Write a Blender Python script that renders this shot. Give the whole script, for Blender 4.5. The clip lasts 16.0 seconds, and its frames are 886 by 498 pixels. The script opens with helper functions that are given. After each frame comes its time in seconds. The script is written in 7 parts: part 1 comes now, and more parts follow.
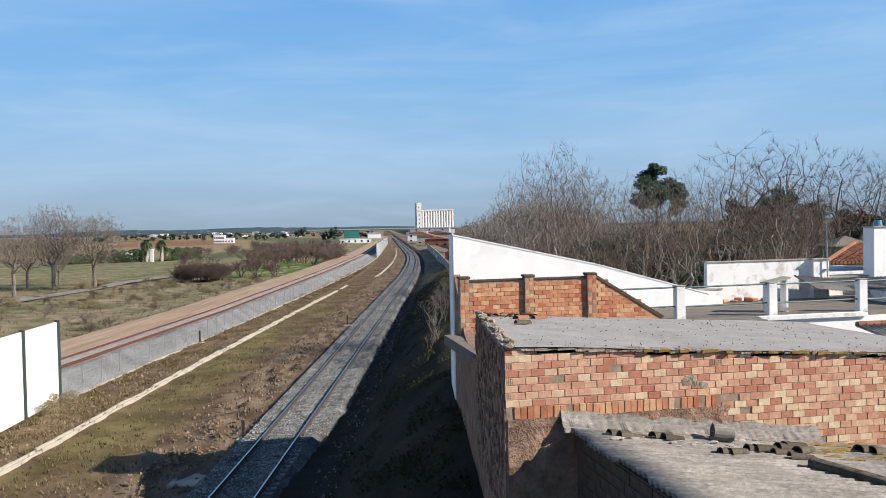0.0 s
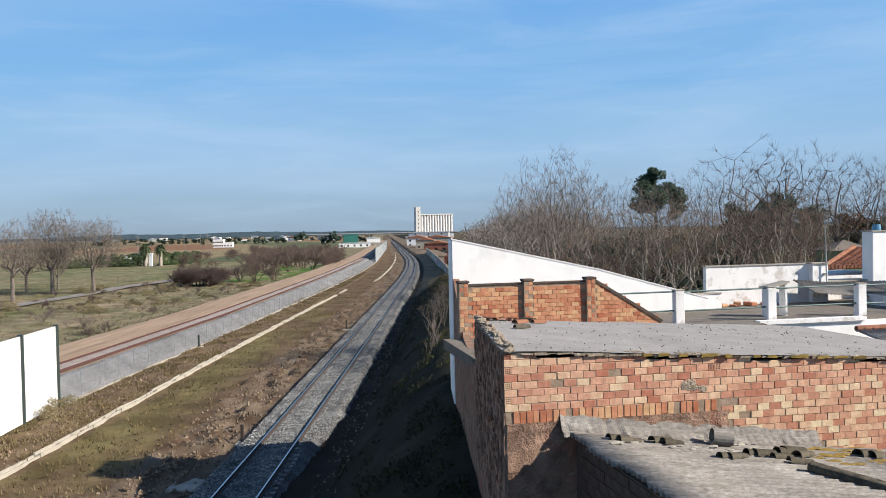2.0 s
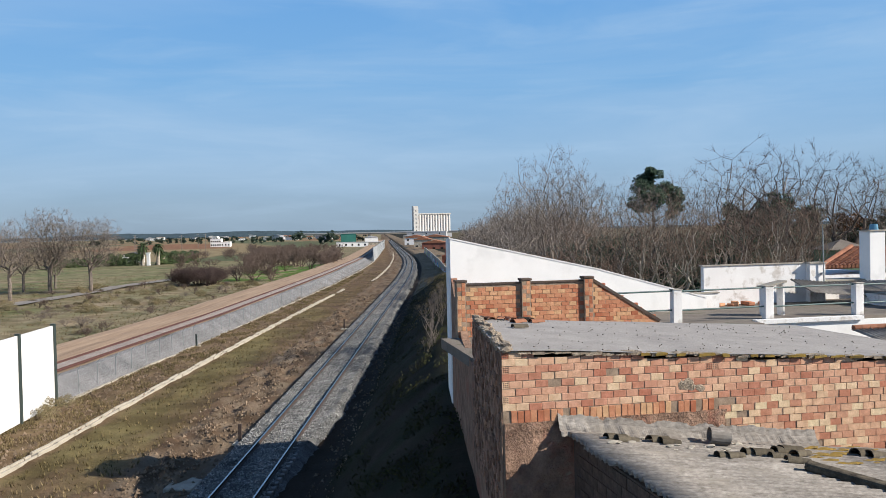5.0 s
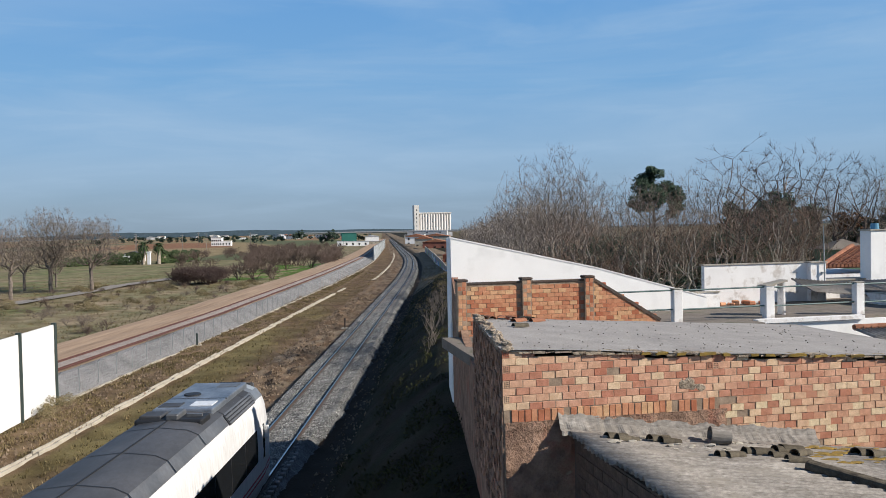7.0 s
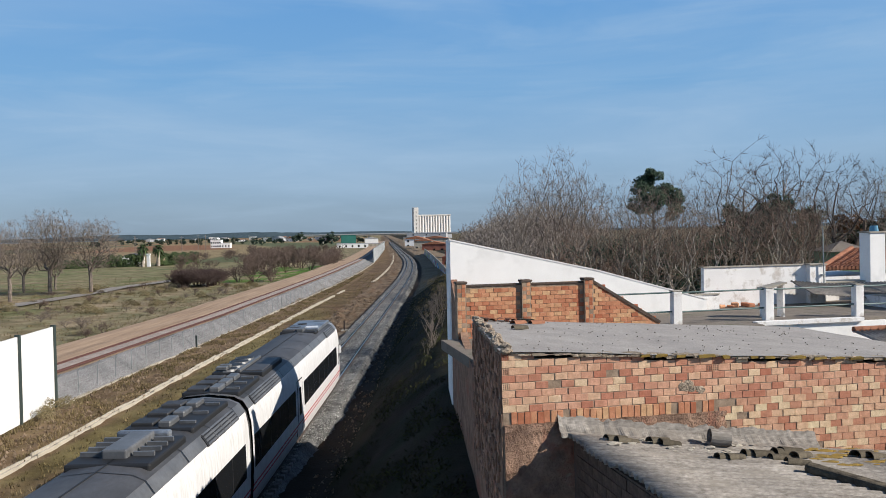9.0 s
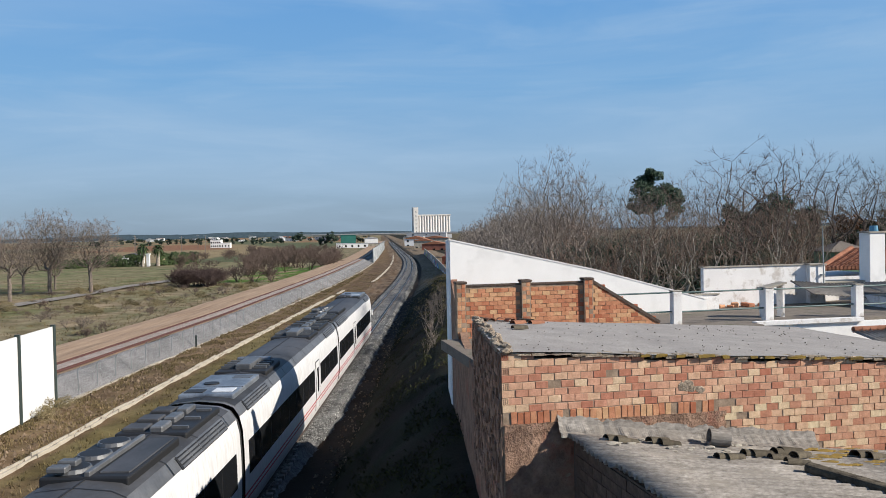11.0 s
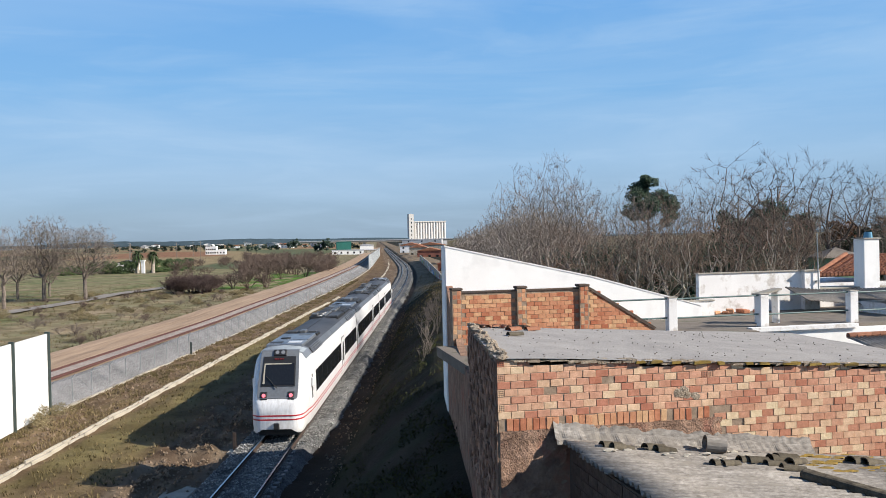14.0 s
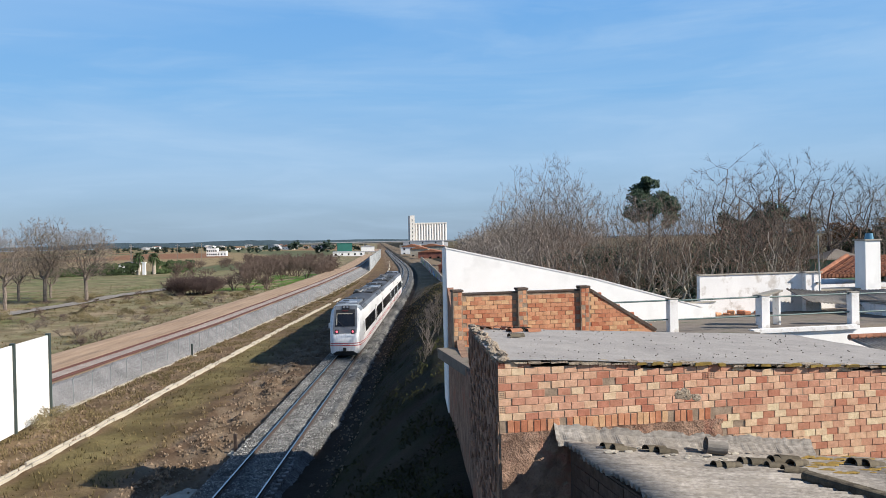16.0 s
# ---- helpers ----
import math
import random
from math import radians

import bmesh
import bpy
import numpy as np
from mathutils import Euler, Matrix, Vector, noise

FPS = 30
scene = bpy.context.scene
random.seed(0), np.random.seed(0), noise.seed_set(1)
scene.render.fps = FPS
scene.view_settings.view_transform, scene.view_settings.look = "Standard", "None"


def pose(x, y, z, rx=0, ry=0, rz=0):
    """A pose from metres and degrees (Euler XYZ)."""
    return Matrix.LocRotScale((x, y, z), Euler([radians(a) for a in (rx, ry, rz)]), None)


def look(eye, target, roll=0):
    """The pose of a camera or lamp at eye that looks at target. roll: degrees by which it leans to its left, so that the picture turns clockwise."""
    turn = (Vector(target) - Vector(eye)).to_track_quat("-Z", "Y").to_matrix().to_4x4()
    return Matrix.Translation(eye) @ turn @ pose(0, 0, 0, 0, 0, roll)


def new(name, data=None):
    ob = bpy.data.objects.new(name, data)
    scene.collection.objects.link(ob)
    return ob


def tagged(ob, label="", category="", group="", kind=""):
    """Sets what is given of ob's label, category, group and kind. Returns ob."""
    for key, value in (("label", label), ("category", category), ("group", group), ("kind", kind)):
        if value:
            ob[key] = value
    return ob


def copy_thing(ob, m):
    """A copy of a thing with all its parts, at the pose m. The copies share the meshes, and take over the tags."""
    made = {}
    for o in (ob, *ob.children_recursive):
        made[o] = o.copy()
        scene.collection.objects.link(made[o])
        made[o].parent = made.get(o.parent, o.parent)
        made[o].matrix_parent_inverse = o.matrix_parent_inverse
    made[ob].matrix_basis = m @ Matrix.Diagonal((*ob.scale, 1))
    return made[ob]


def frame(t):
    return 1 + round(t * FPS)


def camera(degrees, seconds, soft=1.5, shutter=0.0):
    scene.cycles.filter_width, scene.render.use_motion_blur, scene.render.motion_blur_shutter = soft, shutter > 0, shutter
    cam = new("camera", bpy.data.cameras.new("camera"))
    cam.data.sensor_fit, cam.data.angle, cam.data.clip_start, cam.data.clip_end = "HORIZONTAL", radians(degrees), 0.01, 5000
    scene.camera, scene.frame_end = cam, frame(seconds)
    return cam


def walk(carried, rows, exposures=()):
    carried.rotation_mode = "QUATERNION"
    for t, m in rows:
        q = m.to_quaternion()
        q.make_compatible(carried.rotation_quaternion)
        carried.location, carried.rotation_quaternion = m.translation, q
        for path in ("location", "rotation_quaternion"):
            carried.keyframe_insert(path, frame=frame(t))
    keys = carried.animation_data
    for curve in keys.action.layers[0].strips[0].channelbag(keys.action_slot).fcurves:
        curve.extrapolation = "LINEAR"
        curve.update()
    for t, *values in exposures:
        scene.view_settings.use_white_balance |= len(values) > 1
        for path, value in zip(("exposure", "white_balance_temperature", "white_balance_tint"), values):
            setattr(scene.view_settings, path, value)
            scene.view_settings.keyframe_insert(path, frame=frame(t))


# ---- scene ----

EYE = Vector((0.0, 0.0, 9.75))
cam = camera(2 * math.degrees(math.atan(784 / 1480)), 16.0, soft=0.8)

# seconds, heading to the left of the track, tilt up, roll (degrees)
HEADINGS = (
    (0.0, 0.230, -1.550, -1.200),
    (0.5, 0.219, -1.550, -1.194),
    (1.0, 0.228, -1.536, -1.168),
    (1.5, 0.171, -1.488, -1.193),
    (2.0, 0.165, -1.258, -1.203),
    (2.5, 0.121, -1.201, -1.201),
    (3.0, 0.111, -1.207, -1.178),
    (3.5, 0.141, -1.258, -1.200),
    (4.0, 0.108, -1.262, -1.191),
    (6.5, -0.055, -1.375, -1.191),
    (7.0, 0.059, -1.362, -1.160),
    (7.5, 0.002, -1.325, -1.173),
    (8.0, 0.027, -1.382, -1.200),
    (8.5, 0.044, -1.259, -1.189),
    (9.0, 0.020, -1.213, -1.149),
    (11.5, -0.001, -1.220, -1.129),
    (12.0, -0.066, -1.183, -1.156),
    (12.5, -0.131, -1.064, -1.141),
    (13.0, -0.246, -0.898, -1.174),
    (13.5, -0.265, -0.872, -1.150),
    (14.0, -0.309, -0.776, -1.171),
    (14.5, -0.369, -0.659, -1.158),
    (15.0, -0.423, -0.651, -1.142),
    (15.5, -0.405, -0.600, -1.160),
    (16.0, -0.253, -0.669, -1.173),
)


def view(left, up, roll):
    a, b = radians(left), radians(up)
    way = Vector((-math.sin(a) * math.cos(b), math.cos(a) * math.cos(b), math.sin(b)))
    return look(EYE, EYE + way, roll)


walk(cam, [(t, view(a, b, c)) for t, a, b, c in HEADINGS], [(0.0, 0.61), (4.0, 0.58), (6.5, 0.35), (9.0, 0.34), (11.5, 0.37), (12.0, 0.37), (12.5, 0.49), (14.0, 0.6), (16.0, 0.6)])

# ---- light ----
SUN_UP, SUN_BEHIND = 31.0, 16.0
world = bpy.data.worlds.new("sky")
scene.world = world
world.use_nodes = True


def build_sky():
    nt = world.node_tree
    nt.nodes.clear()
    out = nt.nodes.new("ShaderNodeOutputWorld")
    bg = nt.nodes.new("ShaderNodeBackground")
    sky = nt.nodes.new("ShaderNodeTexSky")
    sky.sky_type, sky.sun_disc = "NISHITA", False
    sky.sun_elevation = radians(SUN_UP)
    sky.sun_rotation = radians(90 + SUN_BEHIND)
    sky.altitude, sky.air_density, sky.dust_density, sky.ozone_density = 200, 1.0, 0.6, 2.0
    bg.inputs["Strength"].default_value = 0.1
    co = nt.nodes.new("ShaderNodeTexCoord")

    def veil(scale, rot, noise_scale, lo, hi, detail):
        mp = nt.nodes.new("ShaderNodeMapping")
        mp.inputs["Scale"].default_value = scale
        mp.inputs["Rotation"].default_value = rot
        nz = nt.nodes.new("ShaderNodeTexNoise")
        nz.inputs["Scale"].default_value = noise_scale
        nz.inputs["Detail"].default_value = detail
        nz.inputs["Roughness"].default_value = 0.55
        nz.inputs["Distortion"].default_value = 0.6
        rp = nt.nodes.new("ShaderNodeMapRange")
        rp.inputs["From Min"].default_value, rp.inputs["From Max"].default_value = lo, hi
        nt.links.new(co.outputs["Generated"], mp.inputs["Vector"])
        nt.links.new(mp.outputs["Vector"], nz.inputs["Vector"])
        nt.links.new(nz.outputs["Fac"], rp.inputs["Value"])
        return rp.outputs["Result"]

    def math_node(op, a, b):
        m = nt.nodes.new("ShaderNodeMath")
        m.operation = op
        for k, v in enumerate((a, b)):
            if isinstance(v, (int, float)):
                m.inputs[k].default_value = v
            else:
                nt.links.new(v, m.inputs[k])
        return m.outputs[0]

    # clear-air gradient: pale blue-grey haze low down, deeper blue overhead
    split = nt.nodes.new("ShaderNodeSeparateXYZ")
    nt.links.new(co.outputs["Generated"], split.inputs[0])
    ramp = nt.nodes.new("ShaderNodeValToRGB")
    stops = ramp.color_ramp.elements
    stops[0].position, stops[0].color = 0.0, (0.25, 0.37, 0.51, 1)
    stops[1].position, stops[1].color = 1.0, (0.03, 0.09, 0.26, 1)
    for p, c in ((0.03, (0.27, 0.41, 0.58, 1)), (0.09, (0.29, 0.5, 0.77, 1)), (0.17, (0.22, 0.48, 0.83, 1)), (0.27, (0.17, 0.43, 0.84, 1)), (0.5, (0.06, 0.18, 0.45, 1))):
        k = stops.new(p)
        k.color = c
    nt.links.new(split.outputs["Z"], ramp.inputs["Fac"])
    scaled = nt.nodes.new("ShaderNodeVectorMath")
    scaled.operation = "SCALE"
    scaled.inputs["Scale"].default_value = 6.5
    nt.links.new(ramp.outputs["Color"], scaled.inputs[0])
    air = nt.nodes.new("ShaderNodeMix")
    air.data_type = "RGBA"
    air.inputs["Factor"].default_value = 0.9
    nt.links.new(sky.outputs[0], air.inputs["A"])
    nt.links.new(scaled.outputs[0], air.inputs["B"])
    wide = veil((1.0, 1.0, 6.0), (0, radians(10), 0), 1.7, 0.43, 0.8, 6)
    fine = veil((1.2, 1.2, 9.0), (0, radians(9), 0), 4.2, 0.5, 0.85, 9)
    amount = math_node("ADD", math_node("MULTIPLY", wide, 0.55), math_node("MULTIPLY", fine, 0.3))
    mix = nt.nodes.new("ShaderNodeMix")
    mix.data_type = "RGBA"
    nt.links.new(amount, mix.inputs["Factor"])
    nt.links.new(air.outputs["Result"], mix.inputs["A"])
    mix.inputs["B"].default_value = (3.3, 4.5, 5.9, 1)
    nt.links.new(mix.outputs["Result"], bg.inputs["Color"])
    nt.links.new(bg.outputs[0], out.inputs[0])


build_sky()
sun = new("sun", bpy.data.lights.new("sun", "SUN"))
sun.data.energy, sun.data.angle, sun.data.color = 5.0, radians(0.5), (1.0, 0.94, 0.85)
TO_SUN = Vector((math.cos(radians(SUN_UP)) * math.cos(radians(SUN_BEHIND)), -math.cos(radians(SUN_UP)) * math.sin(radians(SUN_BEHIND)), math.sin(radians(SUN_UP))))
sun.matrix_world = look(TO_SUN * 50, (0, 0, 0))

# ---- materials ----


def material(name, light, dark, scale=6.0, fine=60.0, rough=0.85, bump=0.3, depth=0.02, metal=0.0, each=0.0, island=0.0,
             stains=None, stain_scale=0.6, attribute=False, stretch=(1, 1, 1), grain=0.72):
    """Two-scale mottled surface in object metres; each/island: spread of brightness between pieces."""
    m = bpy.data.materials.new(name)
    m.use_nodes = True
    nt = m.node_tree
    bsdf = nt.nodes["Principled BSDF"]
    bsdf.inputs["Roughness"].default_value = rough
    bsdf.inputs["Metallic"].default_value = metal
    if rough >= 0.85:
        bsdf.inputs["Specular IOR Level"].default_value = 0.12
    geo = nt.nodes.new("ShaderNodeTexCoord")
    mp = nt.nodes.new("ShaderNodeMapping")
    mp.inputs["Scale"].default_value = stretch
    nt.links.new(geo.outputs["Object"], mp.inputs["Vector"])

    def tex(s, detail, r=0.6):
        n = nt.nodes.new("ShaderNodeTexNoise")
        n.inputs["Scale"].default_value, n.inputs["Detail"].default_value, n.inputs["Roughness"].default_value = s, detail, r
        nt.links.new(mp.outputs["Vector"], n.inputs["Vector"])
        return n.outputs["Fac"]

    def mixer(fac, a, b, kind="MIX"):
        n = nt.nodes.new("ShaderNodeMix")
        n.data_type, n.blend_type = "RGBA", kind
        for key, v in (("Factor", fac), ("A", a), ("B", b)):
            if isinstance(v, (tuple, float, int)):
                n.inputs[key].default_value = v
            else:
                nt.links.new(v, n.inputs[key])
        return n.outputs["Result"]

    def spread(v, lo, hi):
        n = nt.nodes.new("ShaderNodeMapRange")
        n.inputs["From Min"].default_value, n.inputs["From Max"].default_value = lo, hi
        nt.links.new(v, n.inputs["Value"])
        return n.outputs["Result"]

    big, small = tex(scale, 5), tex(fine, 4, 0.7)
    if attribute:
        at = nt.nodes.new("ShaderNodeAttribute")
        at.attribute_name = "zone"
        low = mixer(1.0, at.outputs["Color"], (0.5, 0.48, 0.44, 1), "MULTIPLY")
        col = mixer(spread(big, 0.36, 0.66), low, at.outputs["Color"])
    else:
        col = mixer(spread(big, 0.33, 0.67), dark, light)
    col = mixer(spread(small, 0.3, 0.7), mixer(1.0, col, (grain, grain * 0.97, grain * 0.94, 1), "MULTIPLY"), col)
    if stains:
        col = mixer(spread(tex(stain_scale, 6, 0.65), 0.53, 0.66), col, stains)
    if each or island:
        info = nt.nodes.new("ShaderNodeObjectInfo" if each else "ShaderNodeNewGeometry")
        value = info.outputs["Random" if each else "Random Per Island"]
        hsv = nt.nodes.new("ShaderNodeHueSaturation")
        rg = nt.nodes.new("ShaderNodeMapRange")
        k = each or island
        rg.inputs["To Min"].default_value, rg.inputs["To Max"].default_value = 1 - k, 1 + k
        nt.links.new(value, rg.inputs["Value"])
        nt.links.new(rg.outputs["Result"], hsv.inputs["Value"])
        nt.links.new(col, hsv.inputs["Color"])
        col = hsv.outputs["Color"]
    nt.links.new(col, bsdf.inputs["Base Color"])
    if bump:
        bp = nt.nodes.new("ShaderNodeBump")
        bp.inputs["Strength"].default_value, bp.inputs["Distance"].default_value = bump, depth
        nt.links.new(small, bp.inputs["Height"])
        nt.links.new(bp.outputs["Normal"], bsdf.inputs["Normal"])
    return m


def brick_material(name, per_object, tone=(1, 1, 1)):
    """Fired clay whose pieces run from cream through salmon to deep red."""
    m = material(name, (0.53, 0.53, 0.53, 1), (0.38, 0.37, 0.36, 1), 7, 55, 0.9, 0.5, 0.006, stains=(0.36, 0.33, 0.3, 1), stain_scale=13.0)
    nt = m.node_tree
    bsdf = nt.nodes["Principled BSDF"]
    info = nt.nodes.new("ShaderNodeObjectInfo" if per_object else "ShaderNodeNewGeometry")
    ramp = nt.nodes.new("ShaderNodeValToRGB")
    e = ramp.color_ramp.elements
    e[0].position, e[0].color = 0.0, (0.5, 0.2, 0.13, 1)
    e[1].position, e[1].color = 1.0, (0.8, 0.61, 0.41, 1)
    for p, c in ((0.14, (0.57, 0.27, 0.18, 1)), (0.4, (0.68, 0.38, 0.26, 1)), (0.7, (0.74, 0.46, 0.31, 1))):
        k = e.new(p)
        k.color = c
    if per_object:
        shift = next(n for n in nt.nodes if n.bl_idname == "ShaderNodeMapping")
        nt.links.new(info.outputs["Location"], shift.inputs["Location"])
    old = bsdf.inputs["Base Color"].links[0].from_socket
    nt.links.new(info.outputs["Random" if per_object else "Random Per Island"], ramp.inputs["Fac"])
    mx = nt.nodes.new("ShaderNodeMix")
    mx.data_type, mx.blend_type = "RGBA", "MULTIPLY"
    mx.inputs["Factor"].default_value = 1.0
    up = nt.nodes.new("ShaderNodeMix")
    up.data_type, up.blend_type = "RGBA", "MULTIPLY"
    up.inputs["Factor"].default_value, up.inputs["B"].default_value = 1.0, (2.1 * tone[0], 2.1 * tone[1], 2.1 * tone[2], 1)
    nt.links.new(old, up.inputs["A"])
    nt.links.new(ramp.outputs["Color"], mx.inputs["A"])
    nt.links.new(up.outputs["Result"], mx.inputs["B"])
    nt.links.new(mx.outputs["Result"], bsdf.inputs["Base Color"])
    return m


def plain(name, color, rough=0.5, metal=0.0, glow=0.0):
    m = bpy.data.materials.new(name)
    m.use_nodes = True
    b = m.node_tree.nodes["Principled BSDF"]
    b.inputs["Base Color"].default_value, b.inputs["Roughness"].default_value, b.inputs["Metallic"].default_value = (*color[:3], 1), rough, metal
    if glow:
        b.inputs["Emission Color"].default_value, b.inputs["Emission Strength"].default_value = (*color[:3], 1), glow
    return m


EARTH = material("earth", (1, 1, 1, 1), (1, 1, 1, 1), 0.35, 7.0, 0.95, 0.8, 0.08, attribute=True)
BALLAST = material("ballast stones", (0.29, 0.287, 0.278, 1), (0.12, 0.117, 0.112, 1), 0.8, 11.0, 0.95, 1.0, 0.06, grain=0.25)
BALLAST_NEW = material("new ballast", (0.36, 0.35, 0.35, 1), (0.23, 0.226, 0.226, 1), 0.5, 9.0, 0.95, 1.0, 0.08, grain=0.3)
TAN = material("tan gravel", (0.47, 0.34, 0.235, 1), (0.31, 0.215, 0.145, 1), 1.6, 14.0, 0.95, 0.5, 0.04, stretch=(1, 0.04, 1))
PINK_BED = material("pale pinkish ballast", (0.5, 0.43, 0.38, 1), (0.36, 0.3, 0.26, 1), 1.0, 12.0, 0.95, 0.6, 0.04, grain=0.5)
CONCRETE = material("concrete", (0.48, 0.44, 0.37, 1), (0.33, 0.3, 0.25, 1), 1.5, 25, 0.9, 0.4, 0.01)
TERRACE = material("dark terrace screed", (0.28, 0.24, 0.2, 1), (0.17, 0.147, 0.125, 1), 0.8, 20, 0.92, 0.4, 0.01, stains=(0.1, 0.1, 0.07, 1), stain_scale=0.8)
PALE_CONCRETE = material("pale concrete", (0.55, 0.5, 0.42, 1), (0.4, 0.36, 0.29, 1), 1.2, 25, 0.9, 0.4, 0.01, stains=(0.2, 0.17, 0.12, 1))
SLEEPER = material("sleeper", (0.34, 0.33, 0.32, 1), (0.2, 0.18, 0.16, 1), 4, 40, 0.9, 0.4, 0.01, each=0.2)
RAIL_SIDE = material("rail rust", (0.075, 0.05, 0.038, 1), (0.045, 0.03, 0.024, 1), 5, 40, 0.75, 0.3, 0.004)
RAIL_RED = material("new rail rust", (0.13, 0.052, 0.042, 1), (0.085, 0.036, 0.03, 1), 5, 40, 0.8, 0.3, 0.004)
RAIL_TOP = plain("polished steel", (0.45, 0.45, 0.47), 0.28, 1.0)
WHITEWASH = material("whitewash", (0.92, 0.91, 0.89, 1), (0.87, 0.86, 0.84, 1), 1.2, 30, 0.9, 0.15, 0.006, grain=0.9, stains=(0.78, 0.76, 0.73, 1), stain_scale=0.9)
WORN_WHITE = material("worn whitewash", (0.9, 0.885, 0.865, 1), (0.82, 0.8, 0.78, 1), 1.5, 30, 0.9, 0.3, 0.008, grain=0.85, stains=(0.55, 0.5, 0.45, 1), stain_scale=2.2)
# base colour lowered to carry the shade on the shed's block wall
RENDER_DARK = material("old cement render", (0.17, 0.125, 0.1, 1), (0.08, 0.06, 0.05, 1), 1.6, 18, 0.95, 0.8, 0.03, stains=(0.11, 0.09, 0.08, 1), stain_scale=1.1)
RUBBLE = material("rough mortar rubble", (0.52, 0.43, 0.33, 1), (0.24, 0.19, 0.14, 1), 7, 24, 0.95, 1.0, 0.05)
MORTAR = material("mortar", (0.44, 0.33, 0.24, 1), (0.26, 0.19, 0.135, 1), 6, 60, 0.95, 0.5, 0.01)
BRICK = brick_material("brick clay", True)
BRICK_REST = brick_material("brick clay joined", False, (0.99, 1.06, 1.04))
BRICK_RED = brick_material("red brick clay", True, (0.88, 0.73, 0.62))
FIBRE = material("fibre cement", (0.44, 0.41, 0.38, 1), (0.34, 0.315, 0.295, 1), 1.3, 26, 0.9, 0.6, 0.012, grain=0.6, stains=(0.33, 0.3, 0.27, 1), stain_scale=5.0)
FIBRE_OLD = material("weathered fibre cement", (0.39, 0.355, 0.315, 1), (0.24, 0.215, 0.19, 1), 2.0, 16, 0.92, 0.6, 0.012, stains=(0.22, 0.195, 0.165, 1), stain_scale=1.7, stretch=(0.5, 1.4, 1), grain=0.5)
SIDE_BRICK = material("worn brown brick", (0.4, 0.24, 0.165, 1), (0.2, 0.12, 0.085, 1), 2.0, 20, 0.95, 0.8, 0.02, island=0.35)
SIDE_CLAY = material("weathered clay-coloured render", (0.42, 0.27, 0.19, 1), (0.2, 0.125, 0.09, 1), 2.2, 14, 0.95, 1.0, 0.05, stains=(0.34, 0.15, 0.1, 1), stain_scale=1.0)
LICHEN = material("ochre lichen", (0.34, 0.22, 0.05, 1), (0.2, 0.15, 0.06, 1), 8, 40, 0.95, 0.6, 0.01)
TILE_DARK = material("blackened roof tile", (0.13, 0.11, 0.08, 1), (0.045, 0.038, 0.03, 1), 7, 40, 0.9, 0.6, 0.01, each=0.3)
TILE_RED = material("clay roof tile", (0.38, 0.175, 0.105, 1), (0.24, 0.11, 0.07, 1), 3, 30, 0.85, 0.4, 0.01, island=0.2)
STEEL_DARK = plain("dark painted steel", (0.03, 0.045, 0.04), 0.5)
STEEL_GREY = plain("galvanised steel", (0.32, 0.34, 0.34), 0.5, 0.6)
GREEN_PAINT = material("pale green paint", (0.2, 0.3, 0.2, 1), (0.15, 0.24, 0.16, 1), 1, 20, 0.8, 0.1)
RAILING = plain("green railing paint", (0.07, 0.12, 0.11), 0.5)
BARRIER = material("barrier panel", (0.83, 0.83, 0.82, 1), (0.78, 0.78, 0.77, 1), 0.8, 25, 0.7, 0.1, 0.004)
BARRIER_FAR = material("grey barrier panel", (0.5, 0.52, 0.53, 1), (0.42, 0.44, 0.45, 1), 0.5, 10, 0.6, 0.1, 0.01)
TRAIN_WHITE = material("train white paint", (0.82, 0.82, 0.82, 1), (0.76, 0.76, 0.76, 1), 0.5, 8, 0.32, 0.0, 0.002, stains=(0.68, 0.67, 0.66, 1), stain_scale=0.8, stretch=(1, 1, 0.2))
TRAIN_GREY = material("train grey paint", (0.15, 0.153, 0.158, 1), (0.085, 0.088, 0.092, 1), 0.8, 8, 0.45, 0.1, 0.003)
TRAIN_ROOF = material("train sooty roof", (0.085, 0.085, 0.09, 1), (0.022, 0.022, 0.022, 1), 0.35, 9, 0.6, 0.15, 0.004, stretch=(1, 0.5, 1))
TRAIN_MASK = material("cab mask grey", (0.19, 0.205, 0.22, 1), (0.15, 0.16, 0.175, 1), 0.8, 8, 0.4, 0.0)
TRAIN_BLACK = plain("train black rubber", (0.014, 0.014, 0.015), 0.6)
TRAIN_GLASS = plain("tinted train glass", (0.012, 0.013, 0.015), 0.08)
BROW_SHEEN = material("pale roof plate", (0.42, 0.46, 0.48, 1), (0.32, 0.35, 0.37, 1), 1.2, 12, 0.45, 0.1, 0.003)
CAB_BEIGE = material("beige cab lining", (0.5, 0.46, 0.38, 1), (0.36, 0.33, 0.27, 1), 3, 20, 0.8, 0.1)
TRAIN_RED = plain("train red stripe", (0.42, 0.02, 0.03), 0.4)
TRAIN_PANEL = material("bare roof panel", (0.34, 0.37, 0.41, 1), (0.13, 0.15, 0.18, 1), 1.3, 9, 0.42, 0.1, 0.003, metal=0.45, stretch=(1, 0.6, 1))
UNDERFRAME = material("underframe dirt", (0.1, 0.08, 0.065, 1), (0.05, 0.042, 0.036, 1), 3, 20, 0.85, 0.4, 0.01)
LAMP_RED = plain("red tail lamp", (1.0, 0.16, 0.2), 0.3, 0.0, 0.9)
DISPLAY = plain("dim display red", (0.12, 0.016, 0.012), 0.4, 0, 0.03)
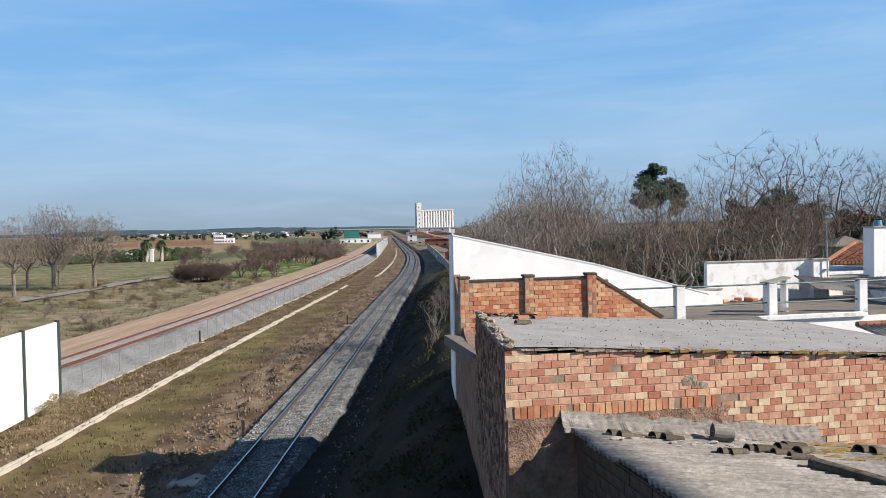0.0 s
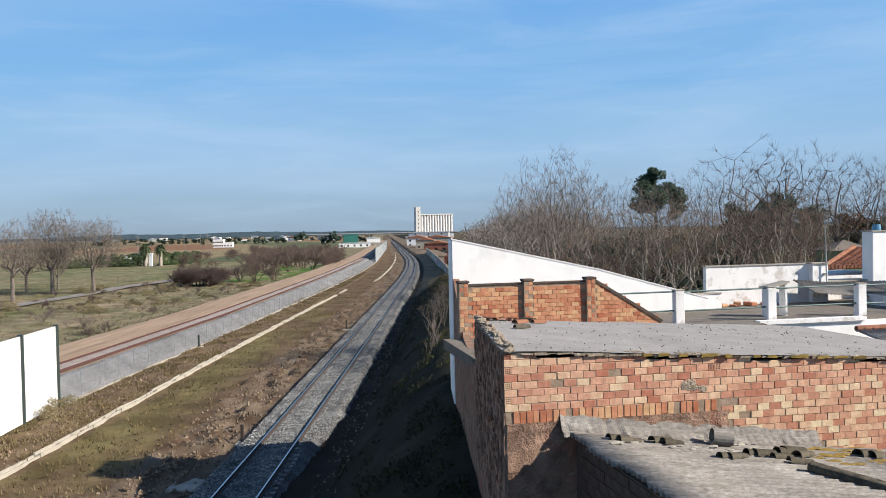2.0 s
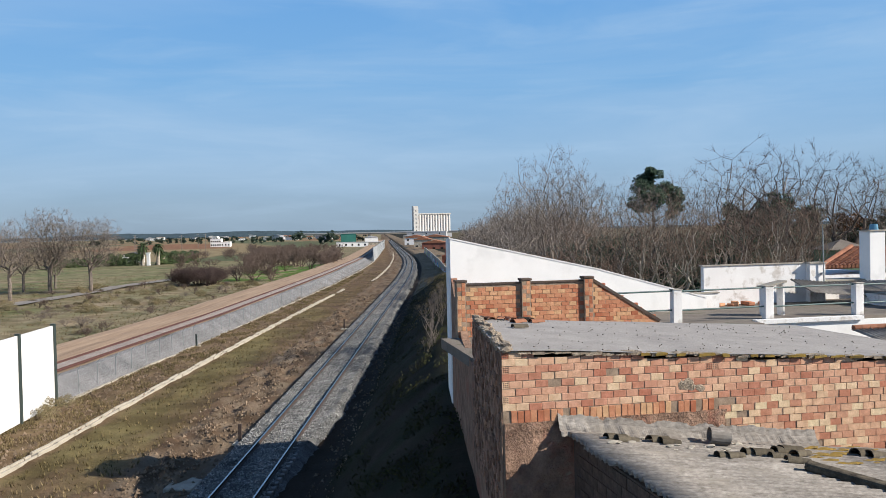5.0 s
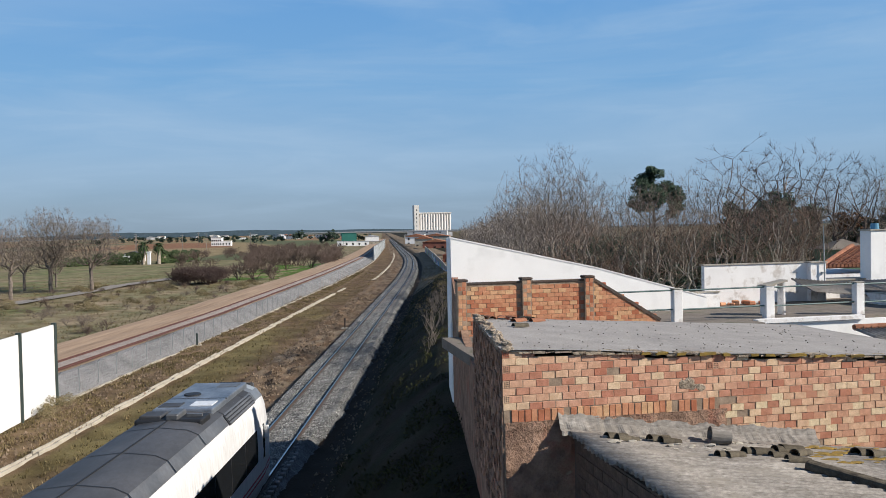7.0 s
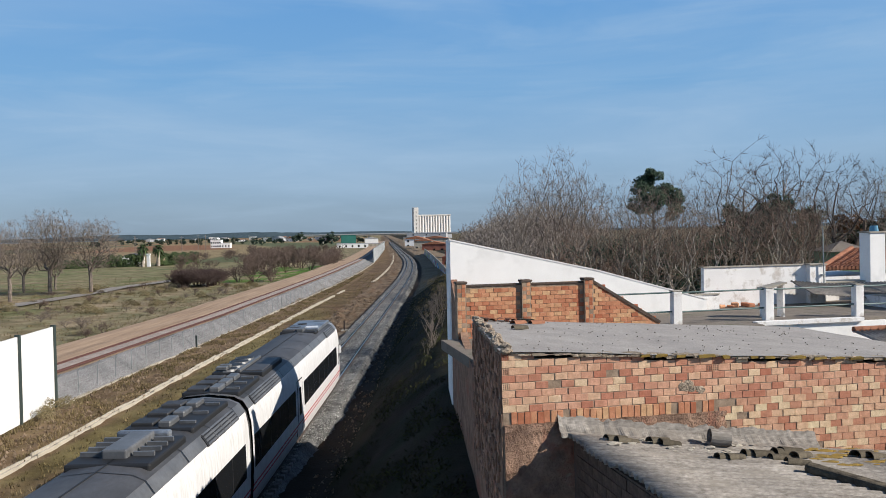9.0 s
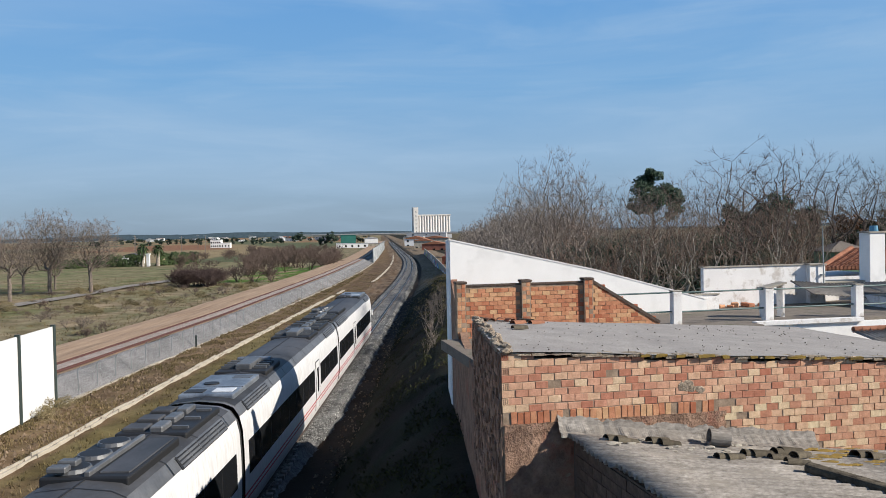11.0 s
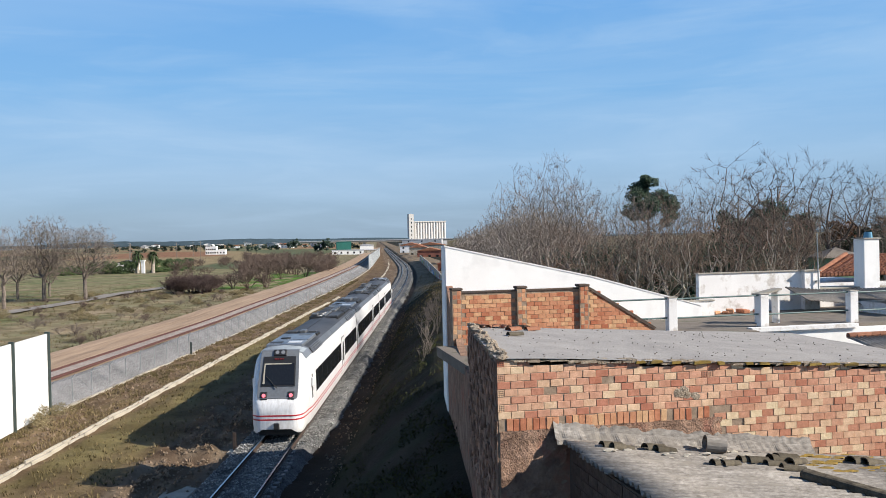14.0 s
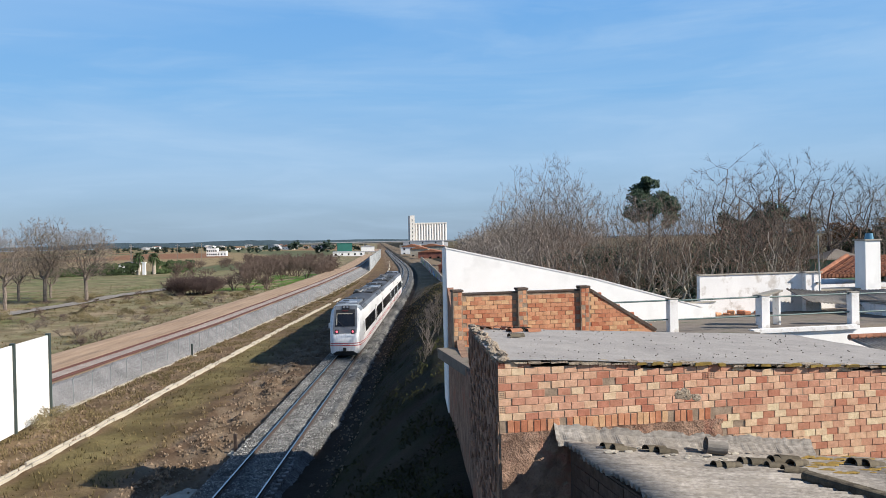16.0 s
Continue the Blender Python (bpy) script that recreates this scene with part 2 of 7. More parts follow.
LAMP_CLEAR = plain("clear lamp glass", (0.3, 0.3, 0.3), 0.1, 0.3)
BARK = material("bark", (0.28, 0.23, 0.19, 1), (0.14, 0.115, 0.1, 1), 2.0, 14, 0.95, 0.3, 0.01)
BARK_PALE = material("pale bark", (0.52, 0.45, 0.38, 1), (0.3, 0.26, 0.215, 1), 2.0, 14, 0.95, 0.3, 0.01)
BARK_GREY = material("grey twigs", (0.34, 0.29, 0.25, 1), (0.21, 0.18, 0.155, 1), 2.0, 14, 0.95, 0.3, 0.01)
BARK_DARK = material("dark bark", (0.17, 0.13, 0.11, 1), (0.09, 0.07, 0.06, 1), 2.0, 14, 0.95, 0.3, 0.01)
TWIG_BROWN = material("brown twigs", (0.19, 0.14, 0.115, 1), (0.11, 0.082, 0.068, 1), 0.5, 9, 0.95, 0.0, 0.01)
TWIG_RED = material("russet twigs", (0.3, 0.21, 0.16, 1), (0.18, 0.125, 0.095, 1), 0.5, 9, 0.95, 0.0, 0.01)
LEAF_DARK = material("dark needles", (0.035, 0.075, 0.035, 1), (0.018, 0.042, 0.022, 1), 0.8, 6, 0.8, 0.0, 0.01, island=0.4)
# leaf colour kept very dark to deepen the shade on the bank
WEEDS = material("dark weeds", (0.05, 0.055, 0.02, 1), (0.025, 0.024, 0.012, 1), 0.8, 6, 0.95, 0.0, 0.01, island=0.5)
LEAF_GREEN = material("hedge leaves", (0.07, 0.11, 0.03, 1), (0.035, 0.06, 0.02, 1), 0.4, 5, 0.8, 0.0, 0.01, island=0.4)
LEAF_RUST = material("rusty leaves", (0.2, 0.095, 0.04, 1), (0.12, 0.06, 0.03, 1), 0.6, 5, 0.85, 0.0, 0.01, island=0.4)
GRASS_DRY = material("dry grass", (0.24, 0.18, 0.1, 1), (0.12, 0.1, 0.045, 1), 0.25, 3, 0.95, 0.0, 0.01, island=0.45)
# haze of the distance is put into the hills' blue colour
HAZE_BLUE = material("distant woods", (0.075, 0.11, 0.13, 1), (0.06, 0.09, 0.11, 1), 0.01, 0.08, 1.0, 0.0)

# ---- mesh helpers ----


def mesh_object(name, verts, faces, mat, parent=None, label="", smooth=False):
    me = bpy.data.meshes.new(name)
    me.from_pydata([tuple(v) for v in verts], [], [tuple(f) for f in faces])
    me.materials.append(mat)
    if smooth:
        me.shade_smooth()
    ob = new(name, me)
    if parent:
        ob.parent = parent
    return tagged(ob, label=label) if label else ob


def part(name, bm, mat, parent=None, label="", smooth=False):
    me = bpy.data.meshes.new(name)
    bmesh.ops.recalc_face_normals(bm, faces=bm.faces)
    bm.to_mesh(me)
    bm.free()
    me.materials.append(mat)
    if smooth:
        me.shade_smooth()
    ob = new(name, me)
    if parent:
        ob.parent = parent
    return tagged(ob, label=label) if label else ob


def empty(name, m, label="", category="", group="", kind=""):
    ob = new(name)
    ob.empty_display_size = 0.2
    ob.matrix_world = m
    return tagged(ob, label, category, group, kind)


BOX_FACES = ((0, 3, 2, 1), (4, 5, 6, 7), (0, 1, 5, 4), (1, 2, 6, 5), (2, 3, 7, 6), (3, 0, 4, 7))


def add_box(bm, x0, x1, y0, y1, z0, z1, m=None):
    vs = [Vector(p) for p in ((x0, y0, z0), (x1, y0, z0), (x1, y1, z0), (x0, y1, z0), (x0, y0, z1), (x1, y0, z1), (x1, y1, z1), (x0, y1, z1))]
    vs = [bm.verts.new(m @ v if m else v) for v in vs]
    for f in BOX_FACES:
        bm.faces.new([vs[i] for i in f])
    return vs


def boxes(*items):
    bm = bmesh.new()
    for it in items:
        add_box(bm, *it)
    return bm


def soft_box(x0, x1, y0, y1, z0, z1, r=0.02, seg=2):
    bm = boxes((x0, x1, y0, y1, z0, z1))
    bmesh.ops.bevel(bm, geom=bm.edges[:], offset=r, segments=seg, affect="EDGES", profile=0.5)
    return bm


def prism(bm, pts, y0, y1):
    """A plate with the outline pts (x, z), from y0 to y1."""
    a = [bm.verts.new((x, y0, z)) for x, z in pts]
    b = [bm.verts.new((x, y1, z)) for x, z in pts]
    n = len(pts)
    bm.faces.new(a)
    bm.faces.new(b[::-1])
    for i in range(n):
        bm.faces.new((a[i], b[i], b[(i + 1) % n], a[(i + 1) % n]))


def tube(bm, p0, p1, r0, r1=None, n=6):
    p0, p1 = Vector(p0), Vector(p1)
    r1 = r0 if r1 is None else r1
    q = (p1 - p0).to_track_quat("Z", "Y")
    a = [bm.verts.new(p0 + q @ Vector((r0 * math.cos(k * math.tau / n), r0 * math.sin(k * math.tau / n), 0))) for k in range(n)]
    b = [bm.verts.new(p1 + q @ Vector((r1 * math.cos(k * math.tau / n), r1 * math.sin(k * math.tau / n), 0))) for k in range(n)]
    for k in range(n):
        bm.faces.new((a[k], a[(k + 1) % n], b[(k + 1) % n], b[k]))
    bm.faces.new(a[::-1])
    bm.faces.new(b)


# ---- the lie of the land ----
TRACK_X = -8.05


def bend(y):
    """Sideways run of the railway: straight, then a long curve to the left."""
    d = y - 150.0
    return 0.0 if d < 0 else (-d * d / 5000.0 if d < 200 else -8.0 - 0.075 * (d - 200))


def second_track(y):
    return float(np.interp(y, (-200, 0, 57, 95, 160, 231, 265, 392, 820, 1120, 3000), (-33, -29.2, -27.4, -26.3, -26.4, -26.3, -25.6, -23.0, -15.5, -10.6, 20.0)))


def fence_line(y):
    return float(np.interp(y, (-200, 0, 60, 100, 167, 260, 370, 530, 820, 3000), (-25.5, -25.0, -24.4, -23.4, -22.2, -21.1, -18.8, -15.5, -9.0, 25.0)))


def ground_height(s, y):
    if s > -5.4:
        z = float(np.interp(s, (-5.4, -4.6, -2.5, -0.2, 1.5, 12), (-0.55, -0.4, 1.5, 3.15, 3.3, 3.4)))
        fade = float(np.interp(y, (115, 165, 230), (1, 0.45, 0.12)))
        z = z * fade if z > 0 else z
        return z + 0.25 * noise.noise((s * 0.5, y * 0.3, 3)) * min(1, (s + 5.4) * 0.5)
    f, t2 = fence_line(y), second_track(y)
    if s > f - 0.3:
        z = float(np.interp(s, (f, -15.5, -11.5, -10.2, -5.4), (-0.75, -0.75, -0.6, -0.6, -0.55)))
        rough = 0.5 if -14.2 < s < -11.0 else 0.1
        if -15 < s < -10.2:
            z += 0.2 * noise.noise((s * 0.22, y * 0.8, 9))
        return z + rough * noise.noise((s * 1.3, y * 0.5, 7)) + 0.05 * noise.noise((s * 4, y * 2.2, 1))
    z = float(np.interp(s, (t2 - 11, t2 - 8.0, t2 - 6.3, t2 + 1.5, f - 0.3), (-0.7, -0.4, 0.45, 0.4, -0.75)))
    if s < t2 - 8:
        z += 0.35 * noise.noise((s * 0.08, y * 0.05, 5)) + 0.12 * noise.noise((s * 0.6, y * 0.4, 2))
        z += min(0.0, (s + 60) * 0.004)
    return z


def zone_color(s, y):
    n = noise.noise((s * 0.25, y * 0.08, 11))
    n2 = noise.noise((s * 0.9, y * 0.45, 21))
    soil, moss = Vector((0.19, 0.125, 0.08)), Vector((0.21, 0.17, 0.075))
    f, t2 = fence_line(y), second_track(y)
    if 12 < s < 34 and 48 < y < 78:
        return Vector((0.09, 0.16, 0.035))
    if s > 60:
        return Vector((0.16, 0.13, 0.075))
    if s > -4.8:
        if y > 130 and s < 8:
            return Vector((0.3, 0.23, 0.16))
        # bank colour lowered to carry the shade below the walls
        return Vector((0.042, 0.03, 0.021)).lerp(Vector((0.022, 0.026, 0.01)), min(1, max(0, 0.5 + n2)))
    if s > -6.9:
        # toe strip darkened in colour, standing in for the same shade
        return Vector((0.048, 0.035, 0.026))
    if s > -10.8:
        return Vector((0.19, 0.14, 0.1))
    if s > -14.2:
        return soil.lerp(Vector((0.3, 0.24, 0.175)), min(1, max(0, 0.3 + 1.1 * n2)))
    if s > -19.2:
        k = min(1, max(0, 0.62 + 1.2 * n + 0.5 * n2)) * float(np.interp(y, (80, 160), (1, 0.25)))
        return soil.lerp(moss, k) if s < -15 else soil.lerp(moss, k * 0.5)
    if s > f - 0.3:
        return Vector((0.24, 0.165, 0.1)).lerp(moss, min(1, max(0, n2)))
    if s > t2 + 1.3:
        return Vector((0.34, 0.33, 0.33))
    if s > t2 - 6.6:
        return Vector((0.36, 0.27, 0.19))
    if s > -60:
        k = min(1, max(0, 0.5 + 1.3 * n + 0.6 * n2))
        c = Vector((0.37, 0.29, 0.19)).lerp(Vector((0.24, 0.23, 0.125)), k)
        if 185 < y < 275 and -50 < s < -30 and n + n2 > -0.15:
            c = Vector((0.12, 0.23, 0.04))
        return c
    if y < 175 and s > -110:
        return Vector((0.34, 0.26, 0.165)).lerp(Vector((0.2, 0.21, 0.09)), min(1, max(0, 0.4 + 1.4 * n + 0.9 * n2)))
    if y < 330:
        return Vector((0.2, 0.225, 0.1)).lerp(Vector((0.36, 0.28, 0.18)), min(1, max(0, 0.45 + 1.3 * n + 0.9 * n2)))
    big = noise.noise((s * 0.006, y * 0.0035, 31))
    if big > 0.22:
        return Vector((0.33, 0.17, 0.1))
    if big > -0.12:
        return Vector((0.36, 0.28, 0.16))
    return Vector((0.15, 0.17, 0.09))


def build_ground():
    near = list(np.arange(-46, 8.01, 0.45))
    left = [-46 - 1.2 * k ** 1.62 for k in range(1, 110)]
    right = [8 + 1.5 * k ** 1.75 for k in range(1, 60)]
    xs = left[::-1] + near + right
    ys = [-4700, -2500, -1200, -600, -300, -150] + list(np.arange(-80, 16, 4.0)) + list(np.arange(16, 110, 0.6))
    y, step = 110.0, 0.8
    while y < 4700:
        ys.append(y)
        step *= 1.03
        y += step
    verts, cols = [], []
    for yy in ys:
        b = bend(yy)
        for s in xs:
            w = b * float(np.interp(abs(s), (0, 300, 900), (1, 0.6, 0)))
            verts.append((s + w, yy, ground_height(s, yy)))
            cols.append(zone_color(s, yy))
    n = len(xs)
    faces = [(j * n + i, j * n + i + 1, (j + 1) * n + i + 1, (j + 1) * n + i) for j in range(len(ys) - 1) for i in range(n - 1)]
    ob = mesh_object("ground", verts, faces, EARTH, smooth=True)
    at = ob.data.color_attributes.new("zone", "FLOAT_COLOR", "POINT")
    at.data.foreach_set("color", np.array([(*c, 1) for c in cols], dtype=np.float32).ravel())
    tagged(ob, "flat farmland with dry grass, bare soil and green patches", "ground", kind="structure")


build_ground()


def spot(s, y):
    """A place on the ground, s metres from the track's own line."""
    w = bend(y) * float(np.interp(abs(s), (0, 300, 900), (1, 0.6, 0)))
    return Vector((s + w, y, ground_height(s, y)))


# ---- railway ----
RNG = random.Random(5)


def sweep_rail(name, offset_of, z, parent, mat, y0, y1, label=""):
    """One rail: foot, web and head swept along the line."""
    prof = ((-0.07, 0), (-0.07, 0.02), (-0.015, 0.05), (-0.015, 0.12), (-0.036, 0.135), (-0.036, 0.17), (0.036, 0.17), (0.036, 0.135), (0.015, 0.12), (0.015, 0.05), (0.07, 0.02), (0.07, 0))
    ys, y, step = [], y0, 4.0
    while y < y1:
        ys.append(y)
        y += step
        step *= 1.02
    verts = [(offset_of(yy) + bend(yy) + px, yy, z - 0.17 + pz) for yy in ys for px, pz in prof]
    n = len(prof)
    faces = [(j * n + k, j * n + (k + 1) % n, (j + 1) * n + (k + 1) % n, (j + 1) * n + k) for j in range(len(ys) - 1) for k in range(n)]
    rail = mesh_object(name, verts, faces, mat, parent, label)
    return rail


def ballast_bed():
    rng = np.random.RandomState(3)
    verts, faces = [], []
    xs = np.arange(-2.9, 3.01, 0.13)
    ys = list(np.arange(-34, 14, 0.5)) + list(np.arange(14, 100, 0.16)) + list(np.arange(100, 200, 0.5)) + list(np.arange(200, 900, 5.0))
    n = len(xs)
    for yy in ys:
        lump = 0.25 * noise.noise((yy * 0.55, 4.0, 0)) + 0.22 * abs(noise.noise((yy * 1.7, 1.0, 0)))
        for x in xs:
            right = x > 0
            w = (1.75 + 1.3 * lump) * float(np.interp(yy, (34, 46), (0.56, 1.0))) if right else 1.85
            z = -0.19 if abs(x) < w else -0.19 - (abs(x) - w) * (0.95 if right else 1.15)
            if right and 1.25 < x < 2.6:
                z += 0.28 * max(0, lump + 0.2) * math.sin((x - 1.25) / 1.35 * math.pi)
            z += rng.uniform(-0.035, 0.035)
            verts.append((TRACK_X + bend(yy) + x + rng.uniform(-0.03, 0.03), yy + rng.uniform(-0.03, 0.03), max(z, -1.1)))
    faces = [(j * n + i, j * n + i + 1, (j + 1) * n + i + 1, (j + 1) * n + i) for j in range(len(ys) - 1) for i in range(n - 1)]
    ob = mesh_object("ballast", verts, faces, BALLAST)
    tagged(ob, "grey stone ballast heaped along the shoulder", "ballast", kind="structure")


ballast_bed()
track = empty("railway_track", pose(0, 0, 0), "single railway track with worn steel rails", "railway track", kind="structure")
for side in (-0.85, 0.85):
    r = sweep_rail("rail", lambda y, k=side: TRACK_X + k, 0.0, track, RAIL_SIDE, -30, 900)
    bm = bmesh.new()
    ys = list(np.arange(-30, 150, 6.0)) + list(np.arange(150, 900, 12.0))
    for a, b in zip(ys[:-1], ys[1:]):
        vs = [bm.verts.new((TRACK_X + side + bend(q) + dx, q, 0.004)) for q, dx in ((a, -0.033), (a, 0.033), (b, 0.033), (b, -0.033))]
        bm.faces.new(vs)
    part("running_surface", bm, RAIL_TOP, r, "polished running surface")

second = empty("railway_track", pose(0, 0, 0), "new railway track with rust-red rails on tan ballast", "railway track", kind="structure")
for side in (-0.85, 0.85):
    sweep_rail("rail", lambda y, k=side: second_track(y) + k, 0.78, second, RAIL_RED, -20, 900, "rust-red new rail")


def new_formation():
    """The raised bed of the new line: a clean ballast shoulder and a tan gravel top."""
    ys, y, step = [], -20.0, 2.0
    while y < 900:
        ys.append(y)
        y += step
        step *= 1.02
    rng = np.random.RandomState(8)
    for name, offs, zs, mat, label in (
            ("ballast_shoulder", (1.25, 1.7, 2.1, 2.6, 3.2), (0.58, 0.5, 0.2, -0.2, -0.72), BALLAST_NEW, "pale grey new ballast shoulder"),
            ("gravel_bed", (-6.6, -6.2, -5.0, -3.5, -2.4, -1.6, -0.8, 0.0, 0.8, 1.28), (0.42, 0.62, 0.66, 0.6, 0.63, 0.6, 0.55, 0.58, 0.55, 0.6), TAN, "tan gravel track bed"),
            ("track_ballast", (-0.8, -0.4, 0.0, 0.4, 0.8), (0.64, 0.66, 0.67, 0.66, 0.64), PINK_BED, "pale ballast between the new rails")):
        verts = []
        for yy in ys:
            for o, z in zip(offs, zs):
                verts.append((second_track(yy) + bend(yy) + o + rng.uniform(-.05, .05), yy, z + rng.uniform(-0.03, 0.03)))
        n = len(offs)
        faces = [(j * n + i, j * n + i + 1, (j + 1) * n + i + 1, (j + 1) * n + i) for j in range(len(ys) - 1) for i in range(n - 1)]
        tagged(mesh_object(name, verts, faces, mat), label, "track bed", kind="structure")


new_formation()


def water_channel():
    ch = empty("drain_channel", pose(0, 0, 0), "low pale concrete drain kerb beside the railway", "drain", kind="structure")
    me = None
    y, k = 30.0, 0
    while y < 414:
        if not (151 < y < 176 or 138 < y < 143):
            s = float(np.interp(y, (30, 60, 112, 137, 151, 178, 296, 414), (-19.9, -19.8, -19.0, -18.5, -18.2, -14.8, -13.9, -12.1)))
            if me is None:
                bm = boxes((-0.2, -0.1, 0, 1.94, -0.25, 0.14), (0.1, 0.2, 0, 1.94, -0.25, 0.12), (-0.1, 0.1, 0, 1.94, -0.25, 0.02))
                piece = part("kerb_segment", bm, PALE_CONCRETE, ch)
                me = piece.data
            else:
                piece = new("kerb_segment", me)
                piece.parent = ch
            piece.matrix_basis = pose(s + bend(y), y, -0.69 + RNG.uniform(-0.06, 0.04), RNG.uniform(-0.9, 0.9), RNG.uniform(-3.5, 3.5), RNG.uniform(-1.8, 1.8) - math.degrees(0.015))
        y += 2.0


water_channel()


def mesh_fence():
    fence = empty("wire_fence", pose(0, 0, 0), "galvanised wire mesh fence along the new railway", "fence")
    bm = bmesh.new()
    tube(bm, (0, 0, -0.2), (0, 0, 1.75), 0.028, n=6)
    tube(bm, (0, 0, 1.75), (0.22, 0, 1.98), 0.022, n=6)
    me = part("post", bm, STEEL_GREY, fence)
    me.matrix_basis = Matrix.Translation(spot(fence_line(52.5), 52.5))
    y, posts = 52.5, [52.5]
    while y < 290:
        y += 3.0
        ob = new("post", me.data)
        ob.parent = fence
        ob.matrix_basis = Matrix.Translation(spot(fence_line(y), y)) @ pose(0, 0, 0, RNG.uniform(-2, 2), RNG.uniform(-2, 2), 0)
        posts.append(y)
    bm = bmesh.new()
    for a, b in zip(posts[:-1], posts[1:]):
        pa, pb = spot(fence_line(a), a), spot(fence_line(b), b)
        for h in ((0.1, 0.5, 0.9, 1.3, 1.7) if a < 160 else (0.5, 1.7)):
            up = Vector((0, 0, h))
            tube(bm, pa + up, pb + up, 0.006, n=3)
        if a < 150:
            for k in range(12):
                m = pa.lerp(pb, k / 12)
                tube(bm, m + Vector((0, 0, 0.05)), m + Vector((0, 0, 1.72)), 0.0035, n=3)
    tagged(part("wire_mesh", bm, STEEL_GREY, fence), kind="stuff")
    kerb = bmesh.new()
    for a, b in zip(posts[:-1], posts[1:]):
        pa, pb = spot(fence_line(a) + 0.2, a), spot(fence_line(b) + 0.2, b)
        w = Vector((0.16, 0, 0))
        vs = [kerb.verts.new(p + o) for p in (pa, pb) for o in (-w + Vector((0, 0, -0.2)), w + Vector((0, 0, -0.2)), w + Vector((0, 0, 0.1)), -w + Vector((0, 0, 0.1)))]
        for q in ((0, 1, 5, 4), (1, 2, 6, 5), (2, 3, 7, 6), (3, 0, 4, 7)):
            kerb.faces.new([vs[i] for i in q])
    part("footing", kerb, PALE_CONCRETE, fence, "thin concrete footing strip")


mesh_fence()


def noise_barrier():
    bar = empty("noise_barrier", pose(0, 0, 0), "white panelled noise barrier with dark green steel posts", "noise barrier")
    ys = (51.9, 46.8, 41.7, 36.6, 31.5)
    for k, y in enumerate(ys):
        x = -24.39 + 0.077 * (51.8 - y)
        part("post", soft_box(x - 0.12, x + 0.17, y - 0.09, y + 0.09, -0.9, 4.42, 0.01, 1), STEEL_DARK, bar)
        if k:
            xa, ya = -24.39 + 0.077 * (51.8 - ys[k - 1]), ys[k - 1]
            bm = boxes((0, 1, 0, 1, 0, 1))
            for v in bm.verts:
                t = v.co.y
                v.co = Vector((xa + (x - xa) * t + (v.co.x - 0.5) * 0.12, ya + (y - ya) * t + (0.092 if t > 0.5 else -0.092), -0.62 if v.co.z < 0.5 else 4.3))
            part("panel", bm, BARRIER, bar)
    far = empty("noise_barrier", pose(0, 0, 0), "distant pale grey noise barrier beside the curve", "noise barrier")
    y = 292.0
    while y < 520:
        y2 = y + 6
        a, b = fence_line(y) + bend(y), fence_line(y2) + bend(y2)
        bm = boxes((0, 1, 0, 1, 0, 1))
        for v in bm.verts:
            t = v.co.y
            v.co = Vector((a + (b - a) * t + (v.co.x - 0.5) * 0.14, y + 5.9 * t, -0.8 if v.co.z < 0.5 else 4.2))
        part("panel", bm, BARRIER_FAR, far)
        part("post", boxes((a - 0.12, a + 0.12, y - 0.14, y - 0.02, -0.8, 4.35)), STEEL_GREY, far)
        y = y2


noise_barrier()

# ---- the brick and whitewashed buildings ----
# local x runs to the right along the brick front, local y to the back
YARD = pose(1.03, 15.3, 0, 0, 0, 11.5)
SIDE = 0.1495  # sideways run of the railway-side wall per metre of depth
BL, BH, PITCH, COURSE = 0.246, 0.1285, 0.2555, 0.1385


def brick_mesh(w, h, d):
    bm = boxes((0, w, 0, d, 0, h))
    bmesh.ops.bevel(bm, geom=[e for e in bm.edges if all(v.co.y < 0.01 for v in e.verts)], offset=0.004, segments=1, affect="EDGES")
    me = bpy.data.meshes.new("brick")
    bm.to_mesh(me)
    bm.free()
    me.materials.append(BRICK)
    return me


BRICKS = [brick_mesh(BL - 0.004 * k, BH - 0.002 * k, 0.1) for k in range(3)]
HALF = [brick_mesh(0.115, BH, 0.1)]
SOLDIER = brick_mesh(0.112, 0.22, 0.1)
RED_BRICK = brick_mesh(BL, BH, 0.1)
RED_BRICK.materials[0] = BRICK_RED
HALF[0].materials[0] = BRICK_RED
SOLDIER.materials[0] = BRICK_RED


def lay_brick(parent, x, y, z, half=False, soldier=False, tilt=1.0, red=False):
    me = SOLDIER if soldier else (HALF[0] if half else (RED_BRICK if red else RNG.choice(BRICKS)))
    ob = new("brick", me)
    ob.parent = parent
    ob.matrix_basis = pose(x + RNG.uniform(-.006, .006), y + RNG.uniform(-.004, .004), z + RNG.uniform(-.004, .004), RNG.uniform(-.8, .8), RNG.uniform(-0.8, 0.8) * tilt, RNG.uniform(-.7, .7))
    return ob


def joined_bricks(parent, places):
    bm = bmesh.new()
    for x, y, z in places:
        m = pose(x, y + RNG.uniform(-.003, .003), z, RNG.uniform(-.6, .6), RNG.uniform(-.8, .8), RNG.uniform(-.6, .6))
        add_box(bm, 0, BL, 0, 0.1, 0, BH, m)
    tagged(part("brickwork", bm, BRICK_REST, parent), kind="stuff")


def roof_z(u):
    return 7.5 - 0.0625 * u


def side_x(v):
    return SIDE * v


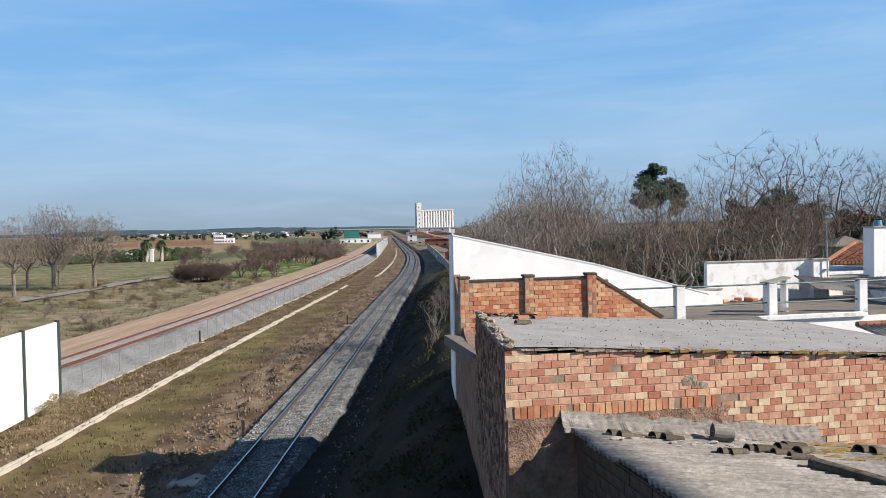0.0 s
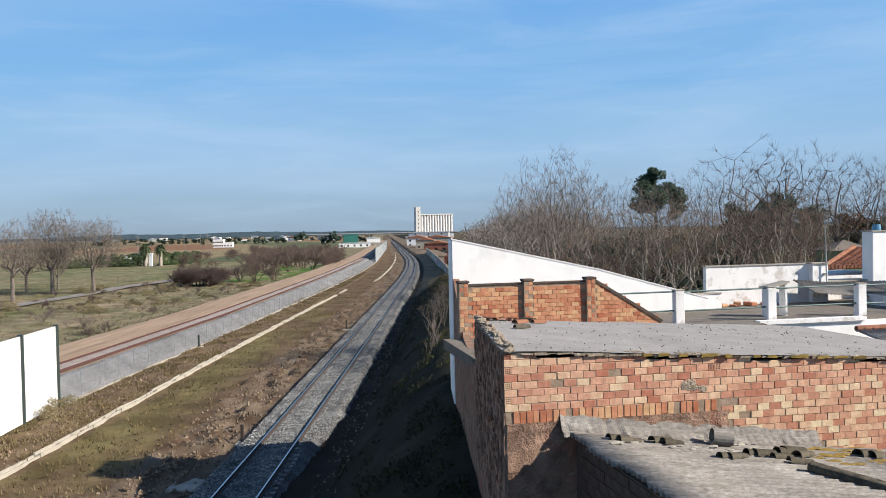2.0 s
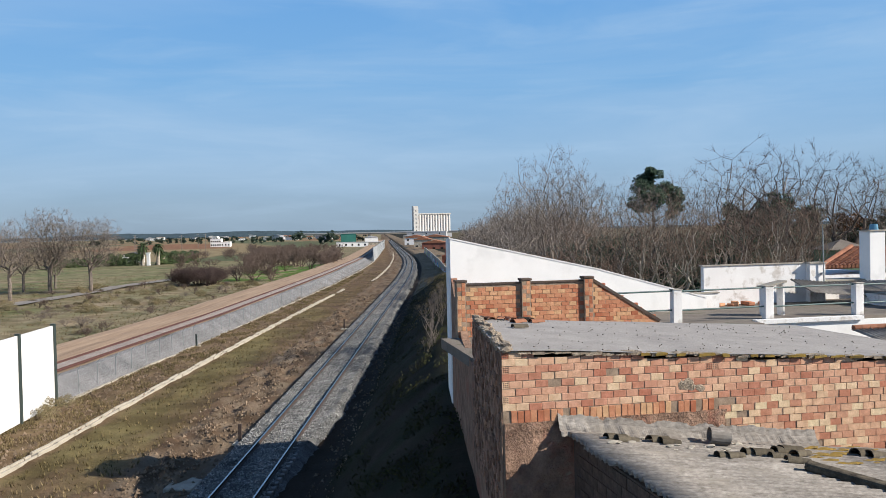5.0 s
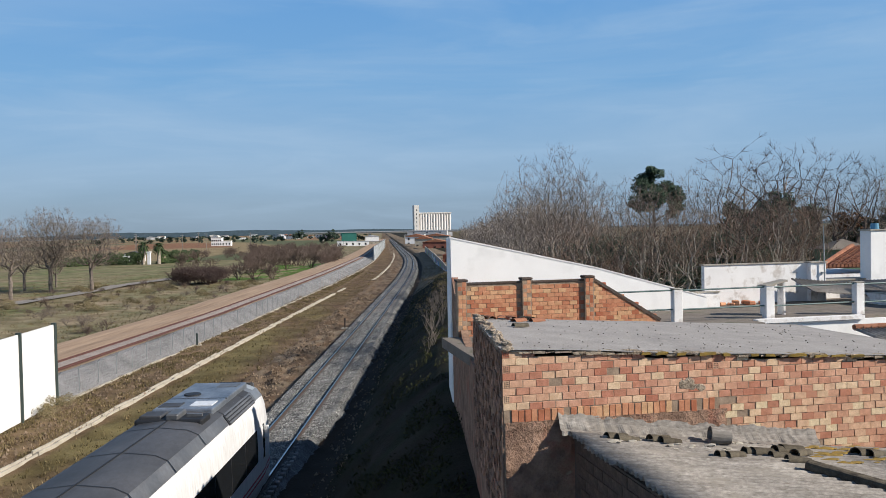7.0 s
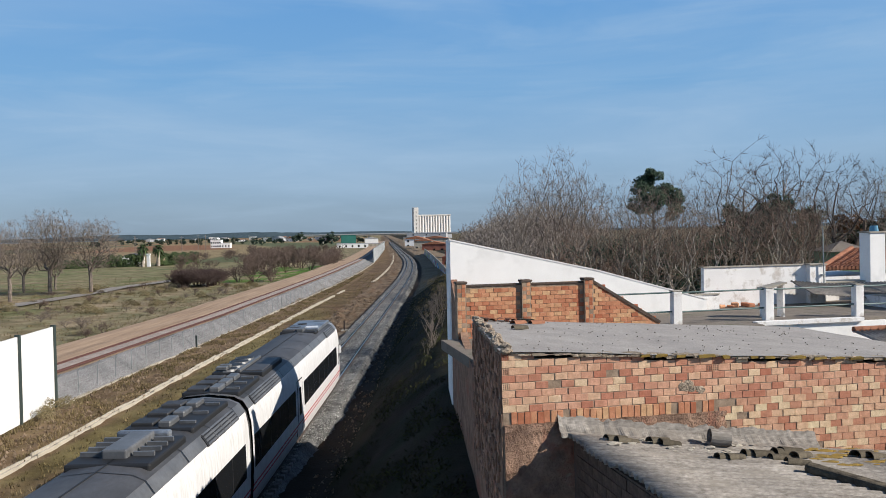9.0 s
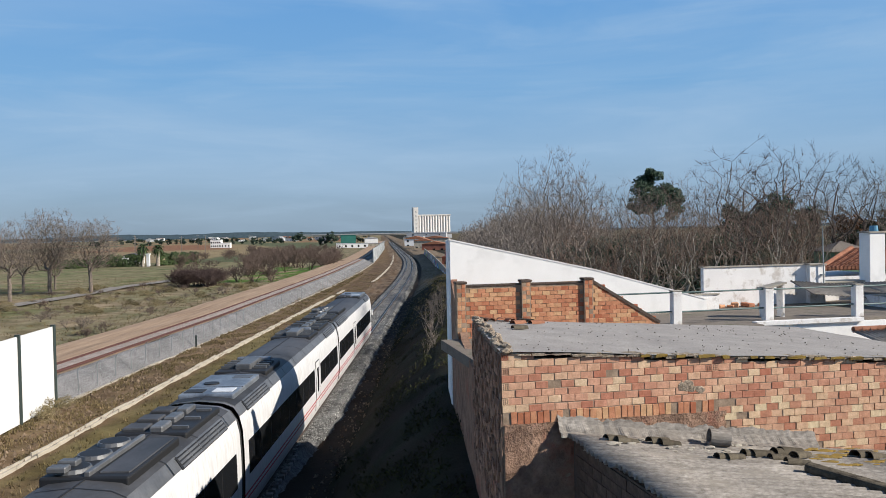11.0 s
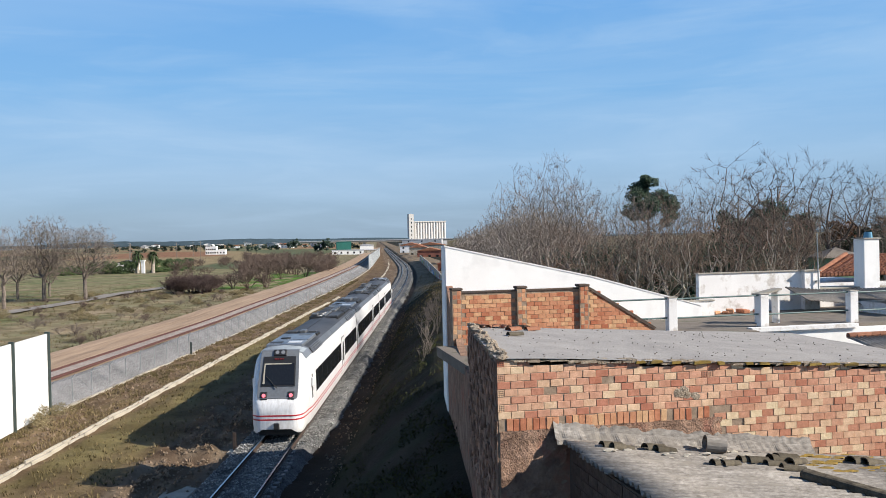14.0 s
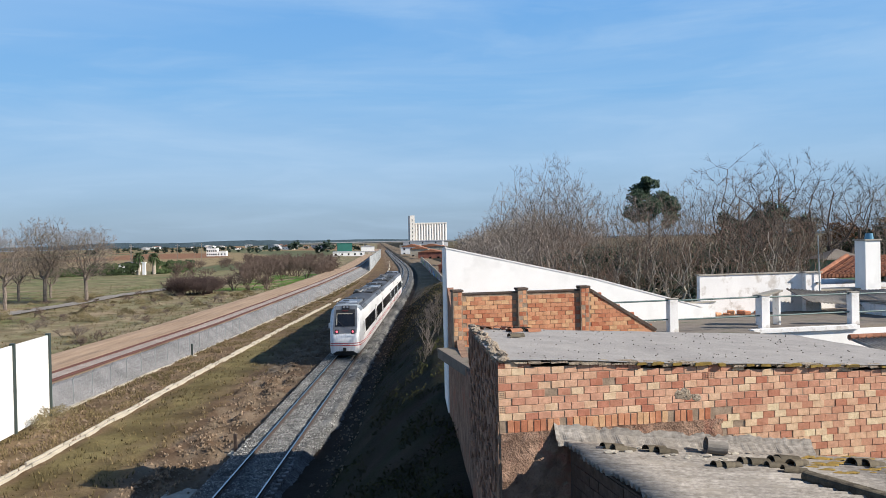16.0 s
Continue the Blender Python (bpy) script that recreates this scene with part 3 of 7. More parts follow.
def brick_store():
    store = empty("brick_building", YARD, "low brick outbuilding with a grey fibre-cement roof", "building")
    # core of the front wall, set behind the brick faces
    bm = bmesh.new()
    prism(bm, ((0.012, 2.0), (10.1, 2.0), (10.1, roof_z(10.1) - 0.1), (0.012, roof_z(0) - 0.1)), 0.004, 0.26)
    part("wall", bm, MORTAR, store, "mortar-jointed front wall")
    # railway-side wall
    bm = bmesh.new()
    vs = []
    for t, (v0, top) in enumerate(((0.0, 7.5), (5.8, 7.52))):
        for dx in (0.0, 0.24):
            vs += [bm.verts.new((side_x(v0) + dx - 0.02, v0 + 0.012, 1.5)), bm.verts.new((side_x(v0) + dx - 0.02, v0 + 0.012, top))]
    for f in ((0, 1, 5, 4), (2, 6, 7, 3), (1, 3, 7, 5), (0, 2, 3, 1), (4, 5, 7, 6), (0, 4, 6, 2)):
        bm.faces.new([vs[i] for i in f])
    bmesh.ops.subdivide_edges(bm, edges=bm.edges[:], cuts=12, use_grid_fill=True)
    for v in bm.verts:
        if v.co.y > 0.1:
            v.co.x += 0.035 * noise.noise(v.co * 1.7)
            if v.co.z > 7.3:
                v.co.z += 0.05 * noise.noise(v.co * 4)
    part("side_wall", bm, SIDE_CLAY, store, "weathered clay-coloured rendered wall")
    bm = bmesh.new()
    for k in range(90):
        v0 = RNG.uniform(0.0, 5.8)
        bmesh.ops.create_icosphere(bm, subdivisions=1, radius=RNG.uniform(0.05, 0.11), matrix=Matrix.Translation((side_x(v0) + RNG.uniform(0.0, 0.2), v0, 7.5 + RNG.uniform(-0.03, 0.05))) @ Matrix.Diagonal((1, 1.5, 0.7, 1)))
    for q in bm.verts:
        q.co += Vector((RNG.uniform(-.02, .02), RNG.uniform(-.02, .02), RNG.uniform(-.02, .02)))
    side_bricks = bmesh.new()
    for row in range(24):
        v0 = 0.1 + (0.13 if row % 2 else 0)
        while v0 < 5.5:
            if RNG.random() > 0.28:
                add_box(side_bricks, 0, BL * RNG.uniform(0.85, 1), -0.02, RNG.uniform(0.012, 0.05), 0, BH, pose(side_x(v0) - 0.02, v0, 7.3 - row * COURSE + RNG.uniform(-.01, .01), 0, 0, 90 - math.degrees(math.atan(SIDE))))
            v0 += PITCH
    tagged(part("side_brickwork", side_bricks, SIDE_BRICK, store, "worn brown bricks of the railway side"), kind="stuff")
    tagged(part("rubble_edge", bm, RUBBLE, store, "crumbling mortar lumps along the wall top"), kind="stuff")
    # back wall
    bm = bmesh.new()
    prism(bm, ((side_x(5.7), 2), (10.1, 2), (10.1, roof_z(10.1) - 0.12), (side_x(5.7), roof_z(0.8) - 0.12)), 5.55, 5.75)
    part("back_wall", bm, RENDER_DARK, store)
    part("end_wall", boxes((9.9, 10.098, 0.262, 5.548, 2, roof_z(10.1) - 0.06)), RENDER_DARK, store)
    # sheet roof: low flat waves
    verts, faces = [], []
    us, vs_ = np.arange(-0.03, 10.2, 0.05), np.linspace(-0.06, 6.1, 8)
    for j, v in enumerate(vs_):
        for u in us:
            uu = min(10.22, u + side_x(max(0, v)))
            verts.append((uu, v, roof_z(uu) + 0.02 + 0.03 * noise.noise((uu * 0.4, v * 0.5, 0)) + (0.01 if j in (3, 4) else 0)))
    n = len(us)
    faces = [(j * n + i, j * n + i + 1, (j + 1) * n + i + 1, (j + 1) * n + i) for j in range(len(vs_) - 1) for i in range(n - 1)]
    roof = mesh_object("roof", verts, faces, FIBRE, store, "grey fibre-cement roof sheets", True)
    # dead leaves and grit on the sheets
    bm = bmesh.new()
    for _ in range(190):
        u, v = RNG.uniform(0.4, 9.2), RNG.uniform(0.1, 5.8)
        r = RNG.uniform(0.005, 0.016)
        add_box(bm, -r, r, -r * 0.7, r * 0.7, 0, 0.02, pose(u + side_x(v), v, roof_z(u + side_x(v)) + 0.025, 0, RNG.uniform(-15, 15), RNG.uniform(0, 180)))
    tagged(part("roof_grit", bm, TERRACE, store, "dead leaves and dark grit"), kind="stuff")
    for u, v, a, mat in ((1.05, 5.6, 80, TILE_DARK), (1.3, 5.6, 100, TILE_RED), (1.55, 5.65, 75, TILE_RED), (1.85, 5.6, 95, TILE_RED), (2.1, 5.55, 85, TILE_DARK), (2.35, 5.6, 110, TILE_DARK), (1.7, 5.1, 20, TILE_RED), (2.2, 5.25, 8, TILE_RED), (1.35, 3.9, 4, TILE_DARK)):
        bm = bmesh.new()
        n = 7
        rows = [[bm.verts.new((x, r * math.cos(k * math.pi / n), 0.7 * r * math.sin(k * math.pi / n) - e)) for k in range(n + 1)] for x, r, e in ((0, 0.13, 0), (0.36, 0.11, 0), (0.36, 0.095, 0.0), (0, 0.115, 0.0))]
        for j in range(4):
            for k in range(n):
                bm.faces.new((rows[j][k], rows[j][k + 1], rows[(j + 1) % 4][k + 1], rows[(j + 1) % 4][k]))
        t = part("broken_tile", bm, mat)
        t.matrix_world = YARD @ pose(u, v, roof_z(u) + 0.03, 0, 0, a)
        tagged(t, "broken clay tile on the grey roof", "roof tile", "broken tiles on the roof")
    # bumpy mortar edge under the sheets
    bm = bmesh.new()
    u = 0.0
    while u < 10:
        w = RNG.uniform(0.12, 0.4)
        h = RNG.uniform(0.02, 0.06)
        y0 = RNG.uniform(-0.06, -0.025)
        vs = add_box(bm, u, u + w * 0.96, y0, 0.2, roof_z(u) - h, roof_z(u) - 0.005 + RNG.uniform(-0.01, 0.02))
        for q in vs:
            q.co += Vector((RNG.uniform(-.02, .02), RNG.uniform(-.015, .015), RNG.uniform(-.015, .015)))
        u += w
    part("mortar_edge", bm, RUBBLE, store, "crumbling mortar along the eaves")
    bm = bmesh.new()
    for u in (2.7, 3.0, 3.45, 3.9, 4.4, 5.0, 5.3, 5.8, 6.4, 6.75, 7.2, 8.0):
        for q in add_box(bm, u, u + RNG.uniform(0.15, 0.4), -0.085, 0.05, roof_z(u) - 0.035, roof_z(u) + 0.012):
            q.co += Vector((RNG.uniform(-.02, .02), RNG.uniform(-.01, .01), RNG.uniform(-.012, .006)))
    tagged(part("lichen", bm, LICHEN, store, "ochre lichen patches"), kind="stuff")
    # bricks
    rest = []
    count = 0
    for row in range(-9, 9):
        z = 6.385 + row * COURSE
        shift = 0.0 if row % 2 else 0.128
        u = 0.0
        if row >= 0:
            # hollow end brick at the corner on alternate courses
            if row % 2:
                ob = empty_brick_end(store, 0.0, z)
                u = 0.13
            else:
                u = 0.0
        else:
            u = 4.35 + (0.12 if row % 2 else 0.0) + (0.25 if row < -3 else 0)
        while u < 9.85:
            wavy = 0.02 * noise.noise((u * 0.5, row * 0.3, 9)) if row < 0 else 0.006 * noise.noise((u * 0.6, row, 4))
            zz = z + wavy
            top = zz + BH
            if top < roof_z(u + 0.12) + 0.025:
                if -1 <= row < 7 and 3.9 < u < 4.2 and row in (4, 6):
                    empty_brick_end(store, u, zz)
                    empty_brick_end(store, u + 0.13, zz)
                elif RNG.random() > (0.006 if row >= 0 else 0.03):
                    if row >= 0 and u < 8.3 and count < 300:
                        lay_brick(store, u, -0.004 if row >= 0 else RNG.uniform(-0.03, 0.0), zz)
                        count += 1
                    else:
                        rest.append((u, -0.002 if row >= 0 else RNG.uniform(-0.014, -0.002), zz))
            u += PITCH + (RNG.uniform(-0.012, 0.012) if row < 0 else 0)
    joined_bricks(store, rest)
    # a row of bricks on end below, broken towards the middle
    u = 0.16
    while u < 4.3:
        if RNG.random() > (0.03 if u < 2.6 else 0.1):
            lay_brick(store, u, RNG.uniform(-0.014, -0.004), 6.155 + RNG.uniform(-.01, .01), soldier=True, tilt=2.5)
        u += 0.128
    # rough rubble below that
    bm = boxes((0.03, 4.5, -0.02, 0.1, 3.0, 6.16))
    bmesh.ops.subdivide_edges(bm, edges=bm.edges[:], cuts=24, use_grid_fill=True)
    for v in bm.verts:
        if v.co.y < 0:
            v.co.y += 0.05 * noise.noise(v.co * 5)
    part("rubble_wall", bm, SIDE_CLAY, store, "rough rubble and mortar footing")
    bm = bmesh.new()
    for cx, cz in ((3.72, 6.72), (3.78, 6.62), (3.95, 6.6), (3.62, 6.66)):
        bmesh.ops.create_icosphere(bm, subdivisions=2, radius=0.11, matrix=Matrix.Translation((cx, 0.0, cz)) @ Matrix.Diagonal((1.0, 0.14, 0.7, 1)))
    for v in bm.verts:
        v.co += Vector((0.06 * noise.noise(v.co * 8), 0, 0.06 * noise.noise(v.co * 9)))
    part("mortar_patch", bm, RUBBLE, store, "grey mortar repair patch")


def empty_brick_end(parent, u, z):
    """A hollow brick laid with its nine-holed end outward."""
    bm = bmesh.new()
    solid = [(0.0, 0.014), (0.04, 0.05), (0.076, 0.086), (0.112, 0.124)]
    for a, b in solid:
        add_box(bm, a, b, 0, 0.09, 0, BH)
        add_box(bm, 0, 0.124, 0.001, 0.09, a, b)
    ob = part("hollow_brick", bm, BRICK, parent)
    ob.matrix_basis = pose(u, -0.004, z)
    return ob


def low_lean_to():
    """Corrugated shed in front of the brick wall, with loose tiles lying on it."""
    shed = empty("corrugated_shed", YARD, "shed with weathered corrugated fibre-cement roof and block wall", "shed")
    roof_at = lambda u: 5.97 - 0.124 * (u - 1.0)
    verts, faces = [], []
    vs_ = np.arange(-7.2, 0.03, 0.0221)
    us = [1.02, 2.2, 2.22, 3.4, 4.6, 4.62, 6.0, 7.2, 7.22, 9.5]
    for i, u in enumerate(us):
        for v in vs_:
            lift = 0.012 if i in (2, 3, 4) else (0.02 if i in (5, 6, 7) else 0.0)
            uu = u + (0.08 + 0.03 * abs(v) + (0.1, 0.0, 0.1, 0.03, 0.1, 0.0, 0.06)[min(6, int(abs(v) / 1.1))] if i == 0 else 0)
            verts.append((uu + 0.012 * noise.noise((v * 3, u, 0)), v, roof_at(uu) + 0.048 * math.sin(v * math.tau / 0.177) - lift + 0.02 * noise.noise((u * 0.5, v * 0.6, 2))))
    n = len(vs_)
    faces = [(j * n + i, (j + 1) * n + i, (j + 1) * n + i + 1, j * n + i + 1) for j in range(len(us) - 1) for i in range(n - 1)]
    roof = mesh_object("roof", verts, faces, FIBRE_OLD, shed, "weathered corrugated roof sheets", True)
    so = roof.modifiers.new("thickness", "SOLIDIFY")
    so.thickness, so.offset = 0.012, -1
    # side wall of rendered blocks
    wall = part("side_wall", boxes((1.36, 1.55, -7.0, -0.03, 2.0, 5.8)), RENDER_DARK, shed, "block wall with its shade put into the colour")
    me = None
    for row in range(8):
        v = -4.5 + (0.2 if row % 2 else 0)
        while v < -0.45:
            if me is None:
                bm = boxes((0, 0.03, 0, 0.39, 0, 0.185))
                first = part("block", bm, RENDER_DARK, wall)
                me = first.data
                ob = first
            else:
                ob = new("block", me)
                ob.parent = wall
            ob.matrix_basis = pose(1.335 + RNG.uniform(-.008, .006), v, 5.58 - row * 0.2)
            v += 0.41
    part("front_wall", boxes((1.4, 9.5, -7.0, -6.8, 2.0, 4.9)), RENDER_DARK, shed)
    # cement flashing against the brick wall
    bm = bmesh.new()
    rows_ = []
    for i in range(150):
        u = 1.05 + i * 0.036
        h = 0.31 + 0.06 * noise.noise((u * 2.3, 0, 0)) + 0.05 * noise.noise((u * 9, 5, 0))
        d = 0.22 + 0.2 * noise.noise((u * 1.4, 3, 0)) + 0.1 * noise.noise((u * 8, 1, 0))
        z = roof_at(u)
        line = [(u, -0.012, z + h), (u, -0.06, z + h * 0.6), (u, -0.06 - d * 0.5, z + 0.05 + 0.02 * noise.noise((u * 7, 2, 2))), (u, -0.06 - d, z + 0.03), (u, -0.08 - d, z - 0.05)]
        rows_.append([bm.verts.new(p) for p in line])
    for p, q in zip(rows_[:-1], rows_[1:]):
        for k in range(4):
            bm.faces.new((p[k], p[k + 1], q[k + 1], q[k]))
    part("flashing", bm, FIBRE_OLD, shed, "rough cement flashing")
    bm = bmesh.new()
    for _ in range(60):
        u, v = RNG.uniform(5.6, 8.8), RNG.uniform(-1.6, 0.0)
        bmesh.ops.create_icosphere(bm, subdivisions=1, radius=RNG.uniform(0.04, 0.16), matrix=Matrix.Translation((u, v, roof_at(u) + 0.015)) @ Matrix.Diagonal((1.6, 0.8, 0.14, 1)))
    tagged(part("moss", bm, LICHEN, shed, "ochre moss on the low corner"), kind="stuff")
    # loose half-round tiles
    bm = bmesh.new()
    n = 10
    L = 0.42
    ring = []
    for y, r in ((0, 0.098), (L, 0.075)):
        outer = [bm.verts.new((y, r * math.cos(k * math.pi / n), r * math.sin(k * math.pi / n))) for k in range(n + 1)]
        inner = [bm.verts.new((y, (r - 0.014) * math.cos(k * math.pi / n), (r - 0.014) * math.sin(k * math.pi / n))) for k in range(n + 1)]
        ring.append((outer, inner))
    (o0, i0), (o1, i1) = ring
    for k in range(n):
        bm.faces.new((o0[k], o0[k + 1], o1[k + 1], o1[k]))
        bm.faces.new((i0[k], i1[k], i1[k + 1], i0[k + 1]))
        bm.faces.new((o0[k], i0[k], i0[k + 1], o0[k + 1]))
        bm.faces.new((o1[k], o1[k + 1], i1[k + 1], i1[k]))
    for k in (0, n):
        bm.faces.new((o0[k], o1[k], i1[k], i0[k]))
    tile = part("loose_roof_tile", bm, TILE_DARK)
    tagged(tile, "blackened half-round clay tile lying on the shed roof", "roof tile", "loose tiles on the shed")
    spots = [(1.78, -0.55, 192, 0, 1.05), (1.95, -0.62, 185, 4, 1), (2.62, -0.55, 196, 0, 1.05), (2.8, -0.62, 190, 4, 1), (3.62, -1.5, 197, 0, 0.95), (3.45, -1.48, 190, 3, 0.9), (4.32, -1.15, 192, 0, 1.1), (4.18, -1.12, 186, 3, 1),
             (5.12, -0.82, 192, 0, 1.2), (4.95, -0.88, 190, 3, 1.1), (5.2, -1.12, 204, 0, 1.1), (4.75, -1.55, 170, 0, 1), (6.75, -0.75, 200, 0, 1.25), (7.0, -0.8, 195, 3, 1.2), (4.6, -1.3, 182, 0, 0.9)]
    for k, (u, v, a, tip, sc) in enumerate(spots):
        m = YARD @ pose(u, v, roof_at(u) + 0.03, 0, 7 + tip, a - 180) @ Matrix.Diagonal((sc, sc, sc, 1))
        if k == 0:
            tile.matrix_world = m
        else:
            copy_thing(tile, m)
    ridge = part("ridge_board", soft_box(0, 2.6, -0.12, 0.12, 0.0, 0.16, 0.05, 2), TILE_DARK)
    ridge.matrix_world = YARD @ pose(4.75, -2.1, roof_at(4.75) + 0.03, 0, 7.3, -52)
    tagged(ridge, "long blackened ridge piece lying on the shed roof", "ridge piece")
    # the larger upright pot fragment
    bm = bmesh.new()
    n = 16
    for k in range(n):
        a0, a1 = k * math.tau / n, (k + 1) * math.tau / n
        ps = []
        for y, r in ((0, 0.16), (0.38, 0.15)):
            for rr in (r, r - 0.02):
                for a in (a0, a1):
                    ps.append(bm.verts.new((y, rr * math.cos(a), rr * math.sin(a))))
        bm.faces.new((ps[0], ps[1], ps[5], ps[4]))
        bm.faces.new((ps[2], ps[6], ps[7], ps[3]))
        bm.faces.new((ps[0], ps[2], ps[3], ps[1]))
        bm.faces.new((ps[4], ps[5], ps[7], ps[6]))
    bmesh.ops.remove_doubles(bm, verts=bm.verts, dist=1e-4)
    pot = part("clay_pipe", bm, FIBRE_OLD)
    pot.matrix_world = YARD @ pose(3.9, -0.42, roof_at(3.9) + 0.17, 0, 7, -12)
    tagged(pot, "short grey clay chimney pipe lying on the shed roof", "clay pipe")
    bm = bmesh.new()
    for _ in range(26):
        u, v = RNG.uniform(1.6, 4.6), RNG.uniform(-1.15, -0.3)
        bmesh.ops.create_icosphere(bm, subdivisions=1, radius=RNG.uniform(0.025, 0.09), matrix=Matrix.Translation((u, v, roof_at(u) + 0.03)) @ Matrix.Diagonal((1.5, 0.9, 0.4, 1)))
    for v in bm.verts:
        v.co += Vector((RNG.uniform(-.015, .015), RNG.uniform(-.015, .015), RNG.uniform(-.01, .01)))
    tagged(part("mortar_rubble", bm, CONCRETE), "broken mortar lumps on the shed roof", "rubble", kind="stuff").matrix_world = YARD


def pier_wall():
    """Brick parapet with piers behind the first building, and its terrace."""
    wall = empty("brick_parapet", YARD, "brick parapet wall with capped piers and a sloping end", "brick wall")
    v = 11.2
    bm = bmesh.new()
    prism(bm, ((1.7, 5.8), (8.55, 5.8), (8.5, 6.62), (6.2, 8.03), (1.7, 8.0)), v + 0.008, v + 0.16)
    part("core", bm, MORTAR, wall)
    for row in range(15):
        z = 5.95 + row * COURSE
        u = 1.95 + (0.128 if row % 2 else 0)
        while u < 8.4:
            in_pier = 3.72 < u + 0.12 < 4.1 or 5.86 < u + 0.12 < 6.26
            limit = 7.98 if u < 6.2 else 8.1 - (u - 6.1) * 0.62
            if not in_pier and z + BH < limit:
                lay_brick(wall, u, v - 0.003, z, red=True)
            u += PITCH
    for u in (1.62, 3.77, 5.9):
        p = part("pier", boxes((u, u + 0.3, v - 0.1, v + 0.24, 5.9, 8.06)), MORTAR, wall)
        for row in range(15):
            z = 5.98 + row * COURSE
            ob = lay_brick(p, u + (0.02 if row % 2 else 0.16), v - 0.106, z, half=True)
            ob2 = lay_brick(p, u + (0.15 if row % 2 else 0.03), v - 0.104, z, half=True) if RNG.random() > 0.35 else None
        part("cap", soft_box(u - 0.03, u + 0.34, v - 0.13, v + 0.27, 8.06, 8.13, 0.012, 1), RENDER_DARK, p, "thin cement cap")
    bm = boxes((1.9, 6.1, v - 0.03, v + 0.18, 7.97, 8.02))
    part("coping", bm, RENDER_DARK, wall, "thin weathered coping")
    bm = bmesh.new()
    prism(bm, ((6.2, 7.98), (6.2, 8.08), (8.62, 6.6), (8.55, 6.52)), v - 0.03, v + 0.18)
    part("sloping_coping", bm, RENDER_DARK, wall, "thin weathered coping on the slope")
    # side wall between the first building and the white one, its top rising to the back
    bm = bmesh.new()
    path = ((5.6, 6.2), (10.5, 6.35), (13.0, 7.1), (15.9, 7.75), (16.4, 7.9))
    for (a, za), (b, zb) in zip(path[:-1], path[1:]):
        q = [bm.verts.new((side_x(y) + dx + 0.012 * (y - 5.6), y, z)) for y, zt in ((a, za), (b, zb)) for dx in (-0.02, 0.22) for z in (1.5, zt)]
        for f in ((0, 1, 5, 4), (2, 6, 7, 3), (1, 3, 7, 5), (0, 2, 3, 1), (4, 5, 7, 6)):
            bm.faces.new([q[i] for i in f])
    side = part("railway_side_wall", bm, SIDE_CLAY)
    side.matrix_world = YARD
    tagged(side, "dark rendered wall facing the railway", "wall", kind="structure")
    # terrace slabs
    bm = bmesh.new()
    add_box(bm, side_x(5.7) + 0.25, 9.8, 5.8, 11.2, 6.0, 6.3)
    add_box(bm, 3.3, 12.6, 11.4, 12.3, 5.9, 6.28)
    add_box(bm, 3.3, 30, 12.3, 20.5, 5.9, 6.28)
    t = part("terrace", bm, TERRACE)
    t.matrix_world = YARD
    tagged(t, "flat grey concrete roof terrace", "terrace", kind="structure")


def white_gable():
    g = empty("white_gable_wall", YARD, "tall whitewashed gable wall sloping down to one side", "wall")
    v = 16.4
    bm = bmesh.new()
    prism(bm, ((2.55, 2.0), (13.2, 2.0), (13.2, 6.72), (12.9, 6.84), (8.43, 8.08), (2.55, 9.41)), v, v + 0.3)
    part("wall", bm, WHITEWASH, g)
    bm = bmesh.new()
    prism(bm, ((2.51, 9.4), (2.51, 9.45), (8.43, 8.13), (13.2, 6.8), (13.2, 6.75), (8.43, 8.08)), v - 0.02, v + 0.34)
    part("coping", bm, WORN_WHITE, g, "stained sloping coping")
    bm = bmesh.new()
    q = []
    for y, zt in ((v + 0.05, 9.4), (v + 2.4, 9.39)):
        for dx in (-0.03, 0.2):
            for z in (1.5, zt):
                q.append(bm.verts.new((side_x(y) + dx + 0.1, y, z)))
    for f in ((0, 1, 5, 4), (2, 6, 7, 3), (1, 3, 7, 5), (0, 2, 3, 1), (4, 5, 7, 6)):
        bm.faces.new([q[i] for i in f])
    part("side_wall", bm, WHITEWASH, g, "whitewashed railway-side wall")
    bm = bmesh.new()
    q = [(2.6, v + 0.3, 9.3), (13, v + 0.3, 6.7), (13.4, v + 2.4, 6.7), (3.0, v + 2.4, 9.3)]
    lo = [bm.verts.new(p) for p in q]
    hi = [bm.verts.new((p[0], p[1], p[2] + 0.06)) for p in q]
    bm.faces.new(lo)
    bm.faces.new(hi)
    for i in range(4):
        bm.faces.new((lo[i], lo[(i + 1) % 4], hi[(i + 1) % 4], hi[i]))
    part("roof", bm, FIBRE, g)
    bm = bmesh.new()
    prism(bm, ((2.95, 2.0), (13.4, 2.0), (13.4, 6.7), (2.95, 9.28)), v + 2.2, v + 2.38)
    part("back_wall", bm, WHITEWASH, g)


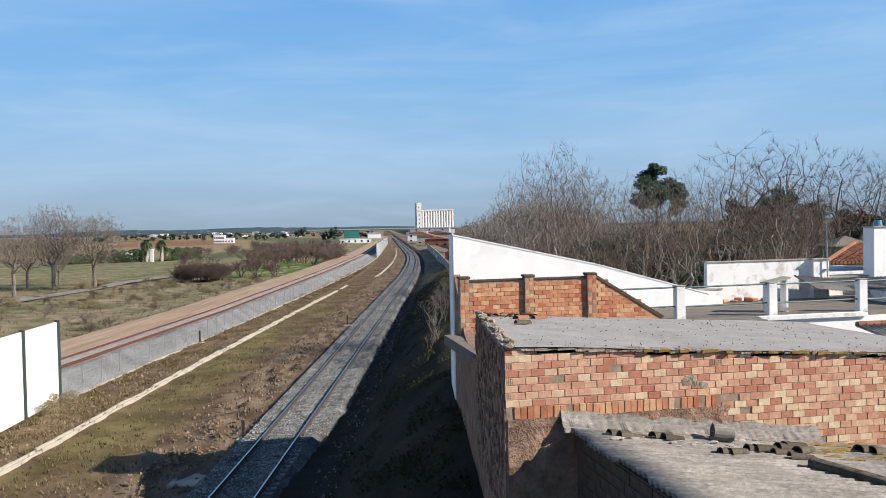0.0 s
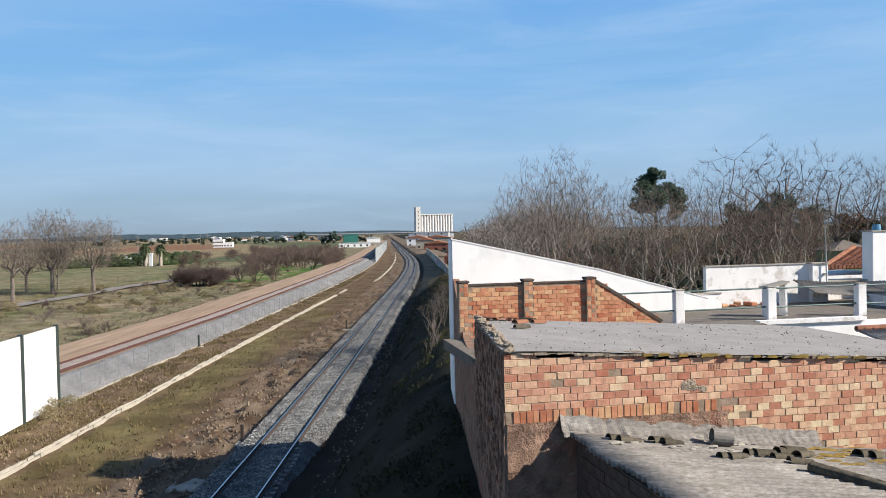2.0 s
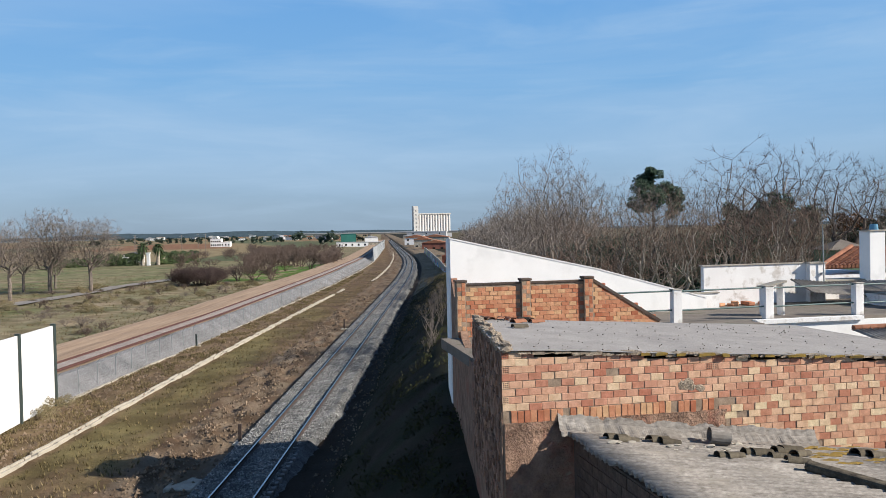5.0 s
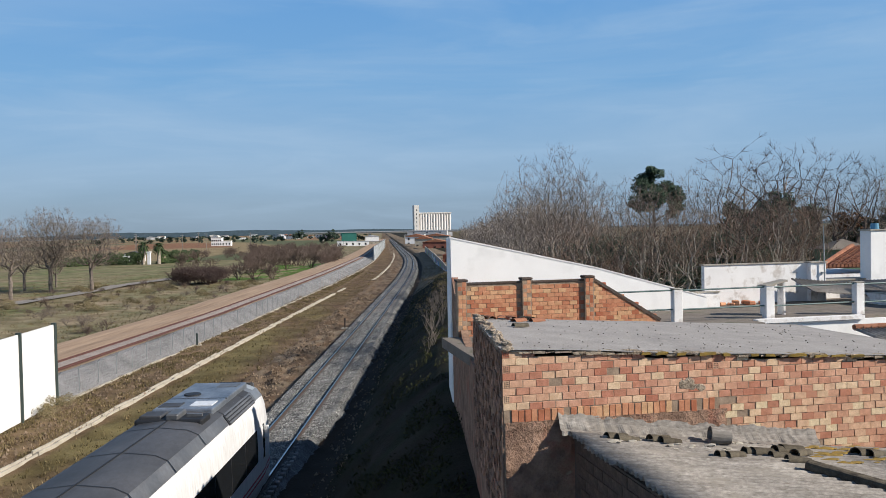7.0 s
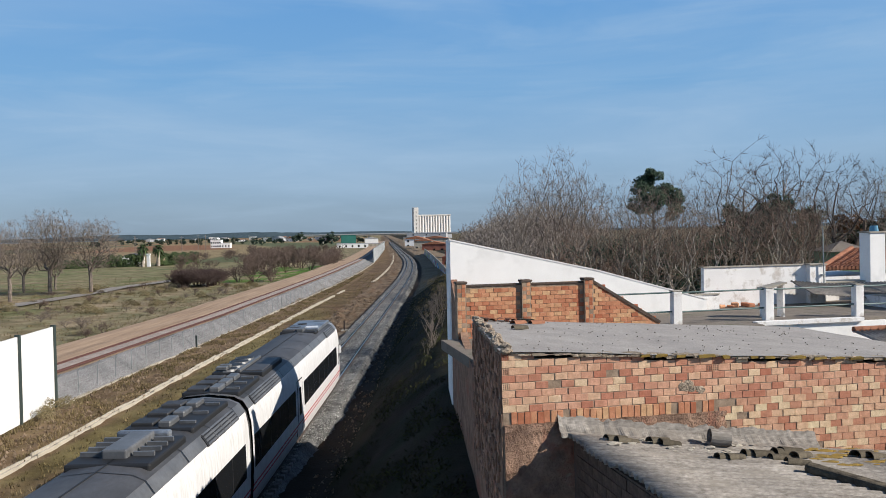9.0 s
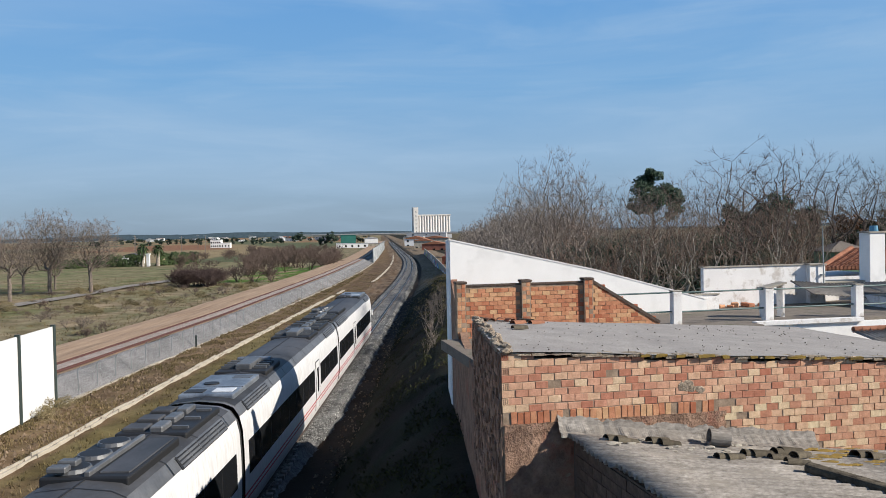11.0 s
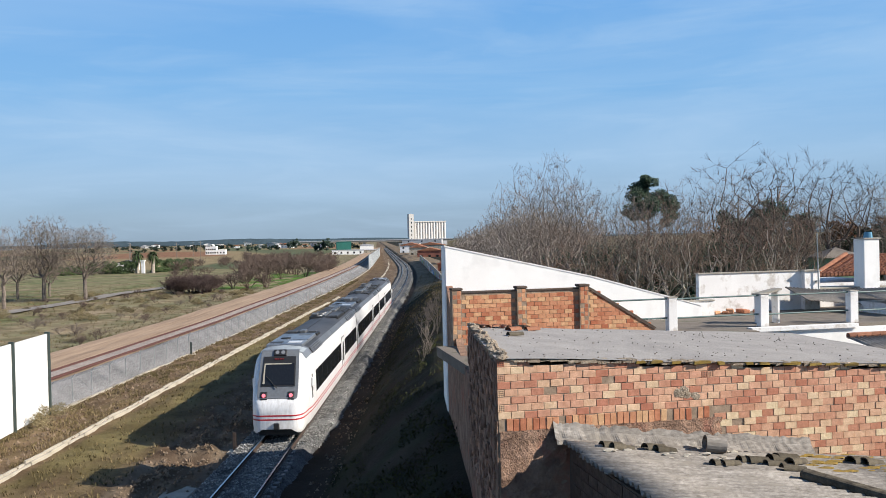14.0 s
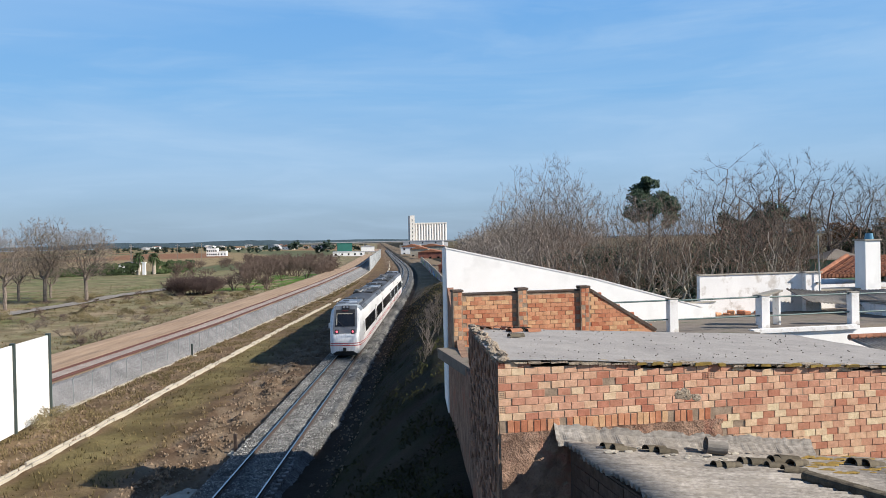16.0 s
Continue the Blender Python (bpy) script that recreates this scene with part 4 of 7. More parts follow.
def terrace_posts():
    post_us = (9.9, 13.5, 17.2)
    v = 12.6
    first = None
    for u in post_us:
        if first is None:
            first = empty("terrace_post", YARD @ pose(u, v, 6.28), "square whitewashed masonry railing post", "post", "posts of the terrace railing")
            part("shaft", soft_box(-0.17, 0.17, -0.14, 0.14, 0, 1.17, 0.02, 2), WORN_WHITE, first)
            part("cap", soft_box(-0.19, 0.19, -0.16, 0.16, 1.17, 1.21, 0.012, 1), CONCRETE, first, "stained cap")
        else:
            copy_thing(first, YARD @ pose(u, v, 6.28))
    rail = empty("terrace_railing", YARD, "dark green steel tube railing of the terrace", "railing")
    for a, b in ((5.5, 9.73), (10.07, 13.33), (13.67, 17.03), (17.37, 21)):
        for z in (7.4, 6.72):
            bm = bmesh.new()
            tube(bm, (a, v, z), (b, v, z + 0.02), 0.03, n=8)
            part("rail", bm, RAILING, rail)
    # little hooded flue beside the second post
    fl = empty("roof_flue", YARD @ pose(14.35, 13.6, 6.28), "small white masonry flue with a sloping slab", "flue")
    part("leg", boxes((-0.42, -0.27, -0.2, 0.2, 0, 1.05)), WORN_WHITE, fl)
    part("leg", boxes((0.3, 0.38, -0.2, 0.2, 0, 1.2)), WORN_WHITE, fl)
    bm = boxes((-0.5, 0.45, -0.25, 0.25, 1.05, 1.12))
    for q in bm.verts:
        q.co.z += 0.2 * (q.co.x + 0.5)
    part("slab", bm, CONCRETE, fl)


def back_wall():
    """White parapet with a projecting pier behind the terrace, and the stair house with chimney."""
    w = empty("white_parapet", YARD, "whitewashed parapet wall with flaking paint", "wall")
    part("wall", boxes((13.95, 19.0, 18.0, 18.25, 5.8, 7.96)), WORN_WHITE, w)
    part("coping", boxes((13.9, 19.1, 17.95, 18.3, 7.96, 8.0)), CONCRETE, w, "thin stained coping")
    part("pier", boxes((18.85, 19.6, 17.72, 18.3, 5.8, 7.95)), WORN_WHITE, w)
    part("pier_cap", boxes((18.8, 19.65, 17.66, 18.36, 7.95, 8.0)), CONCRETE, w)
    part("return_wall", boxes((19.6, 23.5, 18.6, 18.85, 5.5, 7.1)), WORN_WHITE, w)
    part("return_coping", boxes((19.6, 23.5, 18.3, 19.3, 7.1, 7.16)), CONCRETE, w)
    lo = empty("low_parapet", YARD, "low whitewashed parapet between terrace and gable", "wall")
    part("wall", boxes((11.2, 13.95, 16.75, 16.95, 5.8, 6.92)), WORN_WHITE, lo)
    part("coping", boxes((11.2, 13.95, 16.7, 17.0, 6.92, 6.96)), CONCRETE, lo)
    ch = empty("chimney", YARD, "tall white rendered chimney stack with metal cowl", "chimney")
    part("shaft", soft_box(22.05, 22.85, 18.0, 18.7, 5.8, 9.3, 0.02, 1), WHITEWASH, ch)
    part("cap", boxes((22.0, 22.9, 17.95, 18.75, 9.3, 9.36)), CONCRETE, ch)
    bm = bmesh.new()
    tube(bm, (22.5, 18.3, 9.36), (22.5, 18.3, 9.62), 0.2, 0.16, 12)
    part("cowl", bm, plain("blue cowl", (0.1, 0.25, 0.35), 0.4, 0.3), ch, "blue metal cowl")
    tr = empty("tiled_roof_house", YARD, "low house with an orange clay tile roof", "house")
    # hip roof: the face towards the yard, with rows of half-round tiles
    bm = bmesh.new()
    q = [bm.verts.new(p) for p in ((22.4, 22.0, 7.5), (30.0, 22.0, 7.5), (30.0, 25.4, 8.35), (26.8, 25.4, 8.35))]
    bm.faces.new(q)
    q2 = [bm.verts.new(v.co + Vector((0, 0.05, -0.1))) for v in q]
    bm.faces.new(q2[::-1])
    for i in range(4):
        bm.faces.new((q[i], q2[i], q2[(i + 1) % 4], q[(i + 1) % 4]))
    part("roof", bm, TILE_RED, tr)
    bm = bmesh.new()
    for i in range(34):
        u0 = 22.5 + i * 0.22
        run = min(3.4, (u0 - 22.4) * 0.77)
        n = max(1, int(run / 0.4))
        for k in range(n):
            va, vb = 22.0 + run * k / n, 22.0 + run * (k + 1) / n
            tube(bm, (u0, va - 0.05, 7.53 + (va - 22) * 0.25), (u0, vb, 7.5 + (vb - 22) * 0.25), 0.095, 0.075, 6)
    tagged(part("roof_tiles", bm, TILE_RED, tr), kind="stuff")
    bm = bmesh.new()
    tube(bm, (22.35, 21.95, 7.52), (26.8, 25.4, 8.4), 0.13, 0.13, 8)
    part("hip_tile", bm, TILE_RED, tr)
    part("wall", boxes((22.5, 27, 22.1, 26.9, 3.5, 7.1)), WORN_WHITE, tr)
    # small roofs at the right edge
    an = empty("annexe", YARD, "white annexe with corrugated lean-to roof", "annexe")
    for u0, u1, va, za, vb, zb, fall in ((17.8, 22.0, 16.0, 6.85, 17.6, 7.3, 0.1), (20.1, 25.0, 13.6, 6.78, 16.4, 7.2, 0.0), (15.4, 20.0, 8.6, 5.72, 10.6, 6.04, 0.0)):
        us = np.arange(u0, u1, 0.03)
        verts = []
        for v, z in ((va, za), (vb, zb)):
            for u in us:
                verts.append((u, v, z - fall * (u - u0) + 0.03 * math.sin(u * math.tau / 0.18)))
        n = len(us)
        rf = mesh_object("roof", verts, [(i, n + i, n + i + 1, i + 1) for i in range(n - 1)], FIBRE_OLD, an, "weathered corrugated roof", True)
        so = rf.modifiers.new("thickness", "SOLIDIFY")
        so.thickness = 0.02
    part("wall", boxes((20.3, 25.0, 13.9, 16.2, 4.0, 6.72)), WORN_WHITE, an)
    part("low_wall", boxes((15.6, 20.0, 8.9, 10.4, 3.5, 5.7)), WORN_WHITE, an)
    bm = bmesh.new()
    for k in range(9):
        tube(bm, (15.45 + k * 0.3, 10.55, 6.08), (15.78 + k * 0.3, 10.55, 6.1), 0.11, 0.09, 8)
    part("ridge_tiles", bm, TILE_RED, an, "row of clay ridge tiles")
    mast = empty("antenna_mast", YARD, "thin grey antenna mast fixed to the wall", "antenna mast")
    bm = bmesh.new()
    tube(bm, (19.45, 17.6, 6.5), (19.4, 17.6, 9.6), 0.03, 0.025, 8)
    part("pole", bm, STEEL_GREY, mast)
    part("bracket", boxes((19.35, 19.5, 17.58, 17.74, 7.5, 7.55)), STEEL_GREY, mast)
    # debris on the terrace by the parapet
    for u, w, h in ((14.4, 0.5, 0.12), (15.1, 0.3, 0.2), (15.7, 0.7, 0.16), (16.5, 0.5, 0.12), (14.9, 0.25, 0.1)):
        d = part("brick_rubble", soft_box(-w / 2, w / 2, -0.15, 0.15, 0, h, 0.03, 1), BRICK_RED)
        d.matrix_world = YARD @ pose(u, 17.5, 6.28, 0, 0, u * 40)
        tagged(d, "broken red brick left on the terrace", "brick rubble", "terrace rubble")
    kiosk = empty("park_kiosk", pose(29.5, 62, 3.2), "green park kiosk with a grey hipped roof", "kiosk")
    bm = bmesh.new()
    ring4 = [bm.verts.new(p) for p in ((-1.7, -1.7, 4.5), (1.7, -1.7, 4.5), (1.7, 1.7, 4.5), (-1.7, 1.7, 4.5))]
    top = bm.verts.new((0, 0, 5.25))
    for i in range(4):
        bm.faces.new((ring4[i], ring4[(i + 1) % 4], top))
    bm.faces.new(ring4[::-1])
    part("roof", bm, TERRACE, kiosk)
    part("wall", boxes((-1.4, 1.4, -1.4, 1.4, 0, 4.49)), GREEN_PAINT, kiosk, "pale green wall")
    part("window", boxes((-0.5, 0.3, -1.45, -1.35, 3.6, 4.2)), TRAIN_GLASS, kiosk)
    part("eave_wall", boxes((12.62, 20.2, 12.1, 12.295, 3.5, 6.16)), WHITEWASH, an)
    part("eave_edge", boxes((12.7, 17.0, 11.98, 12.295, 6.17, 6.31)), WORN_WHITE, an)


brick_store()
low_lean_to()
pier_wall()
white_gable()
terrace_posts()
back_wall()

# ---- the train ----
CAR, MID, GAP = 25.6, 24.5, 0.45
TRAIN_LONG = 2 * CAR + MID + 2 * GAP


def ring(w, z0, z1, k):
    """Half-rounded car section: k 0 at the bottom left, over the roof to the bottom right."""
    base = [(-0.86, 0.0), (-0.95, 0.08), (-0.985, 0.2), (-1.0, 0.4), (-0.99, 0.6), (-0.965, 0.76), (-0.9, 0.87), (-0.76, 0.945), (-0.55, 0.98), (0, 1.0)]
    q = min(1.0, max(0.0, (4.14 - z1) / 0.7))
    crisp = [(-0.9, 0.0), (-0.97, 0.06), (-0.99, 0.2), (-1.0, 0.42), (-0.995, 0.64), (-0.985, 0.82), (-0.95, 0.93), (-0.8, 0.985), (-0.55, 0.997), (0, 1.0)]
    base = [(a + (c - a) * q, b + (d - b) * q) for (a, b), (c, d) in zip(base, crisp)]
    full = base + [(-x, z) for x, z in base[-2::-1]]
    return [(x * w, z0 + (z1 - z0) * z) for x, z in full]


RING_N = 19
# nose stations: distance behind the tip, half width, bottom, top
NOSE = ((0.0, 0.8, 0.56, 1.4), (0.06, 1.0, 0.44, 1.64), (0.18, 1.14, 0.37, 1.84), (0.36, 1.24, 0.33, 2.0), (0.58, 1.3, 0.33, 2.4), (0.92, 1.34, 0.35, 3.0), (1.26, 1.37, 0.37, 3.58), (1.56, 1.4, 0.4, 4.02), (2.1, 1.47, 0.4, 4.13), (2.7, 1.49, 0.4, 4.16), (3.4, 1.5, 0.4, 4.16))


def loft(stations, mat, name, parent, k0, k1, label="", cap=False, lift=0.0, flip=1):
    """Skin through the stations between ring points k0 and k1; flip -1 turns it end for end."""
    verts, faces = [], []
    for d, w, a, b in stations:
        pts = ring(w + lift, a - lift, b + lift, 0)[k0:k1 + 1]
        verts += [(x, -d, z) for x, z in pts]
    n = k1 - k0 + 1
    for j in range(len(stations) - 1):
        for i in range(n - 1):
            faces.append((j * n + i, j * n + i + 1, (j + 1) * n + i + 1, (j + 1) * n + i))
    if cap == 1:
        faces.append(tuple(range(n))[::-1])
    if cap == -1:
        faces.append(tuple(range((len(stations) - 1) * n, len(stations) * n)))
    return mesh_object(name, verts, faces, mat, parent, label, True)


def side_panel(bm, y0, y1, z0, z1, side, out=0.012, w=1.5):
    """A plate that follows the car side between two heights."""
    a0, a1 = 0.4, 4.16
    prof = sorted((z, -x) for x, z in ring(w, a0, a1, 0)[:9])
    xs = lambda z: float(np.interp(z, [p[0] for p in prof], [p[1] for p in prof]))
    zs = np.linspace(z0, z1, 4)
    grid = [[bm.verts.new((side * (xs(z) + out), y, z)) for z in zs] for y in (y0, y1)]
    base = [[bm.verts.new((side * (xs(z) - 0.02), y, z)) for z in zs] for y in (y0, y1)]
    for k in range(3):
        bm.faces.new((grid[0][k], grid[1][k], grid[1][k + 1], grid[0][k + 1]))
    for k in range(3):
        bm.faces.new((grid[0][k], grid[0][k + 1], base[0][k + 1], base[0][k]))
        bm.faces.new((grid[1][k], base[1][k], base[1][k + 1], grid[1][k + 1]))
    bm.faces.new((grid[0][0], base[0][0], base[1][0], grid[1][0]))
    bm.faces.new((grid[0][3], grid[1][3], base[1][3], base[0][3]))


def louvre(car, y0, y1, side, z0=3.66, name="grille"):
    bm = bmesh.new()
    side_panel(bm, y0, y1, z0, z0 + 0.36, side, 0.05)
    g = part(name, bm, TRAIN_BLACK, car, "dark louvred intake")
    bm = bmesh.new()
    lo, hi = min(y0, y1) + 0.08, max(y0, y1) - 0.08
    for k in range(4):
        side_panel(bm, lo, hi, z0 + 0.03 + k * 0.085, z0 + 0.075 + k * 0.085, side, 0.068)
    n = max(2, int((hi - lo) / 0.8))
    for k in range(1, n):
        y = lo + (hi - lo) * k / n
        side_panel(bm, y - 0.02, y + 0.02, z0 + 0.01, z0 + 0.35, side, 0.074)
    part("slats", bm, TRAIN_GREY, g)


def roof_unit(car, y0, y1, kind):
    z = 4.1
    if kind == "fans":
        u = part("cooling_unit", soft_box(-1.05, 1.0, y1, y0, z - 0.1, z + 0.14, 0.05, 2), TRAIN_BLACK, car, "soot-black roof cooling unit")
        n = max(2, int((y0 - y1) / 0.95))
        for k in range(n):
            y = y0 - (k + 0.5) * (y0 - y1) / n
            bm = bmesh.new()
            tube(bm, (-0.52, y, z + 0.13), (-0.52, y, z + 0.22), 0.44, 0.4, 18)
            fan = part("fan_ring", bm, TRAIN_GREY, u, "grey fan ring")
            bm = bmesh.new()
            tube(bm, (-0.52, y, z + 0.2), (-0.52, y, z + 0.226), 0.36, 0.36, 18)
            part("fan_hole", bm, TRAIN_BLACK, fan)
        part("beam", soft_box(-0.04, 0.1, y1 + 0.05, y0 - 0.05, z + 0.12, z + 0.24, 0.02, 1), TRAIN_GREY, u, "grey roof beam")
        for y in (y1 + 0.2, y1 + 0.75):
            part("bracket", soft_box(-0.9, -0.45, y - 0.16, y + 0.16, z + 0.2, z + 0.34, 0.03, 1), TRAIN_GREY, u, "grey metal bracket")
        part("mesh_cover", soft_box(0.2, 0.92, y1 + 0.3, y0 - 0.2, z + 0.1, z + 0.17, 0.02, 1), TRAIN_ROOF, u)
    elif kind == "panel":
        u = part("roof_panel", soft_box(-0.95, 0.95, y1, y0, z - 0.1, z + 0.13, 0.05, 2), TRAIN_PANEL, car, "bare metal equipment cover")
        bm = bmesh.new()
        tube(bm, (-0.35, (y0 + y1) / 2, z + 0.12), (-0.35, (y0 + y1) / 2, z + 0.17), 0.28, 0.28, 18)
        part("vent", bm, TRAIN_BLACK, u)
        bm = boxes((0.1, 0.8, y0 - 0.9, y0 - 0.3, z + 0.128, z + 0.145))
        part("lid", bm, TRAIN_GREY, u)
        part("lid", boxes((0.1, 0.8, y1 + 0.4, y1 + 1.1, z + 0.128, z + 0.15)), TRAIN_WHITE, u)
        part("lid", boxes((-0.85, -0.2, y1 + 0.3, y1 + 0.9, z + 0.128, z + 0.15)), TRAIN_ROOF, u)
        part("panel_seam", boxes((-0.95, 0.95, (y0 + y1) / 2 - 0.62, (y0 + y1) / 2 - 0.58, z + 0.1, z + 0.136)), TRAIN_BLACK, u)
    elif kind == "exhaust":
        u = part("exhaust_trough", soft_box(-1.05, 1.05, y1, y0, z - 0.15, z + 0.1, 0.06, 2), TRAIN_BLACK, car, "soot-black exhaust trough")
        part("silencer", soft_box(-0.34, 0.3, y1 + 0.5, y0 - 0.3, z + 0.05, z + 0.3, 0.05, 2), TRAIN_GREY, u, "long grey silencer box")
        part("baffle", soft_box(-0.75, 0.7, y0 - 0.32, y0 - 0.06, z + 0.05, z + 0.28, 0.06, 2), TRAIN_PANEL, u, "bare metal baffle")
        y = y0 - 0.6
        while y > y1 + 0.3:
            for a, b in ((-0.95, -0.42), (0.38, 0.9)):
                part("bracket", boxes((a, b, y - 0.045, y + 0.045, z + 0.1, z + 0.2)), TRAIN_GREY, u)
            y -= 0.48
    else:
        u = part("air_conditioner", soft_box(-1.02, 1.0, y1, y0, z - 0.12, z + 0.1, 0.06, 2), TRAIN_BLACK, car, "dark roof air conditioner")
        n = max(1, int((y0 - y1) / 0.95))
        for k in range(n):
            y = y0 - (k + 0.5) * (y0 - y1) / n
            part("vent", soft_box(-0.9, -0.25, y - 0.34, y + 0.34, z + 0.06, z + 0.19, 0.03, 1), TRAIN_ROOF, u)
            part("duct", soft_box(-0.1, 0.28, y - 0.42, y + 0.42, z + 0.06, z + 0.24, 0.04, 1), TRAIN_GREY, u)
            part("cable_tray", boxes((0.42, 0.88, y - 0.06, y + 0.05, z + 0.06, z + 0.17)), TRAIN_GREY, u)


def bogie(car, y):
    bm = boxes((-1.2, -1.0, y - 1.7, y + 1.7, 0.35, 0.62), (1.0, 1.2, y - 1.7, y + 1.7, 0.35, 0.62), (-1.0, 1.0, y - 0.3, y + 0.3, 0.35, 0.6))
    b = part("bogie", bm, UNDERFRAME, car, "dusty bogie frame")
    for dy in (-1.25, 1.25):
        for x in (-0.85, 0.85):
            bm = bmesh.new()
            tube(bm, (x - 0.065, y + dy, 0.43), (x + 0.065, y + dy, 0.43), 0.425, 0.425, 20)
            part("wheel", bm, UNDERFRAME, b)


def car_body(car, y_front, y_rear, cab):
    """cab: 1 at the front end, -1 at the rear end, 0 none. Distances run backwards from the train's tip."""
    st = [(y_front, 1.5, 0.4, 4.16), (y_rear, 1.5, 0.4, 4.16)]
    if cab == 1:
        st = list(NOSE) + [(y_rear, 1.5, 0.4, 4.16)]
    if cab == -1:
        st = [(y_front, 1.5, 0.4, 4.16)] + [(TRAIN_LONG - d, w, a, b) for d, w, a, b in NOSE[::-1]]
    # long straight run gets a few stations so that dirt and dents can show
    loft(st, TRAIN_WHITE, "body", car, 0, RING_N - 1, cap=cab)
    # roof skin over the shoulders
    lo, hi = (y_front + (2.9 if cab == 1 else 0.0)), (y_rear - (2.9 if cab == -1 else 0.0))
    loft([(lo, 1.5, 0.4, 4.16), (hi, 1.5, 0.4, 4.16)], TRAIN_GREY, "roof", car, 6, 12, "grey roof shoulder skin", lift=0.012)
    loft([(lo + 0.2, 1.5, 0.4, 4.16), (hi - 0.2, 1.5, 0.4, 4.16)], TRAIN_ROOF, "roof_top", car, 7, 11, "sooty dark roof", lift=0.024)
    y = lo + 1.0
    while y < hi - 0.5:
        loft([(y - 0.025, 1.5, 0.4, 4.16), (y + 0.025, 1.5, 0.4, 4.16)], TRAIN_BLACK, "roof_joint", car, 6, 12, lift=0.032)
        y += 2.6
    part("roof_seam", boxes((-0.02, 0.02, -hi + 0.3, -lo - 0.3, 4.15, 4.2)), TRAIN_BLACK, car)
    # underframe
    part("underframe", boxes((-1.2, 1.2, -y_rear + (1.2 if cab == -1 else 0.1), -y_front - (1.2 if cab == 1 else 0.1), 0.28, 0.75)), UNDERFRAME, car)
    for side in (-1, 1):
        for z in (0.98, 1.16):
            bm = bmesh.new()
            side_panel(bm, -lo, -hi, z, z + 0.06, side, 0.008)
            part("red_stripe", bm, TRAIN_RED, car, "thin red stripe")
    bogie(car, -(y_front + (5.0 if cab == 1 else 3.6)))
    bogie(car, -(y_rear - (5.0 if cab == -1 else 3.6)))


def windows_and_doors(car, spans, doors):
    for side in (-1, 1):
        for a, b in spans:
            bm = bmesh.new()
            side_panel(bm, -a, -b, 1.72, 2.78, side, 0.01)
            band = part("window_band", bm, TRAIN_GLASS, car, "black tinted window band")
            bm = bmesh.new()
            y = a + 1.75
            while y < b - 0.5:
                side_panel(bm, -y - 0.02, -y + 0.02, 1.74, 2.76, side, 0.016)
                y += 1.8
            if bm.verts:
                part("mullion", bm, TRAIN_BLACK, band)
            else:
                bm.free()
        for d in doors:
            bm = bmesh.new()
            side_panel(bm, -d + 0.62, -d - 0.62, 0.75, 3.0, side, 0.02)
            door = part("door", bm, TRAIN_WHITE, car, "white plug door")
            bm = bmesh.new()
            side_panel(bm, -d + 0.22, -d - 0.22, 1.55, 2.72, side, 0.03)
            part("door_window", bm, TRAIN_GLASS, door)
            bm = bmesh.new()
            for e in (0.63, -0.63):
                side_panel(bm, -d + e + 0.018, -d + e - 0.018, 0.72, 3.05, side, 0.024)
            side_panel(bm, -d + 0.64, -d - 0.64, 3.02, 3.06, side, 0.024)
            part("door_seal", bm, TRAIN_BLACK, door)


